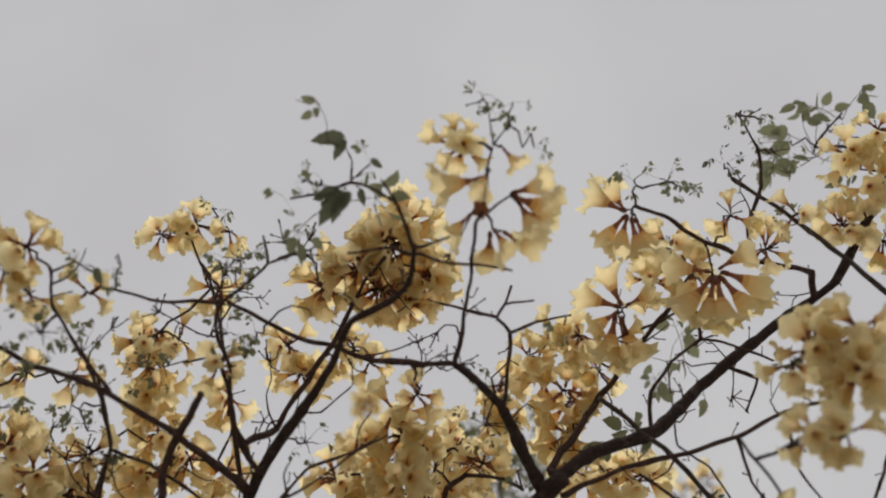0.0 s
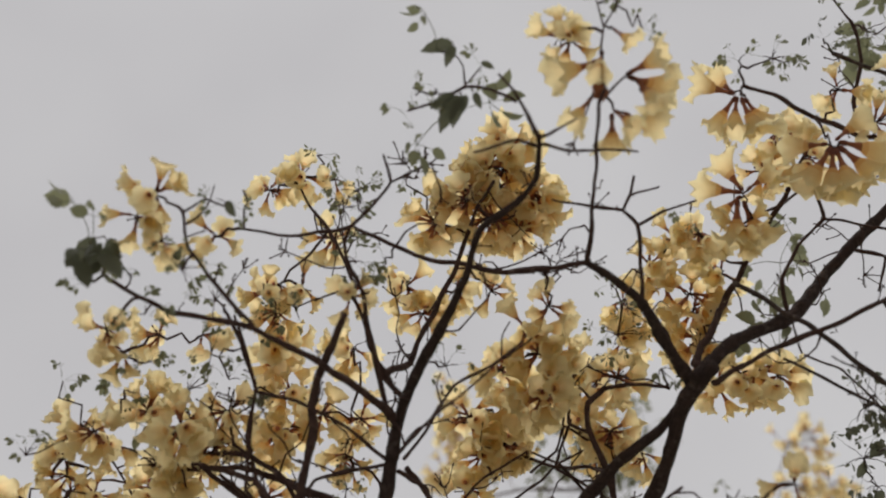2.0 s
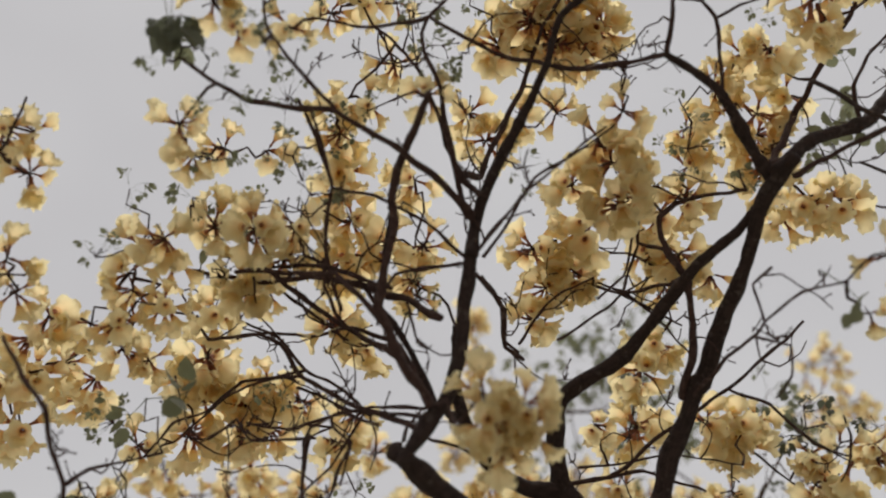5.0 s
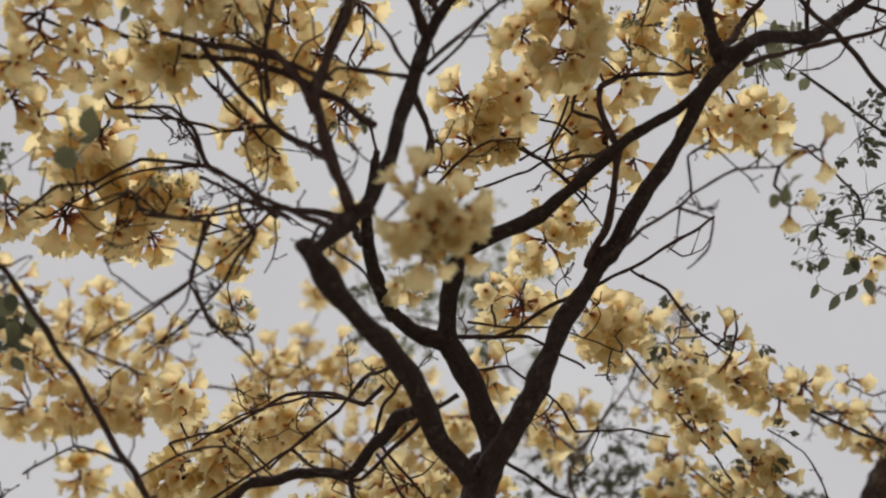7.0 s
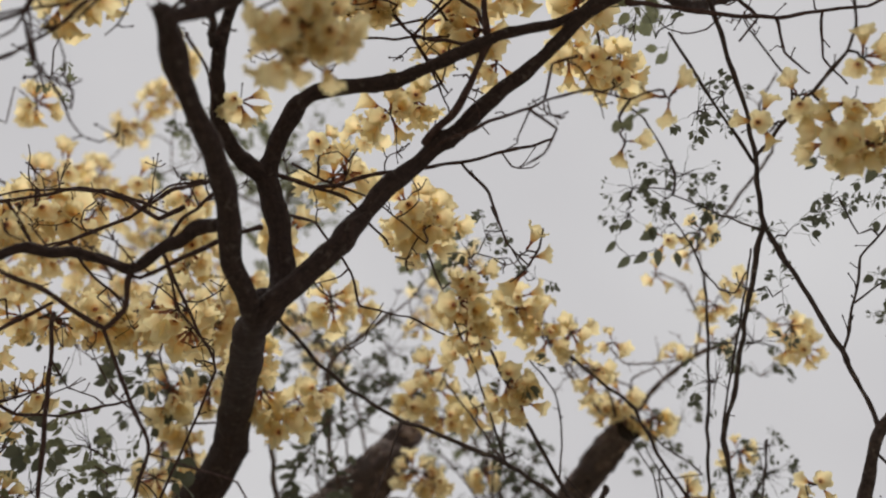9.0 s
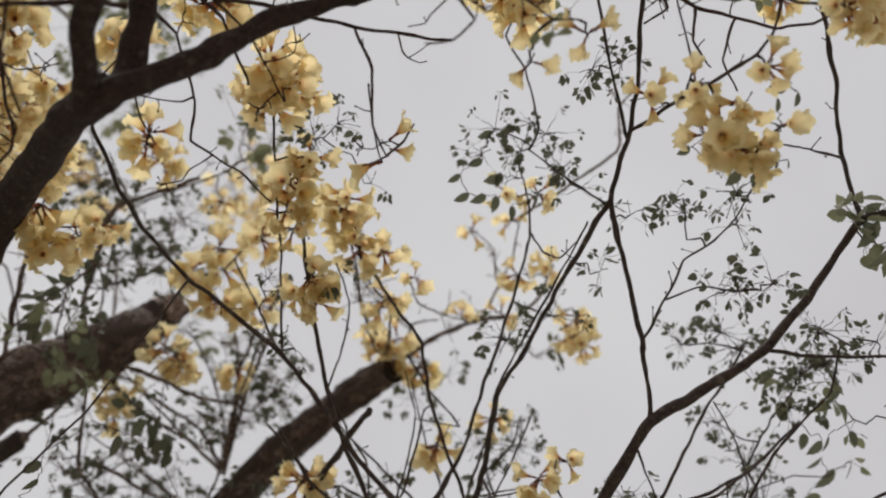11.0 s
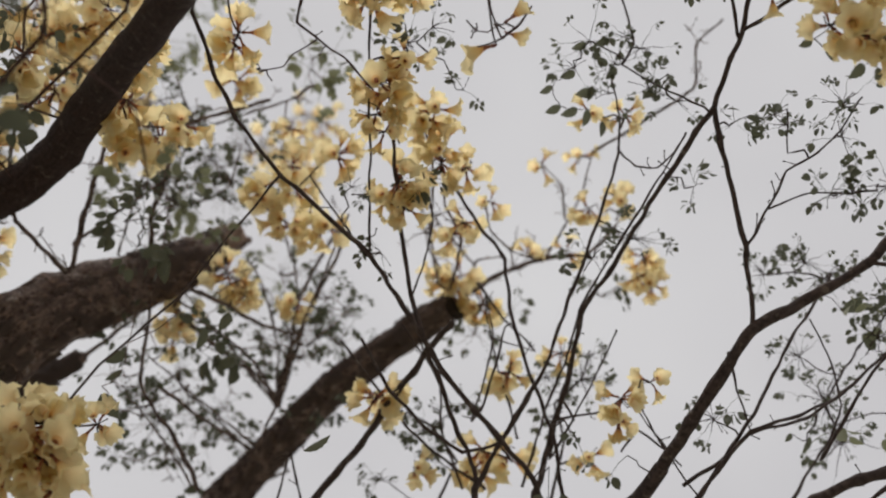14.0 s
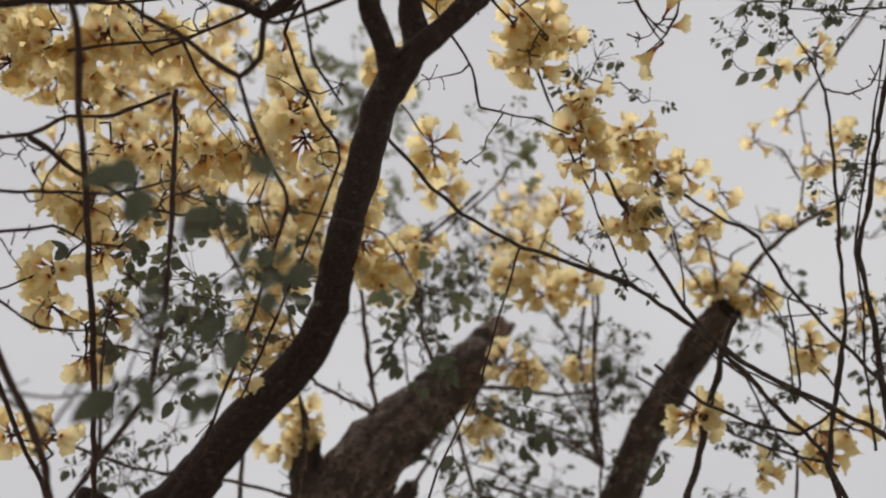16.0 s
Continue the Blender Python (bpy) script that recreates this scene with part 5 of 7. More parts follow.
R.limb("twig", 0.0037, 0.0025, (0.602, 3.150, 2.952), (0.594, 3.181, 3.030), (0.610, 3.285, 2.916), (0.643, 3.163, 3.017), (0.663, 2.993, 3.149))
R.limb("twig", 0.0029, 0.0018, (0.738, 3.148, 2.889), (0.759, 3.093, 2.929), (0.830, 3.087, 2.879), (0.775, 3.043, 2.870))
R.limb("twig", 0.0035, 0.0024, (0.403, 3.253, 2.987), (0.402, 3.168, 3.074), (0.395, 3.103, 3.136), (0.408, 3.081, 3.141))
R.limb("twig", 0.0038, 0.0019, (0.788, 3.755, 2.247), (0.338, 3.890, 2.418), (0.029, 3.836, 2.731), (0.022, 3.734, 2.873), (0.017, 3.654, 2.985), (0.070, 3.702, 2.904), (0.157, 3.780, 2.774), (0.482, 3.835, 2.454), (0.788, 3.755, 2.247))
R.limb("branch", 0.0057, 0.0034, (0.788, 3.755, 2.247), (0.603, 3.983, 2.599), (0.495, 3.927, 2.964), (0.505, 3.779, 3.056), (0.514, 3.659, 3.130), (0.406, 3.600, 3.172), (0.328, 3.601, 3.202))
R.limb("branch", 0.0055, 0.0035, (0.788, 3.755, 2.247), (0.761, 3.729, 2.483), (0.760, 3.620, 2.867), (0.771, 3.555, 3.029), (0.783, 3.489, 3.194), (0.735, 3.446, 3.273), (0.786, 3.368, 3.329), (0.805, 3.335, 3.427))
R.limb("branch", 0.0055, 0.0032, (0.788, 3.755, 2.247), (1.073, 3.583, 2.568), (1.315, 3.278, 2.928), (1.352, 3.142, 3.031), (1.382, 3.035, 3.113), (1.347, 3.003, 3.178), (1.256, 2.759, 3.151))
R.limb("branch", 0.0033, 0.0026, (-0.023, 2.995, 3.100), (-0.031, 3.013, 3.117), (-0.106, 3.121, 3.371), (-0.176, 3.195, 3.579), (-0.131, 3.123, 3.634))
R.limb("branch", 0.0028, 0.0023, (0.123, 3.086, 3.096), (0.144, 3.051, 3.252), (0.124, 2.977, 3.322), (0.055, 2.887, 3.345))
R.limb("branch", 0.0035, 0.0025, (0.427, 2.497, 3.555), (0.427, 2.437, 3.571), (0.380, 2.392, 3.768), (0.311, 2.367, 3.852), (0.353, 2.246, 4.044))
R.limb("twig", 0.0023, 0.0014, (-0.072, 2.262, 3.193), (-0.043, 2.312, 3.139), (-0.004, 2.361, 3.104), (0.004, 2.368, 3.099))
R.limb("twig", 0.0018, 0.0014, (-0.017, 2.339, 3.119), (-0.005, 2.335, 3.119), (0.007, 2.337, 3.116))
R.limb("branch", 0.0040, 0.0024, (0.647, 3.506, 2.985), (0.609, 3.269, 3.100), (0.589, 3.141, 3.121), (0.551, 2.990, 3.167), (0.552, 2.823, 3.211), (0.564, 2.631, 3.269), (0.562, 2.478, 3.303))
R.limb("twig", 0.0035, 0.0020, (0.611, 3.458, 3.105), (0.539, 3.387, 3.190), (0.499, 3.354, 3.232), (0.402, 3.243, 3.360))
R.limb("branch", 0.0045, 0.0030, (0.558, 3.557, 2.980), (0.419, 3.536, 3.018), (0.294, 3.503, 3.062), (0.133, 3.438, 3.144), (0.039, 3.390, 3.186))
R.limb("branch", 0.0040, 0.0025, (0.500, 3.585, 2.980), (0.386, 3.479, 3.066), (0.322, 3.365, 3.138), (0.173, 3.287, 3.214))
R.limb("branch", 0.0040, 0.0025, (0.598, 3.472, 3.031), (0.464, 3.393, 3.081), (0.263, 3.316, 3.156), (0.159, 3.215, 3.211))
R.limb("twig", 0.0025, 0.0016, (0.625, 3.275, 3.044), (0.695, 3.229, 3.053), (0.761, 3.189, 3.058))
R.limb("twig", 0.0025, 0.0016, (0.914, 3.141, 2.901), (0.855, 3.118, 2.921), (0.750, 3.074, 2.976), (0.727, 3.009, 3.014))
R.limb("twig", 0.0028, 0.0018, (1.122, 2.888, 2.819), (1.115, 2.767, 2.896), (1.033, 2.692, 2.966), (0.962, 2.648, 3.008))
R.limb("branch", 0.0040, 0.0022, (1.091, 2.856, 2.790), (1.081, 2.765, 2.816), (1.080, 2.629, 2.876), (1.129, 2.456, 2.943), (1.097, 2.355, 2.987))
P.limb("twig", 0.0045, 0.0025, (-0.139, 4.292, 3.208), (-0.216, 4.225, 3.247), (-0.351, 4.147, 3.319), (-0.492, 4.091, 3.375))
P.limb("twig", 0.0050, 0.0030, (-0.008, 4.139, 3.278), (0.003, 3.916, 3.384), (-0.019, 3.747, 3.461), (-0.016, 3.524, 3.570), (-0.014, 3.337, 3.652))
P.limb("twig", 0.0045, 0.0025, (0.005, 3.963, 3.413), (-0.110, 3.917, 3.451), (-0.318, 3.845, 3.547), (-0.433, 3.784, 3.596))
P.limb("twig", 0.0040, 0.0025, (-0.020, 4.102, 3.312), (-0.247, 4.042, 3.384), (-0.435, 3.982, 3.439))
P.limb("twig", 0.0040, 0.0025, (-0.621, 3.815, 3.647), (-0.632, 3.601, 3.778), (-0.569, 3.409, 3.861), (-0.542, 3.328, 3.870))
M.limb("branch", 0.0075, 0.0040, (-0.470, 1.620, 3.140), (-0.514, 1.583, 3.188), (-0.596, 1.510, 3.238), (-0.676, 1.465, 3.275), (-0.785, 1.424, 3.299), (-0.854, 1.381, 3.340), (-0.958, 1.310, 3.380))
M.limb("branch", 0.0050, 0.0030, (-0.503, 1.511, 3.138), (-0.554, 1.495, 3.193), (-0.605, 1.477, 3.248), (-0.671, 1.434, 3.310))
M.limb("branch", 0.0040, 0.0025, (-0.637, 1.524, 3.195), (-0.596, 1.419, 3.239), (-0.511, 1.329, 3.293), (-0.470, 1.209, 3.345))
M.limb("branch", 0.0038, 0.0020, (-0.360, 1.604, 3.230), (-0.294, 1.580, 3.246), (-0.201, 1.544, 3.278), (-0.104, 1.554, 3.290), (-0.025, 1.551, 3.302))
M.limb("twig", 0.0035, 0.0020, (-0.131, 2.013, 3.475), (-0.186, 1.945, 3.519), (-0.283, 1.886, 3.542))
M.limb("twig", 0.0032, 0.0020, (-0.285, 1.954, 3.436), (-0.211, 1.947, 3.454), (-0.149, 1.892, 3.492), (-0.119, 1.839, 3.515))
M.limb("twig", 0.0028, 0.0015, (-1.119, 1.384, 3.420), (-1.045, 1.414, 3.409), (-0.962, 1.492, 3.379), (-0.872, 1.567, 3.352))
M.limb("twig", 0.0026, 0.0015, (-0.755, 1.391, 3.253), (-0.832, 1.482, 3.294), (-0.869, 1.583, 3.346))
M.limb("twig", 0.0030, 0.0018, (-0.793, 1.628, 3.030), (-0.896, 1.590, 3.059), (-0.924, 1.561, 3.111), (-1.011, 1.574, 3.120), (-1.076, 1.552, 3.155))
M.limb("twig", 0.0030, 0.0018, (-0.858, 1.723, 2.981), (-0.844, 1.778, 2.937), (-0.787, 1.815, 2.918), (-0.785, 1.832, 2.889))
M.limb("twig", 0.0035, 0.0020, (-0.708, 1.665, 3.004), (-0.811, 1.731, 2.980), (-0.901, 1.776, 2.971), (-1.007, 1.803, 2.966))
M.limb("branch", 0.0045, 0.0030, (-0.556, 1.699, 2.996), (-0.641, 1.676, 3.047), (-0.718, 1.669, 3.092), (-0.769, 1.658, 3.149), (-0.838, 1.627, 3.209))
M.limb("twig", 0.0028, 0.0018, (-0.493, 1.544, 3.124), (-0.513, 1.606, 3.090), (-0.494, 1.649, 3.079), (-0.470, 1.668, 3.083))
M.limb("twig", 0.0030, 0.0018, (-0.493, 2.155, 3.209), (-0.427, 2.216, 3.230), (-0.332, 2.285, 3.258), (-0.216, 2.415, 3.263))
cluster(M, -0.406, 1.665, 2.864, 0.056, 14)
cluster(M, -0.353, 1.682, 2.870, 0.050, 13)
cluster(M, -0.412, 1.712, 2.840, 0.036, 6)
cluster(M, -0.361, 1.720, 2.856, 0.036, 6)
cluster(M, -0.407, 1.643, 2.902, 0.033, 4)
cluster(R, 0.685, 1.732, 3.166, 0.050, 7)
cluster(R, 0.734, 1.744, 3.156, 0.045, 6)
cluster(M, 0.298, 1.188, 3.571, 0.034, 4)
cluster(M, 0.766, 1.730, 3.268, 0.072, 13)
cluster(M, 0.304, 1.209, 3.586, 0.047, 6)
cluster(M, 0.729, 1.707, 3.328, 0.063, 11)
cluster(M, 0.815, 1.701, 3.325, 0.057, 8)
cluster(M, 0.691, 1.732, 3.330, 0.041, 5)
cluster(M, -0.446, 0.948, 3.410, 0.054, 8)
cluster(M, -0.491, 0.957, 3.384, 0.038, 5)
cluster(M, -0.484, 1.020, 3.374, 0.042, 5)
cluster(M, -0.684, 1.313, 3.263, 0.063, 11)
cluster(M, -0.424, 1.086, 3.424, 0.038, 5)
cluster(M, -0.303, 1.340, 3.416, 0.043, 6)
cluster(M, 0.250, 1.946, 3.099, 0.028, 3)
cluster(M, -0.681, 1.086, 3.330, 0.050, 7)
cluster(M, 0.176, 2.032, 3.084, 0.022, 2)
cluster(M, -1.086, 1.073, 3.228, 0.047, 6)
cluster(M, -1.112, 1.128, 3.201, 0.040, 5)
cluster(M, -0.674, 1.397, 3.378, 0.058, 8)
cluster(M, -0.728, 1.431, 3.345, 0.056, 8)
cluster(M, -0.713, 1.151, 3.350, 0.045, 6)
cluster(M, -0.016, 1.614, 3.468, 0.045, 6)
cluster(M, -0.575, 1.985, 3.177, 0.045, 6)
cluster(M, -0.803, 1.299, 3.371, 0.068, 12)
cluster(M, -0.832, 1.419, 3.323, 0.068, 12)
cluster(M, -0.987, 0.993, 3.335, 0.048, 7)
cluster(M, -0.977, 0.905, 3.368, 0.048, 7)
cluster(M, -0.943, 0.940, 3.386, 0.034, 4)
cluster(M, -0.941, 1.236, 3.349, 0.051, 7)
cluster(M, -0.987, 1.260, 3.317, 0.041, 5)
cluster(M, -0.912, 1.301, 3.349, 0.041, 5)
cluster(M, -0.849, 1.232, 3.281, 0.048, 7)
cluster(M, -0.059, 1.743, 3.454, 0.037, 5)
cluster(R, 0.616, 2.036, 3.086, 0.073, 11)
cluster(R, 0.574, 2.051, 3.104, 0.050, 6)
cluster(R, 0.664, 2.029, 3.061, 0.050, 6)
cluster(R, 0.608, 1.965, 3.117, 0.042, 5)
cluster(R, 0.616, 1.889, 3.137, 0.042, 5)
cluster(M, -0.103, 1.670, 3.472, 0.078, 14)
cluster(M, -0.116, 1.730, 3.414, 0.073, 13)
cluster(M, -1.117, 1.293, 3.286, 0.031, 4)
cluster(M, -1.056, 1.346, 3.312, 0.026, 3)
cluster(M, -1.105, 1.371, 3.273, 0.054, 8)
cluster(M, -1.080, 1.424, 3.272, 0.042, 6)
cluster(M, -0.882, 1.790, 3.228, 0.061, 9)
cluster(M, -0.824, 1.790, 3.261, 0.047, 6)
cluster(M, -0.724, 1.710, 3.349, 0.061, 9)
cluster(M, -0.579, 1.669, 3.424, 0.047, 6)
cluster(M, -0.507, 1.291, 3.551, 0.042, 6)
cluster(M, -0.448, 1.331, 3.565, 0.031, 4)
cluster(M, -0.710, 1.205, 3.461, 0.042, 6)
cluster(M, -0.650, 1.263, 3.478, 0.045, 6)
cluster(M, 0.378, 1.733, 3.563, 0.047, 6)
cluster(M, -0.932, 1.328, 3.234, 0.050, 7)
cluster(M, -0.602, 1.713, 3.433, 0.047, 6)
cluster(R, 0.692, 1.970, 3.090, 0.031, 3)
cluster(M, -0.539, 1.349, 3.568, 0.062, 9)
cluster(R, 0.530, 1.993, 3.184, 0.038, 4)
cluster(R, 0.476, 2.067, 3.206, 0.039, 4)
cluster(M, 0.677, 1.687, 3.762, 0.036, 5)
cluster(M, -0.188, 1.696, 3.469, 0.063, 9)
cluster(M, -0.633, 1.511, 3.524, 0.063, 9)
cluster(M, -0.600, 1.593, 3.505, 0.063, 9)
cluster(M, -0.537, 1.653, 3.501, 0.063, 9)
cluster(M, -0.504, 1.314, 3.602, 0.036, 5)
cluster(M, -1.029, 1.300, 3.226, 0.048, 7)
cluster(M, -0.984, 1.282, 3.278, 0.036, 5)
cluster(M, 0.291, 1.761, 3.656, 0.063, 9)
cluster(R, -0.549, 3.256, 2.494, 0.073, 11)
cluster(R, -0.579, 3.244, 2.544, 0.074, 11)
cluster(M, 0.530, 1.718, 3.789, 0.062, 9)
cluster(R, 0.798, 1.722, 3.734, 0.032, 4)
cluster(M, 0.469, 1.759, 3.750, 0.062, 9)
cluster(M, 0.563, 1.784, 3.745, 0.062, 9)
cluster(M, 0.164, 1.771, 3.659, 0.050, 7)
cluster(M, -0.149, 1.610, 3.629, 0.043, 6)
cluster(M, -0.026, 1.464, 3.782, 0.109, 21, 0.9)
cluster(M, -0.105, 1.456, 3.749, 0.087, 18, 0.9)
cluster(M, 0.019, 1.530, 3.765, 0.082, 18, 0.9)
cluster(M, -0.095, 1.522, 3.716, 0.074, 18, 0.9)
cluster(M, -0.179, 1.439, 3.719, 0.068, 14, 0.9)
cluster(M, -1.238, 1.559, 3.235, 0.050, 7)
cluster(M, -0.312, 1.576, 3.637, 0.064, 10)
cluster(M, -0.442, 1.924, 3.450, 0.062, 9)
cluster(M, -0.052, 2.045, 3.434, 0.050, 7)
cluster(M, -0.310, 1.508, 3.661, 0.056, 8)
cluster(M, -0.434, 1.167, 3.739, 0.054, 8)
cluster(M, -0.366, 1.190, 3.761, 0.057, 8)
cluster(M, -0.311, 1.241, 3.766, 0.027, 3)
cluster(M, -0.387, 1.332, 3.707, 0.057, 8)
cluster(M, -0.595, 1.447, 3.559, 0.074, 13)
cluster(M, -0.760, 1.622, 3.357, 0.064, 10)
cluster(M, -0.017, 1.901, 3.524, 0.064, 10)
cluster(M, 0.242, 1.746, 3.667, 0.056, 8)
cluster(M, -0.920, 1.441, 3.332, 0.062, 9)
cluster(M, -0.829, 1.488, 3.383, 0.050, 7)
cluster(R, -0.573, 3.273, 2.539, 0.092, 15)
cluster(R, -0.515, 3.304, 2.498, 0.074, 11)
cluster(R, -0.583, 3.305, 2.489, 0.074, 11)
cluster(M, -0.290, 2.129, 3.364, 0.062, 9)
cluster(M, -0.442, 2.168, 3.322, 0.045, 6)
cluster(M, -0.045, 1.572, 3.736, 0.062, 12, 0.9)
cluster(M, -0.002, 1.436, 3.832, 0.075, 18, 0.9)
cluster(M, -0.235, 1.864, 3.547, 0.075, 14)
cluster(M, -0.360, 1.822, 3.546, 0.065, 10)
cluster(M, -0.380, 1.903, 3.501, 0.065, 10)
cluster(M, -0.234, 2.111, 3.397, 0.065, 10)
cluster(M, -0.669, 1.588, 3.468, 0.077, 14)
cluster(M, -0.088, 1.980, 3.470, 0.065, 10)
cluster(M, 0.713, 1.820, 3.791, 0.051, 7)
cluster(M, -0.231, 1.596, 3.696, 0.057, 8)
cluster(M, -0.495, 1.556, 3.621, 0.063, 9)
cluster(M, 0.135, 1.977, 3.607, 0.080, 15)
cluster(M, 0.186, 1.935, 3.664, 0.067, 10)
cluster(M, 0.018, 1.897, 3.629, 0.065, 10)
cluster(M, 0.058, 1.843, 3.691, 0.052, 7)
cluster(M, -1.315, 1.359, 3.378, 0.054, 8)
cluster(M, -1.394, 1.327, 3.322, 0.080, 15)
cluster(M, -1.436, 1.391, 3.268, 0.067, 10)
cluster(M, -1.147, 1.602, 3.413, 0.078, 14)
cluster(M, -1.109, 1.678, 3.404, 0.078, 14)
cluster(M, -1.207, 1.668, 3.343, 0.078, 14)
cluster(M, -1.036, 1.704, 3.437, 0.067, 10)
cluster(M, -0.996, 1.781, 3.423, 0.067, 10)
cluster(M, -1.135, 1.737, 3.359, 0.065, 10)
cluster(M, -0.158, 2.003, 3.571, 0.065, 10)
cluster(M, -0.164, 2.075, 3.526, 0.060, 9)
cluster(M, 0.186, 1.857, 3.651, 0.078, 14)
cluster(M, -0.314, 1.945, 3.523, 0.080, 15)
cluster(M, 0.278, 1.902, 3.690, 0.058, 8)
cluster(M, -1.214, 1.231, 3.290, 0.080, 15)
cluster(M, -1.316, 2.766, 2.940, 0.065, 10)
cluster(M, -1.328, 2.821, 2.892, 0.054, 8)
cluster(M, -1.222, 2.872, 2.906, 0.054, 8)
cluster(M, -1.267, 2.925, 2.838, 0.054, 8)
cluster(R, -0.473, 3.322, 2.652, 0.047, 5)
cluster(M, -1.119, 1.813, 3.437, 0.065, 10)
cluster(R, -0.256, 2.545, 3.432, 0.081, 13)
cluster(R, -0.165, 2.502, 3.451, 0.054, 6)
cluster(M, 0.251, 2.146, 3.626, 0.084, 16)
cluster(M, 0.165, 2.134, 3.608, 0.070, 11)
cluster(M, -0.122, 1.956, 3.648, 0.081, 15)
cluster(M, -1.378, 1.467, 3.426, 0.081, 15)
cluster(M, -0.350, 2.257, 3.496, 0.043, 6)
cluster(M, -1.060, 1.570, 3.426, 0.081, 15)
cluster(M, -1.358, 2.364, 3.266, 0.081, 15)
cluster(M, -1.268, 2.449, 3.269, 0.070, 11)
cluster(M, -1.258, 2.520, 3.239, 0.057, 8)
cluster(M, -1.282, 2.737, 3.107, 0.070, 11)
cluster(M, -1.259, 2.804, 3.072, 0.068, 10)
cluster(M, -1.406, 2.399, 3.229, 0.068, 10)
cluster(M, -1.176, 2.759, 3.136, 0.054, 8)
cluster(M, -0.796, 2.565, 3.156, 0.084, 16)
cluster(M, 0.955, 1.827, 4.024, 0.064, 10)
cluster(M, 1.032, 1.799, 4.034, 0.058, 8)
cluster(M, 0.886, 1.947, 3.944, 0.069, 11)
cluster(M, 0.952, 1.993, 3.898, 0.058, 8)
cluster(M, 0.979, 1.895, 3.975, 0.062, 9)
cluster(M, -0.439, 2.354, 3.464, 0.083, 16)
cluster(R, -0.101, 2.654, 3.424, 0.058, 7)
cluster(R, -0.085, 2.800, 3.321, 0.050, 6)
cluster(R, -0.103, 2.710, 3.411, 0.084, 13)
cluster(R, -0.114, 2.785, 3.360, 0.059, 7)
cluster(R, -0.009, 2.886, 3.267, 0.067, 9)
cluster(R, -0.019, 2.922, 3.239, 0.050, 6)
cluster(R, 0.028, 2.922, 3.230, 0.050, 6)
cluster(M, -0.725, 2.867, 3.364, 0.088, 17)
cluster(M, -0.233, 2.464, 3.477, 0.088, 17)
cluster(M, -1.175, 2.441, 3.420, 0.085, 16)
cluster(M, -1.073, 2.444, 3.450, 0.085, 16)
cluster(M, -1.234, 2.656, 3.298, 0.059, 9)
cluster(M, -1.158, 2.684, 3.310, 0.059, 9)
cluster(M, -1.042, 2.692, 3.341, 0.085, 16)
cluster(M, -0.947, 2.718, 3.351, 0.085, 16)
cluster(M, -1.214, 2.345, 3.303, 0.071, 11)
cluster(M, -1.283, 2.213, 3.364, 0.085, 16)
cluster(P, 0.018, 2.813, 3.470, 0.068, 9)
cluster(P, 0.034, 2.784, 3.488, 0.059, 7)
cluster(R, 0.702, 3.066, 2.987, 0.062, 8)
cluster(R, 0.708, 3.098, 2.947, 0.047, 5)
cluster(R, 0.754, 3.007, 3.015, 0.032, 3)
cluster(M, -0.708, 3.020, 3.373, 0.074, 12)
cluster(R, 0.109, 2.914, 3.504, 0.080, 11)
cluster(R, 0.184, 2.918, 3.485, 0.064, 8)
cluster(M, -0.624, 3.148, 3.377, 0.086, 12)
cluster(P, -0.542, 3.073, 3.413, 0.064, 8)
cluster(M, -0.584, 3.123, 3.405, 0.061, 8)
cluster(M, -0.996, 3.221, 3.238, 0.064, 10)
cluster(M, -0.888, 2.707, 3.571, 0.077, 12)
cluster(M, -1.472, 3.294, 2.969, 0.061, 9)
cluster(M, -1.558, 3.245, 2.927, 0.061, 9)
cluster(P, -0.939, 3.031, 3.379, 0.080, 11)
cluster(P, -1.034, 3.290, 3.142, 0.049, 6)
cluster(P, -0.835, 2.656, 3.618, 0.080, 11)
cluster(M, -1.325, 2.721, 3.172, 0.080, 11)
cluster(R, 0.189, 3.441, 3.039, 0.081, 11)
cluster(R, 0.536, 2.651, 3.610, 0.050, 6)
cluster(R, 0.450, 2.689, 3.619, 0.041, 4)
cluster(R, -0.607, 2.646, 3.562, 0.083, 11)
cluster(R, -0.126, 3.130, 3.628, 0.069, 9)
cluster(P, 0.280, 3.135, 3.548, 0.053, 6)
cluster(P, 0.332, 3.064, 3.590, 0.036, 4)
cluster(R, 0.534, 3.354, 3.244, 0.069, 9)
cluster(R, 0.362, 3.603, 3.014, 0.053, 6)
cluster(R, 0.803, 3.383, 3.054, 0.053, 6)
cluster(R, -0.503, 2.859, 3.528, 0.083, 11)
cluster(M, -0.911, 2.664, 3.812, 0.066, 10)
cluster(M, -0.882, 3.185, 3.517, 0.066, 10)
cluster(P, -1.122, 3.696, 2.972, 0.099, 16)
cluster(P, -1.019, 3.728, 2.968, 0.066, 8)
cluster(R, -0.213, 3.278, 3.642, 0.089, 12)
cluster(P, 0.284, 3.232, 3.599, 0.058, 7)
cluster(R, 0.560, 3.595, 3.105, 0.089, 12)
cluster(R, 0.633, 3.557, 3.115, 0.068, 9)
cluster(P, -0.800, 2.983, 3.794, 0.072, 9)
cluster(P, -0.283, 3.402, 3.668, 0.074, 10)
cluster(P, -0.072, 3.418, 3.640, 0.074, 10)
cluster(P, -0.183, 3.449, 3.620, 0.071, 9)
cluster(R, 0.730, 3.380, 3.425, 0.057, 7)
cluster(P, 0.752, 2.983, 3.746, 0.057, 7)
cluster(P, -1.923, 2.149, 3.596, 0.097, 14)
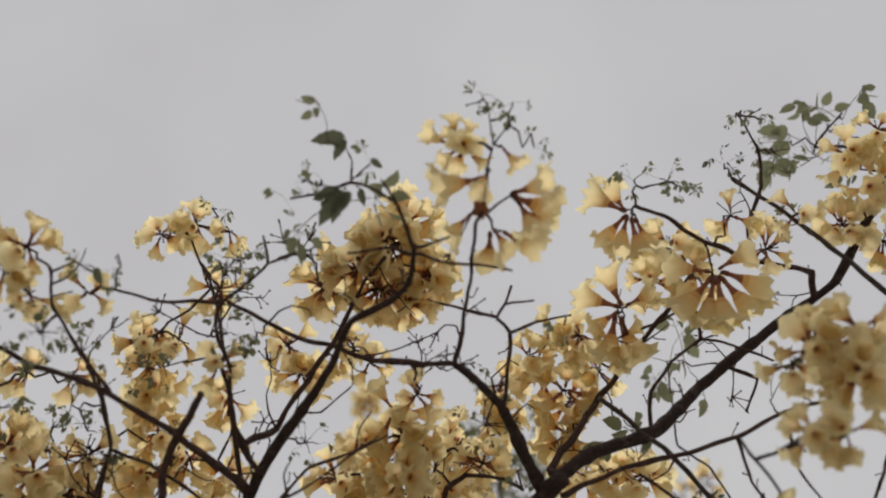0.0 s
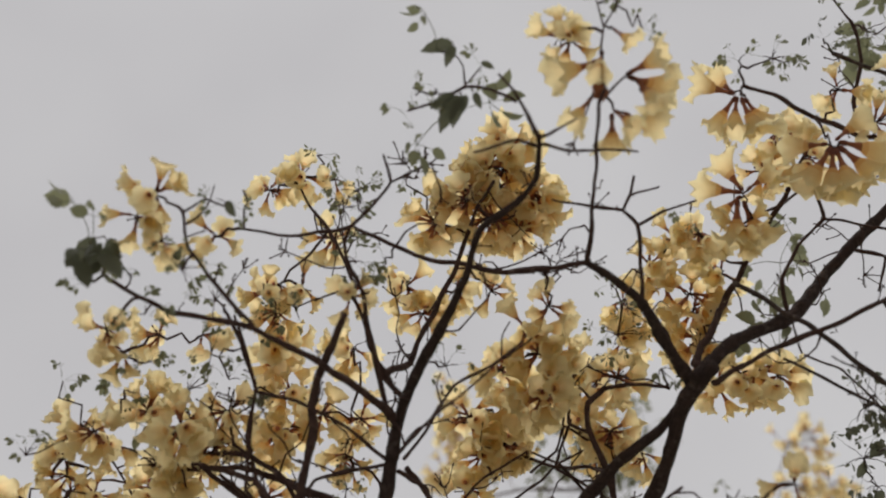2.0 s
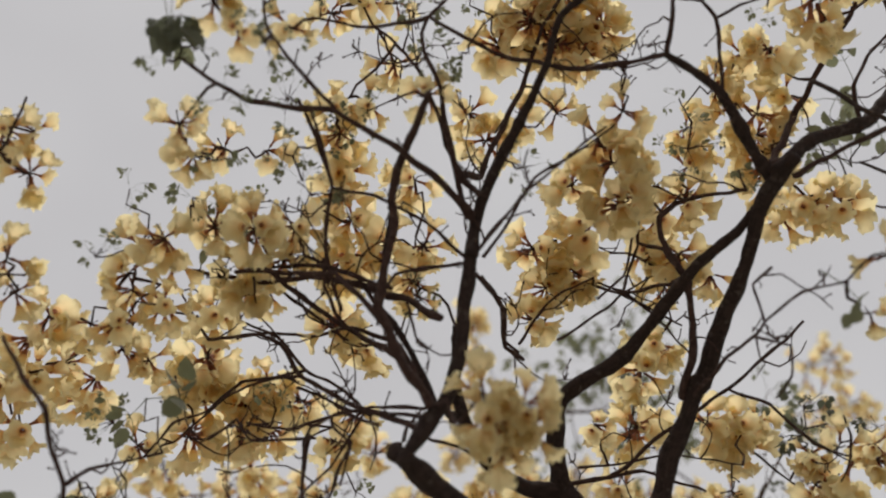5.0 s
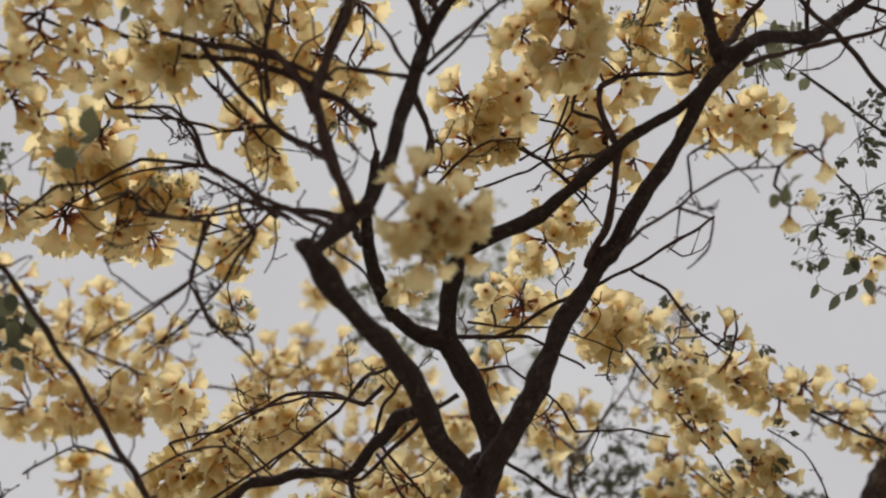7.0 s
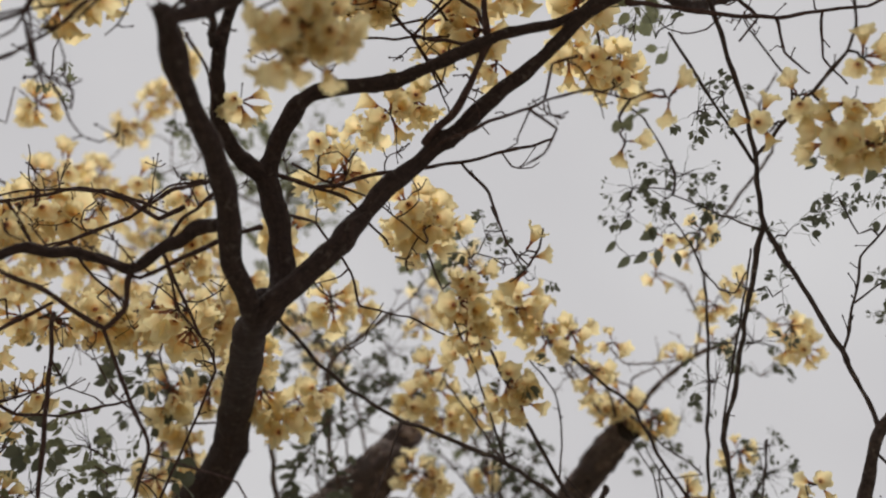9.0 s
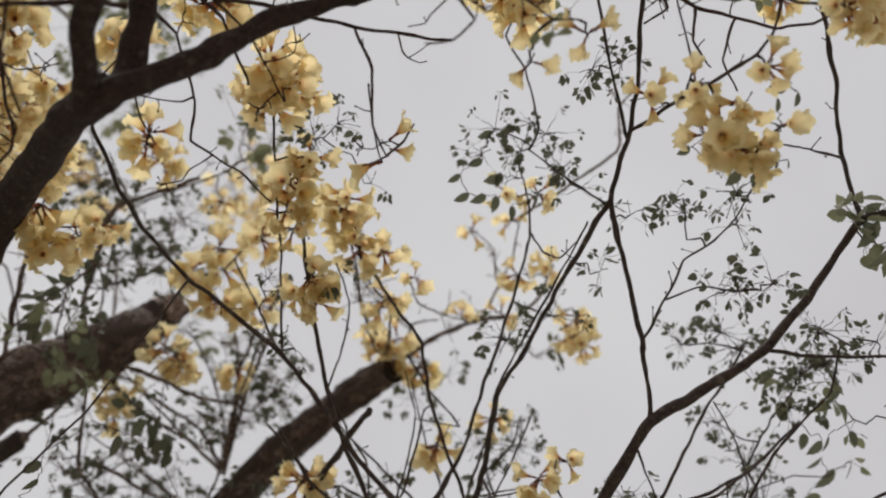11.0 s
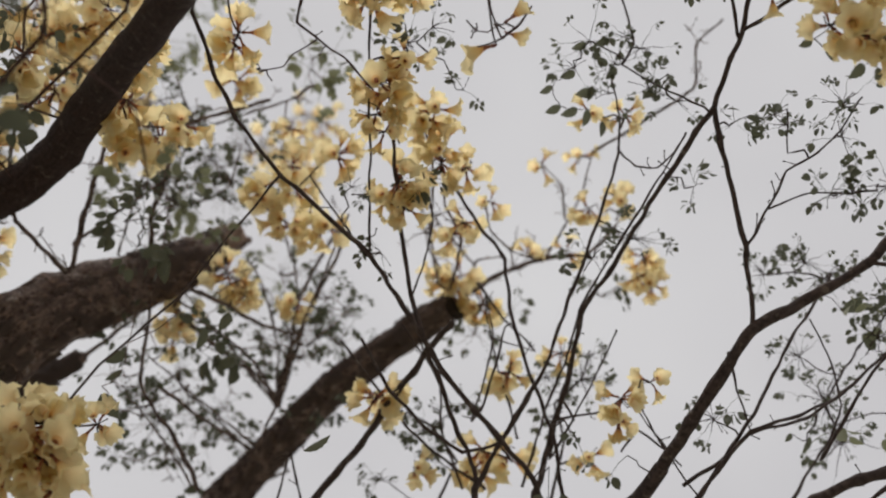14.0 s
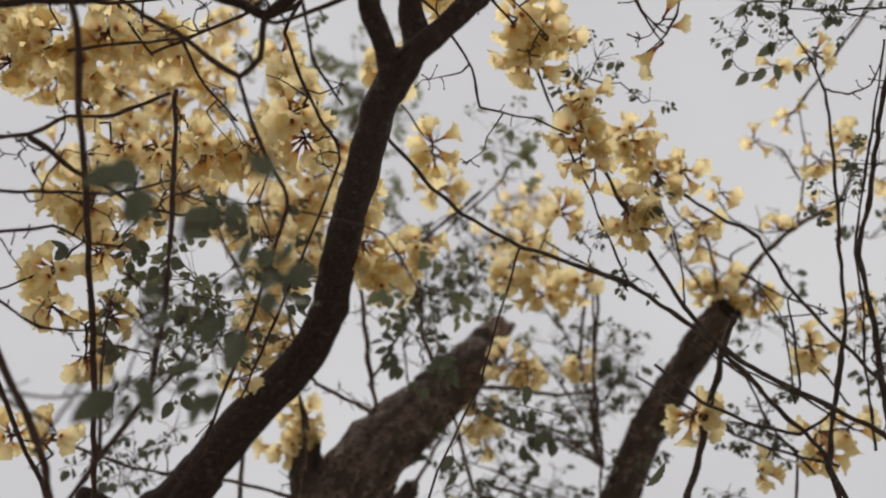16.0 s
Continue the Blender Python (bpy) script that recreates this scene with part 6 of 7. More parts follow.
cluster(P, -2.023, 2.078, 3.542, 0.097, 14)
cluster(P, -1.961, 1.910, 3.696, 0.088, 12)
cluster(P, -0.939, 3.230, 3.792, 0.097, 14)
cluster(P, -0.879, 3.296, 3.756, 0.071, 9)
cluster(P, -0.930, 3.185, 3.826, 0.088, 12)
cluster(P, -0.881, 3.127, 3.850, 0.080, 11)
cluster(P, -0.975, 3.368, 3.663, 0.071, 9)
cluster(P, -1.053, 3.445, 3.582, 0.080, 11)
cluster(P, -1.008, 3.491, 3.554, 0.071, 9)
cluster(P, -1.029, 3.557, 3.490, 0.071, 9)
cluster(P, 0.686, 3.078, 3.773, 0.058, 7)
cluster(P, -0.480, 3.239, 3.927, 0.077, 10)
cluster(P, -0.971, 3.739, 3.434, 0.091, 13)
cluster(P, -0.996, 3.794, 3.369, 0.073, 10)
cluster(P, 0.538, 3.104, 3.942, 0.030, 3)
cluster(P, 0.635, 3.025, 3.959, 0.041, 4)
cluster(P, -1.868, 2.445, 3.799, 0.094, 13)
cluster(P, -1.735, 2.583, 3.801, 0.094, 13)
cluster(P, -1.579, 2.684, 3.833, 0.103, 15)
cluster(P, -0.252, 3.343, 3.977, 0.049, 6)
cluster(P, 0.948, 3.176, 3.773, 0.060, 7)
cluster(P, 0.996, 3.225, 3.707, 0.060, 7)
cluster(P, 0.951, 3.223, 3.735, 0.057, 7)
cluster(P, -1.688, 2.251, 4.011, 0.085, 12)
cluster(P, -1.889, 2.285, 3.838, 0.094, 13)
cluster(P, 0.618, 3.360, 3.809, 0.042, 5)
cluster(P, 0.730, 3.296, 3.814, 0.034, 4)
cluster(P, -0.263, 3.770, 3.655, 0.080, 11)
cluster(P, -0.204, 3.781, 3.640, 0.069, 9)
cluster(P, 0.377, 3.556, 3.762, 0.061, 8)
cluster(P, -2.004, 2.435, 3.796, 0.106, 16)
cluster(P, 0.457, 3.548, 3.772, 0.081, 11)
cluster(P, -0.355, 3.938, 3.539, 0.082, 11)
cluster(P, -0.039, 3.792, 3.687, 0.062, 8)
cluster(P, 0.543, 3.579, 3.754, 0.082, 11)
cluster(P, -1.827, 2.545, 3.857, 0.097, 14)
cluster(P, -1.428, 2.942, 3.887, 0.097, 14)
cluster(P, -1.882, 2.841, 3.667, 0.097, 14)
cluster(P, -2.022, 2.269, 3.986, 0.108, 16)
cluster(P, -1.701, 2.565, 4.103, 0.147, 18)
cluster(P, -1.807, 2.584, 4.013, 0.126, 18)
cluster(P, -1.498, 2.584, 4.221, 0.082, 11)
cluster(P, -2.064, 2.718, 3.835, 0.102, 15)
cluster(P, -1.215, 2.915, 4.232, 0.083, 11)
cluster(P, -1.364, 3.212, 3.964, 0.103, 15)
cluster(P, -1.573, 3.121, 3.934, 0.095, 14)
cluster(P, -2.080, 2.222, 4.205, 0.152, 18)
cluster(P, -2.021, 2.374, 4.168, 0.152, 18)
cluster(P, -2.191, 2.297, 4.068, 0.131, 18)
cluster(P, -1.478, 2.860, 4.212, 0.131, 18)
cluster(P, -1.326, 2.968, 4.210, 0.131, 18)
cluster(P, -1.307, 3.241, 4.082, 0.123, 18)
cluster(P, -1.455, 3.144, 4.095, 0.116, 18)
cluster(P, -1.571, 2.943, 4.199, 0.106, 16)
cluster(P, -2.001, 2.540, 4.266, 0.132, 18)
cluster(P, -2.377, 2.312, 4.078, 0.132, 18)
cluster(P, -1.224, 3.437, 4.121, 0.121, 18)
cluster(P, -1.091, 3.424, 4.189, 0.110, 16)
cluster(P, -1.739, 3.151, 4.109, 0.110, 16)
cluster(P, -1.361, 3.045, 5.439, 0.108, 16)
cluster(P, -1.372, 3.199, 5.343, 0.125, 18)
cluster(P, -1.518, 3.305, 5.214, 0.125, 18)
cluster(P, -1.284, 3.784, 4.939, 0.136, 18)
cluster(P, -1.039, 3.963, 4.864, 0.125, 18)
cluster(P, -0.745, 4.202, 4.705, 0.136, 18)
cluster(P, -0.817, 4.074, 4.820, 0.125, 18)
cluster(P, -1.508, 3.691, 4.924, 0.136, 18)
cluster(P, -1.680, 3.390, 5.080, 0.119, 18)
cluster(P, -0.080, 4.167, 5.340, 0.183, 18)
cluster(P, -0.241, 4.311, 5.163, 0.183, 18)
cluster(P, -0.042, 4.390, 5.107, 0.183, 18)
sprig(M, "dark", -0.770, 2.142, 2.244, 0.025, 2)
sprig(M, "dark", -0.683, 2.200, 2.231, 0.030, 2)
sprig(M, "dark", -0.786, 2.372, 2.270, 0.036, 3)
sprig(M, "dark", -0.795, 2.355, 2.276, 0.032, 2)
sprig(M, "dark", -0.840, 2.470, 2.228, 0.030, 2)
sprig(M, "tiny", 0.393, 1.119, 3.565, 0.020, 3)
sprig(M, "tiny", 0.432, 1.156, 3.559, 0.016, 2)
sprig(M, "tiny", 0.398, 1.168, 3.545, 0.020, 3)
sprig(M, "big", 0.105, 1.066, 3.544, 0.029, 1)
sprig(M, "big", 0.068, 1.160, 3.489, 0.037, 2)
sprig(M, "tiny", 0.031, 1.092, 3.500, 0.021, 3)
sprig(M, "tiny", 0.002, 1.110, 3.477, 0.017, 2)
sprig(M, "tiny", 0.069, 1.115, 3.509, 0.019, 3)
sprig(M, "tiny", 0.153, 1.138, 3.536, 0.019, 3)
sprig(M, "tiny", 0.424, 1.257, 3.567, 0.021, 3)
sprig(M, "tiny", -0.322, 1.026, 3.359, 0.028, 5)
sprig(M, "tiny", -0.423, 1.048, 3.261, 0.042, 10)
sprig(M, "big", -1.208, 1.423, 2.820, 0.053, 3)
sprig(M, "big", -1.179, 1.431, 2.845, 0.038, 2)
sprig(M, "big", 0.142, 1.903, 3.099, 0.019, 1)
sprig(M, "tiny", -0.537, 1.337, 3.276, 0.021, 3)
sprig(M, "big", -0.562, 0.942, 3.315, 0.049, 3)
sprig(M, "tiny", -0.595, 0.979, 3.286, 0.023, 4)
sprig(M, "tiny", -0.546, 0.997, 3.314, 0.023, 4)
sprig(M, "tiny", -0.561, 1.087, 3.281, 0.032, 6)
sprig(M, "tiny", -0.569, 1.250, 3.342, 0.033, 6)
sprig(M, "tiny", -0.572, 1.310, 3.326, 0.033, 6)
sprig(M, "tiny", -0.246, 1.286, 3.429, 0.034, 7)
sprig(M, "tiny", -0.205, 1.327, 3.434, 0.028, 5)
sprig(M, "big", -1.027, 1.421, 3.114, 0.034, 2)
sprig(M, "big", -0.806, 1.240, 3.299, 0.027, 1)
sprig(M, "tiny", -0.536, 1.637, 3.276, 0.034, 7)
sprig(M, "tiny", -0.515, 1.185, 3.399, 0.045, 10)
sprig(M, "tiny", -0.191, 1.209, 3.537, 0.045, 10)
sprig(M, "tiny", -0.662, 1.178, 3.307, 0.034, 7)
sprig(M, "tiny", -0.228, 1.555, 3.369, 0.034, 7)
sprig(M, "tiny", 0.539, 1.478, 3.698, 0.028, 5)
sprig(M, "big", -1.201, 1.514, 3.004, 0.069, 5)
sprig(M, "tiny", -0.864, 1.131, 3.348, 0.029, 5)
sprig(M, "tiny", 0.317, 1.612, 3.512, 0.017, 2)
sprig(M, "dark", -1.232, 1.619, 2.989, 0.046, 4)
sprig(M, "dark", -1.289, 1.656, 2.917, 0.053, 5)
sprig(M, "dark", -1.280, 1.723, 2.884, 0.053, 5)
sprig(M, "dark", -1.292, 1.581, 2.955, 0.046, 4)
sprig(M, "tiny", 0.596, 1.520, 3.715, 0.035, 7)
sprig(M, "tiny", -0.259, 1.237, 3.577, 0.047, 11)
sprig(M, "tiny", -0.414, 1.301, 3.428, 0.035, 7)
sprig(M, "tiny", 0.609, 1.545, 3.725, 0.029, 5)
sprig(M, "big", -1.233, 1.570, 3.019, 0.047, 3)
sprig(M, "tiny", 0.111, 1.821, 3.388, 0.035, 7)
sprig(M, "tiny", -0.916, 1.646, 3.216, 0.035, 7)
sprig(M, "tiny", -1.151, 1.442, 3.144, 0.047, 11)
sprig(M, "tiny", -0.775, 1.215, 3.340, 0.031, 6)
sprig(M, "tiny", -0.941, 1.167, 3.215, 0.035, 7)
sprig(M, "tiny", -0.490, 1.324, 3.481, 0.035, 7)
sprig(M, "dark", -1.068, 2.834, 2.705, 0.059, 6)
sprig(R, "mid", 0.786, 2.298, 2.977, 0.047, 6)
sprig(R, "mid", 0.752, 2.327, 2.984, 0.030, 3)
sprig(R, "mid", 0.835, 2.246, 2.970, 0.042, 5)
sprig(M, "tiny", 0.772, 1.526, 3.859, 0.025, 4)
sprig(R, "tiny", 0.706, 1.594, 3.818, 0.025, 4)
sprig(M, "tiny", 0.811, 1.548, 3.846, 0.022, 4)
sprig(M, "tiny", 0.085, 1.720, 3.594, 0.025, 4)
sprig(M, "tiny", -0.161, 1.310, 3.727, 0.025, 4)
sprig(M, "tiny", 0.048, 1.794, 3.516, 0.050, 12)
sprig(M, "tiny", -0.750, 1.337, 3.440, 0.037, 8)
sprig(M, "tiny", -0.283, 1.168, 3.737, 0.022, 4)
sprig(M, "dark", -1.156, 2.693, 2.914, 0.062, 6)
sprig(R, "mid", 0.433, 2.078, 3.335, 0.038, 5)
sprig(R, "mid", 0.398, 2.143, 3.381, 0.039, 5)
sprig(M, "tiny", 0.783, 1.790, 3.809, 0.031, 6)
sprig(M, "big", 0.306, 2.014, 3.488, 0.047, 3)
sprig(M, "tiny", -0.964, 1.966, 3.261, 0.039, 8)
sprig(M, "dark", -0.916, 2.892, 2.980, 0.060, 6)
sprig(R, "mid", 0.611, 2.375, 3.237, 0.032, 3)
sprig(M, "big", 0.621, 1.898, 3.437, 0.040, 2)
sprig(M, "tiny", 0.808, 1.714, 3.979, 0.041, 9)
sprig(M, "mid", -1.168, 2.916, 2.955, 0.081, 14)
sprig(M, "mid", -1.025, 2.987, 2.950, 0.081, 14)
sprig(R, "mid", 0.827, 2.247, 3.278, 0.047, 6)
sprig(R, "mid", 0.852, 2.303, 3.235, 0.038, 5)
sprig(R, "mid", 0.723, 2.354, 3.313, 0.042, 5)
sprig(R, "mid", 0.753, 2.358, 3.294, 0.028, 3)
sprig(R, "mid", 0.007, 3.000, 3.122, 0.030, 3)
sprig(R, "mid", 0.545, 2.462, 3.407, 0.042, 5)
sprig(R, "mid", 0.654, 2.589, 3.278, 0.028, 3)
sprig(R, "mid", -0.102, 2.639, 3.481, 0.054, 8)
sprig(R, "mid", -0.061, 2.587, 3.507, 0.037, 4)
sprig(R, "mid", 0.053, 2.892, 3.276, 0.040, 5)
sprig(R, "mid", 0.066, 2.673, 3.434, 0.023, 2)
sprig(M, "mid", -1.071, 2.939, 3.105, 0.085, 15)
sprig(M, "dark", -0.934, 2.826, 3.273, 0.057, 5)
sprig(R, "big", 1.123, 2.133, 3.235, 0.057, 4)
sprig(R, "big", 1.147, 2.195, 3.187, 0.051, 3)
sprig(R, "mid", 0.864, 2.933, 2.878, 0.051, 7)
sprig(R, "mid", 1.235, 2.364, 3.062, 0.035, 4)
sprig(R, "mid", 0.323, 2.479, 3.564, 0.064, 4)
sprig(R, "mid", 0.316, 2.546, 3.530, 0.052, 3)
sprig(R, "mid", 0.405, 2.498, 3.539, 0.058, 4)
sprig(R, "mid", 0.453, 2.445, 3.573, 0.059, 5)
sprig(R, "mid", 0.512, 2.510, 3.516, 0.044, 6)
sprig(R, "mid", 1.169, 2.455, 3.142, 0.059, 9)
sprig(R, "mid", 0.537, 2.884, 3.253, 0.059, 9)
sprig(R, "mid", -0.096, 3.005, 3.338, 0.035, 4)
sprig(R, "mid", 0.416, 2.440, 3.588, 0.053, 3)
sprig(R, "mid", 0.428, 2.568, 3.517, 0.050, 2)
sprig(M, "big", 0.431, 2.101, 3.853, 0.074, 5)
sprig(M, "mid", -1.032, 3.075, 3.142, 0.074, 12)
sprig(R, "big", 1.154, 2.943, 2.912, 0.028, 1)
sprig(R, "mid", 0.657, 2.849, 3.359, 0.061, 9)
sprig(R, "mid", 1.411, 2.520, 3.014, 0.031, 3)
sprig(M, "big", 0.862, 1.863, 4.239, 0.046, 3)
sprig(P, "mid", -1.166, 2.852, 3.384, 0.077, 13)
sprig(P, "dark", -1.044, 3.064, 3.328, 0.086, 10)
sprig(R, "big", 1.248, 2.662, 3.155, 0.056, 4)
sprig(R, "big", 1.373, 2.617, 3.066, 0.053, 3)
sprig(R, "mid", 1.259, 2.635, 3.195, 0.079, 14)
sprig(R, "mid", 1.301, 2.581, 3.194, 0.063, 10)
sprig(R, "mid", 1.265, 2.708, 3.135, 0.063, 10)
sprig(M, "big", 0.903, 1.962, 4.292, 0.080, 6)
sprig(M, "big", 0.998, 1.910, 4.318, 0.064, 4)
sprig(R, "big", 0.360, 2.249, 4.043, 0.048, 3)
sprig(R, "mid", 1.152, 2.711, 3.306, 0.064, 10)
sprig(R, "mid", 1.041, 2.806, 3.364, 0.049, 7)
sprig(R, "mid", 1.119, 2.724, 3.366, 0.065, 10)
sprig(R, "mid", 1.206, 2.919, 3.219, 0.050, 7)
sprig(P, "dark", -0.556, 3.405, 3.374, 0.073, 8)
sprig(P, "dark", -0.553, 3.447, 3.329, 0.066, 7)
sprig(P, "mid", -0.968, 3.100, 3.523, 0.083, 15)
sprig(R, "big", 1.516, 2.883, 3.113, 0.038, 2)
sprig(R, "mid", 1.348, 3.004, 3.176, 0.085, 15)
sprig(R, "mid", 1.405, 3.041, 3.083, 0.085, 15)
sprig(R, "mid", 0.315, 3.609, 3.197, 0.051, 7)
sprig(R, "mid", 0.385, 3.611, 3.166, 0.051, 7)
sprig(R, "mid", 0.450, 3.550, 3.216, 0.051, 7)
sprig(P, "dark", -0.255, 3.636, 3.305, 0.051, 5)
sprig(P, "dark", -0.298, 3.685, 3.256, 0.044, 4)
sprig(P, "mid", -1.282, 3.558, 3.222, 0.068, 11)
sprig(R, "mid", 0.787, 3.369, 3.326, 0.070, 11)
sprig(R, "mid", 0.747, 3.466, 3.244, 0.052, 7)
sprig(R, "mid", 0.709, 3.446, 3.367, 0.053, 8)
sprig(R, "mid", 0.811, 3.345, 3.414, 0.035, 4)
sprig(R, "mid", 0.325, 3.805, 3.099, 0.046, 6)
sprig(R, "mid", 0.461, 3.717, 3.164, 0.053, 8)
sprig(P, "mid", -0.175, 3.370, 3.692, 0.053, 8)
sprig(P, "mid", -1.401, 3.640, 3.178, 0.106, 21)
sprig(P, "mid", -1.429, 3.674, 3.125, 0.088, 16)
sprig(P, "mid", -0.887, 3.893, 3.124, 0.071, 12)
sprig(P, "dark", -0.500, 3.559, 3.659, 0.073, 8)
sprig(P, "mid", -0.508, 3.937, 3.277, 0.073, 12)
sprig(P, "mid", -0.460, 3.883, 3.444, 0.094, 18)
sprig(P, "mid", 0.863, 3.330, 3.694, 0.057, 8)
sprig(P, "mid", -0.962, 2.756, 4.171, 0.094, 18)
sprig(P, "mid", -0.647, 3.479, 3.844, 0.094, 18)
sprig(P, "mid", 0.550, 3.620, 3.639, 0.077, 13)
sprig(P, "mid", 0.631, 3.535, 3.690, 0.057, 8)
sprig(P, "big", -0.263, 3.205, 4.199, 0.097, 6)
sprig(P, "big", -0.205, 3.163, 4.225, 0.078, 4)
sprig(P, "big", -0.200, 3.246, 4.169, 0.078, 4)
sprig(P, "mid", -0.452, 3.551, 3.934, 0.117, 25)
sprig(P, "mid", -0.370, 3.477, 4.000, 0.066, 10)
sprig(P, "mid", -0.375, 3.631, 3.865, 0.078, 13)
sprig(P, "mid", -0.340, 3.497, 3.983, 0.070, 11)
sprig(P, "mid", 0.115, 4.021, 3.386, 0.047, 6)
sprig(P, "mid", 0.171, 3.954, 3.460, 0.058, 9)
sprig(P, "mid", -0.368, 3.617, 3.946, 0.099, 19)
sprig(P, "mid", -0.714, 3.527, 4.060, 0.100, 20)
sprig(P, "mid", -0.643, 3.520, 4.075, 0.100, 20)
sprig(P, "mid", -0.313, 4.104, 3.491, 0.100, 20)
sprig(P, "mid", -0.419, 4.161, 3.411, 0.092, 17)
sprig(P, "mid", -0.319, 4.196, 3.362, 0.120, 26)
sprig(P, "mid", -0.106, 3.819, 3.812, 0.080, 14)
sprig(P, "mid", 0.071, 3.829, 3.778, 0.080, 14)
sprig(P, "mid", -0.348, 4.274, 3.243, 0.080, 14)
sprig(P, "mid", -0.237, 4.252, 3.275, 0.068, 11)
sprig(P, "mid", 0.155, 3.823, 3.769, 0.048, 6)
sprig(P, "mid", -0.186, 4.249, 3.457, 0.103, 20)
sprig(P, "mid", -0.129, 4.211, 3.505, 0.083, 15)
sprig(P, "mid", 0.004, 4.016, 3.734, 0.124, 27)
sprig(P, "mid", 0.078, 3.962, 3.783, 0.124, 27)
sprig(P, "mid", 0.070, 4.049, 3.684, 0.103, 20)
sprig(P, "mid", -0.052, 4.061, 3.688, 0.083, 15)
sprig(P, "mid", 0.180, 3.981, 3.740, 0.095, 18)
sprig(P, "mid", -0.090, 4.268, 3.419, 0.070, 11)
sprig(P, "big", -0.838, 3.468, 5.201, 0.159, 17)
sprig(P, "big", -0.990, 3.593, 5.066, 0.186, 21)
sprig(P, "big", -1.166, 3.295, 5.108, 0.106, 9)
sprig(P, "big", -1.405, 3.605, 4.985, 0.133, 13)
sprig(P, "big", -0.237, 4.443, 4.381, 0.159, 17)
sprig(P, "big", -0.776, 3.418, 5.375, 0.136, 13)
sprig(P, "big", -0.922, 3.483, 5.295, 0.136, 13)
sprig(P, "big", -0.874, 3.633, 5.196, 0.163, 17)
sprig(P, "big", -0.630, 3.646, 5.239, 0.108, 9)
sprig(P, "big", -0.876, 3.880, 4.989, 0.163, 17)
sprig(P, "big", -0.716, 3.551, 5.293, 0.108, 9)
trumpet(M, 0.365, 1.285, 3.492, 0.452, 1.285, 3.467)
trumpet(M, 0.374, 1.296, 3.476, 0.384, 1.347, 3.414)
trumpet(M, 0.362, 1.292, 3.499, 0.411, 1.377, 3.510)
trumpet(M, 0.315, 1.312, 3.450, 0.342, 1.354, 3.398)
trumpet(M, 0.326, 1.329, 3.456, 0.347, 1.406, 3.476)
trumpet(M, 0.309, 1.314, 3.447, 0.269, 1.389, 3.437)
trumpet(M, 0.370, 1.319, 3.486, 0.378, 1.398, 3.514)
trumpet(M, 0.296, 1.271, 3.455, 0.238, 1.270, 3.411)
trumpet(M, 0.337, 1.237, 3.497, 0.257, 1.201, 3.454)
trumpet(M, 0.385, 1.211, 3.523, 0.402, 1.249, 3.485)
trumpet(M, 0.351, 1.230, 3.504, 0.321, 1.228, 3.450)
wilted(M, 0.312, 1.272, 3.459, 0.017)
trumpet(M, 0.501, 1.525, 3.676, 0.434, 1.475, 3.718)
trumpet(M, 0.501, 1.525, 3.676, 0.478, 1.495, 3.737)
trumpet(M, 0.501, 1.530, 3.673, 0.415, 1.553, 3.654)
trumpet(M, 0.502, 1.532, 3.672, 0.450, 1.566, 3.617)
trumpet(M, 0.508, 1.532, 3.661, 0.484, 1.595, 3.590)
trumpet(M, 0.513, 1.540, 3.668, 0.513, 1.602, 3.615)
trumpet(M, 0.605, 1.716, 3.632, 0.506, 1.748, 3.568)
trumpet(M, 0.606, 1.720, 3.628, 0.544, 1.773, 3.553)
trumpet(M, 0.611, 1.722, 3.628, 0.590, 1.789, 3.545)
trumpet(M, 0.617, 1.722, 3.628, 0.652, 1.806, 3.564)
trumpet(M, 0.602, 1.715, 3.644, 0.528, 1.694, 3.688)
trumpet(M, 0.621, 1.722, 3.641, 0.707, 1.792, 3.630)
trumpet(M, 0.618, 1.717, 3.645, 0.683, 1.722, 3.683)
trumpet(M, 0.413, 1.685, 3.598, 0.337, 1.641, 3.637)
trumpet(M, 0.409, 1.689, 3.595, 0.334, 1.694, 3.572)
trumpet(M, 0.400, 1.691, 3.591, 0.346, 1.749, 3.518)
trumpet(M, 0.418, 1.685, 3.600, 0.395, 1.631, 3.671)
trumpet(M, 0.425, 1.687, 3.599, 0.489, 1.695, 3.632)
trumpet(M, 0.409, 1.698, 3.587, 0.382, 1.792, 3.558)
trumpet(R, 0.004, 2.368, 3.099, -0.061, 2.398, 3.080)
trumpet(R, 0.001, 2.328, 3.122, 0.036, 2.280, 3.141)
trumpet(R, 0.008, 2.341, 3.113, 0.055, 2.345, 3.125)
hanging_leaf(M, "dark", -0.543, 1.025, 3.309, -0.532, 0.955, 3.308)
hanging_leaf(M, "dark", -0.541, 1.014, 3.313, -0.544, 0.926, 3.282)
hanging_leaf(M, "dark", -1.172, 1.417, 3.001, -1.183, 1.476, 2.966)
hanging_leaf(M, "dark", -1.120, 1.498, 3.011, -1.171, 1.518, 2.957)
hanging_leaf(M, "dark", -1.124, 1.457, 3.025, -1.140, 1.524, 2.981)
hanging_leaf(M, "dark", -1.091, 1.564, 3.003, -1.141, 1.579, 2.953)
hanging_leaf(M, "dark", -1.188, 1.467, 2.966, -1.199, 1.529, 2.926)
hanging_leaf(M, "dark", -1.088, 1.475, 3.047, -1.144, 1.500, 2.990)
hanging_leaf(M, "dark", -1.272, 1.405, 2.912, -1.281, 1.462, 2.877)
hanging_leaf(M, "dark", -1.203, 1.449, 2.960, -1.250, 1.468, 2.906)
hanging_leaf(M, "dark", -1.277, 1.374, 2.920, -1.291, 1.438, 2.878)
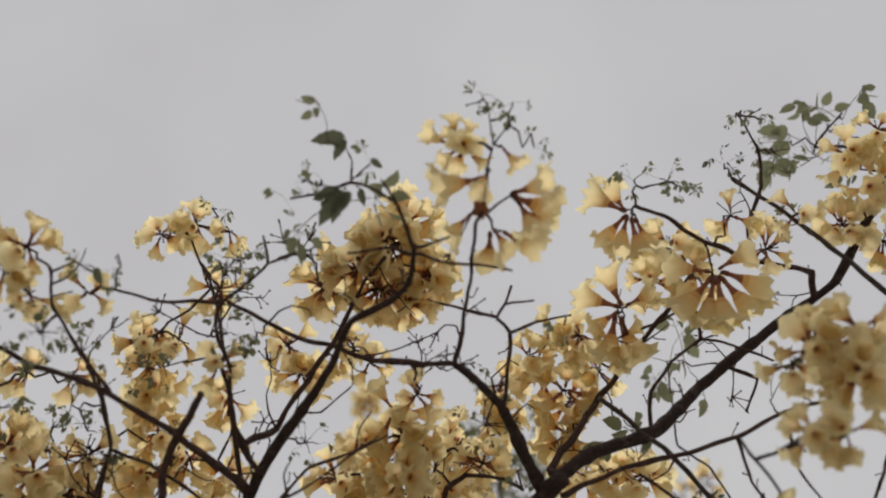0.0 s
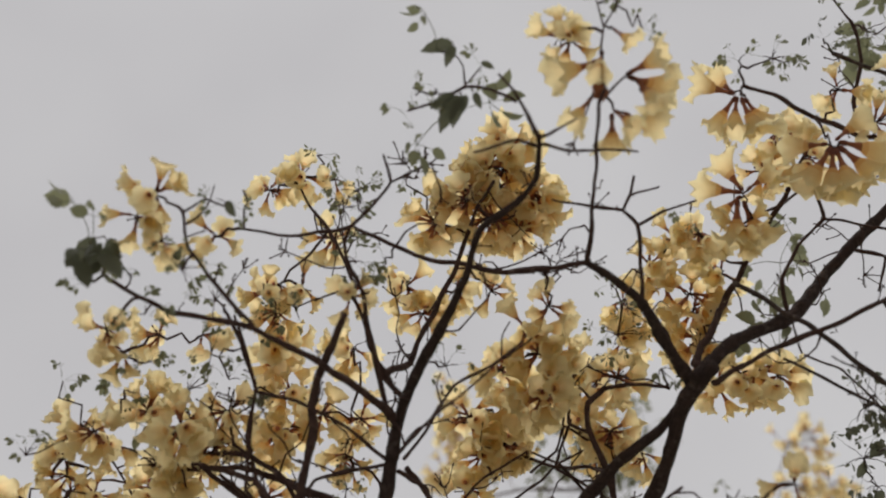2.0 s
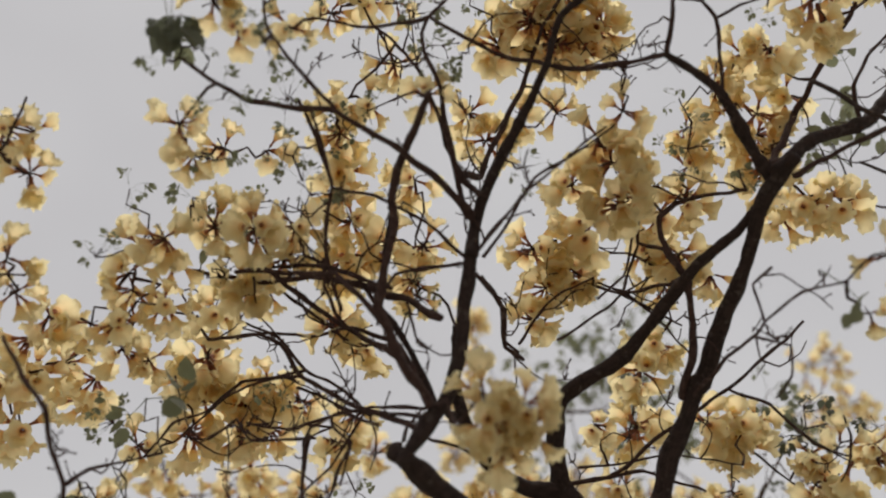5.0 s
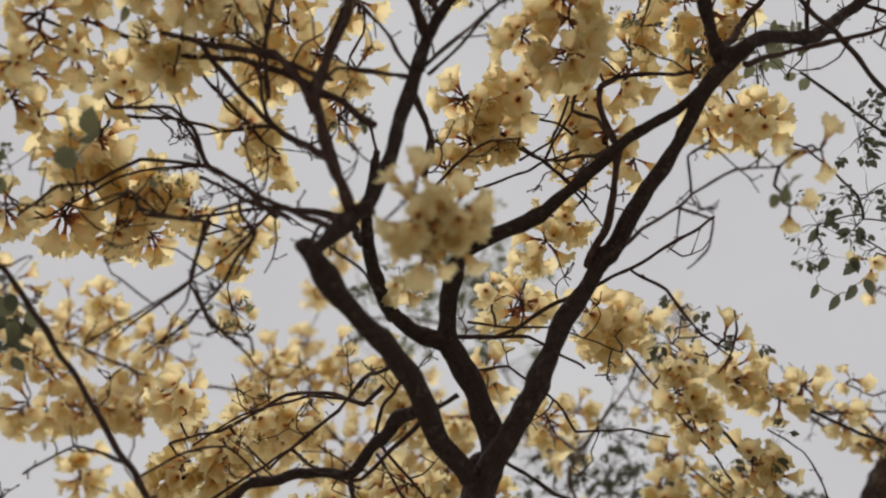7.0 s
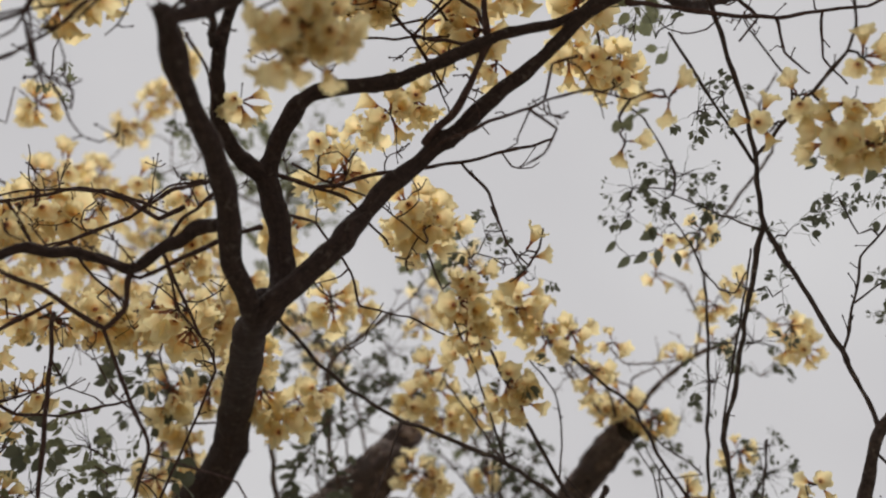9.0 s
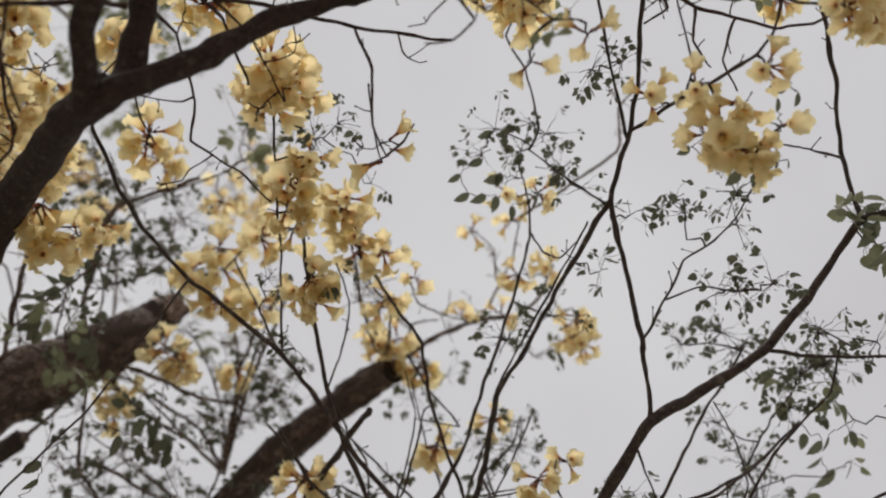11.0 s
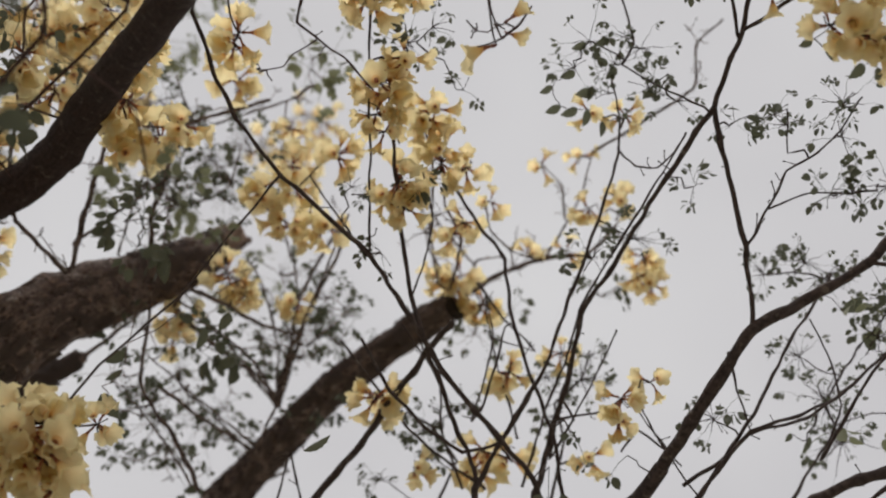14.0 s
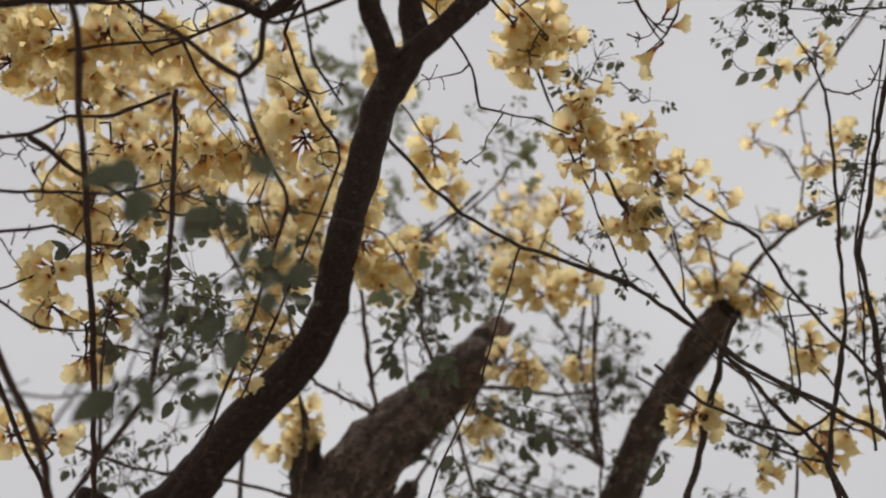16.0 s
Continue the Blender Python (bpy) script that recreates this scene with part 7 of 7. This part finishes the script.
hanging_leaf(M, "dark", -1.163, 1.462, 2.990, -1.210, 1.478, 2.940)
hanging_leaf(M, "dark", -1.133, 1.484, 3.007, -1.145, 1.547, 2.966)
hanging_leaf(R, "dark", 0.526, 3.078, 2.868, 0.566, 3.088, 2.833)
hanging_leaf(R, "dark", 0.572, 3.090, 2.827, 0.603, 3.109, 2.786)
hanging_leaf(R, "dark", 0.683, 3.048, 2.789, 0.663, 3.093, 2.759)
hanging_leaf(R, "dark", 0.534, 3.159, 2.781, 0.556, 3.210, 2.709)
broad_leaf(R, 0.278, 2.598, 3.491, 0.250, 2.618, 3.469)
broad_leaf(R, 0.315, 2.626, 3.461, 0.280, 2.648, 3.441)
broad_leaf(R, 0.321, 2.553, 3.522, 0.288, 2.573, 3.504)
broad_leaf(R, 0.381, 2.569, 3.495, 0.339, 2.588, 3.481)
broad_leaf(R, 0.361, 2.619, 3.471, 0.326, 2.643, 3.449)
broad_leaf(R, 0.385, 2.608, 3.470, 0.386, 2.636, 3.431)
broad_leaf(R, 0.439, 2.627, 3.478, 0.445, 2.650, 3.441)
broad_leaf(R, 0.390, 2.507, 3.538, 0.353, 2.502, 3.541)
broad_leaf(R, 0.412, 2.501, 3.534, 0.394, 2.528, 3.504)
broad_leaf(R, 0.373, 2.561, 3.505, 0.374, 2.584, 3.470)
broad_leaf(R, 0.366, 2.455, 3.567, 0.336, 2.475, 3.548)
broad_leaf(R, 0.319, 2.487, 3.559, 0.286, 2.507, 3.540)
broad_leaf(R, 0.492, 2.416, 3.398, 0.509, 2.414, 3.377)
broad_leaf(R, 0.507, 2.517, 3.513, 0.503, 2.530, 3.488)
broad_leaf(R, 0.569, 2.095, 3.114, 0.545, 2.111, 3.095)
broad_leaf(R, 0.599, 2.096, 3.101, 0.615, 2.101, 3.075)
broad_leaf(R, 0.667, 2.080, 3.066, 0.645, 2.106, 3.038)
broad_leaf(R, 0.693, 2.072, 3.062, 0.697, 2.089, 3.031)
broad_leaf(R, 0.689, 1.918, 3.158, 0.649, 1.933, 3.145)
broad_leaf(R, 0.686, 1.960, 3.125, 0.674, 1.934, 3.134)
broad_leaf(R, 0.710, 1.914, 3.142, 0.704, 1.932, 3.114)
broad_leaf(R, 0.710, 2.024, 3.055, 0.707, 2.030, 3.035)
broad_leaf(R, 0.729, 2.013, 3.056, 0.729, 2.021, 3.033)
broad_leaf(R, 1.094, 2.155, 3.239, 1.125, 2.119, 3.238)
broad_leaf(R, 1.101, 2.171, 3.223, 1.133, 2.177, 3.189)
broad_leaf(R, 1.132, 2.152, 3.216, 1.098, 2.211, 3.167)
broad_leaf(R, 1.175, 2.191, 3.179, 1.144, 2.233, 3.142)
broad_leaf(R, 1.177, 2.146, 3.201, 1.163, 2.175, 3.167)
broad_leaf(R, 1.344, 2.602, 3.160, 1.330, 2.642, 3.117, 0.58)
broad_leaf(R, 1.377, 2.742, 3.088, 1.346, 2.777, 3.057, 0.58)
broad_leaf(R, 1.482, 2.856, 3.148, 1.451, 2.891, 3.117, 0.58)
broad_leaf(R, 1.523, 2.863, 3.126, 1.489, 2.917, 3.081, 0.58)
broad_leaf(R, 1.559, 2.831, 3.137, 1.552, 2.865, 3.097, 0.58)
broad_leaf(R, 1.330, 2.747, 3.103, 1.328, 2.774, 3.066, 0.58)
broad_leaf(R, 1.326, 2.672, 3.041, 1.321, 2.700, 3.005, 0.58)
broad_leaf(R, 1.184, 2.717, 3.202, 1.212, 2.663, 3.218, 0.58)
broad_leaf(R, 1.371, 2.641, 3.048, 1.392, 2.655, 3.012, 0.58)
broad_leaf(R, 1.154, 2.923, 2.928, 1.144, 2.955, 2.890, 0.58)
broad_leaf(R, 1.111, 2.939, 2.932, 1.097, 2.952, 2.911, 0.58)
broad_leaf(R, 1.185, 2.942, 3.209, 1.174, 2.958, 3.185, 0.58)
broad_leaf(R, 1.279, 2.742, 3.127, 1.237, 2.730, 3.138, 0.58)
broad_leaf(R, 1.244, 2.625, 3.209, 1.231, 2.658, 3.172, 0.58)
broad_leaf(R, 1.268, 2.599, 3.220, 1.312, 2.587, 3.196, 0.58)
broad_leaf(P, -0.472, 3.287, 2.832, -0.506, 3.310, 2.807)
broad_leaf(P, -0.467, 3.316, 2.807, -0.490, 3.339, 2.779)
broad_leaf(P, -0.492, 3.373, 2.768, -0.438, 3.384, 2.729)
broad_leaf(P, -0.288, 3.135, 2.905, -0.296, 3.164, 2.868)
broad_leaf(P, -0.326, 3.180, 2.879, -0.327, 3.212, 2.837)
broad_leaf(P, -0.029, 3.287, 2.715, 0.015, 3.231, 2.732)
broad_leaf(M, 0.134, 1.076, 3.556, 0.080, 1.049, 3.536, 0.44)
broad_leaf(M, 0.133, 1.081, 3.553, 0.104, 1.094, 3.520, 0.44)
broad_leaf(M, 0.097, 1.144, 3.496, 0.039, 1.166, 3.446, 0.44)
broad_leaf(M, 0.104, 1.146, 3.489, 0.064, 1.172, 3.444, 0.44)
broad_leaf(M, 0.110, 1.149, 3.489, 0.090, 1.165, 3.458, 0.44)
broad_leaf(M, 0.120, 1.163, 3.512, 0.118, 1.185, 3.485, 0.44)
broad_leaf(M, 0.157, 1.132, 3.541, 0.174, 1.150, 3.522, 0.44)
broad_leaf(M, 0.092, 1.140, 3.497, 0.048, 1.125, 3.473, 0.44)
broad_leaf(M, -0.544, 0.931, 3.327, -0.605, 0.948, 3.281, 0.60)
broad_leaf(M, -0.522, 0.948, 3.327, -0.537, 0.991, 3.287, 0.60)
broad_leaf(M, -0.547, 0.945, 3.320, -0.585, 0.972, 3.278, 0.60)
broad_leaf(M, -0.320, 1.023, 3.361, -0.318, 1.047, 3.336, 0.60)
sprig(M, "mid", -0.470, 2.590, 2.575, 0.060, 7)
sprig(M, "mid", -0.520, 2.620, 2.610, 0.050, 5)
torn_end(P, 0.060, 0.105, -0.309, 3.843, 3.915, 0.044, -0.014, 0.064)
sawn_end(P, 0.049, 0.461, 3.600, 3.721, 0.079, -0.107, 0.037)
for tree in (M, P, R):
    tree.finish()
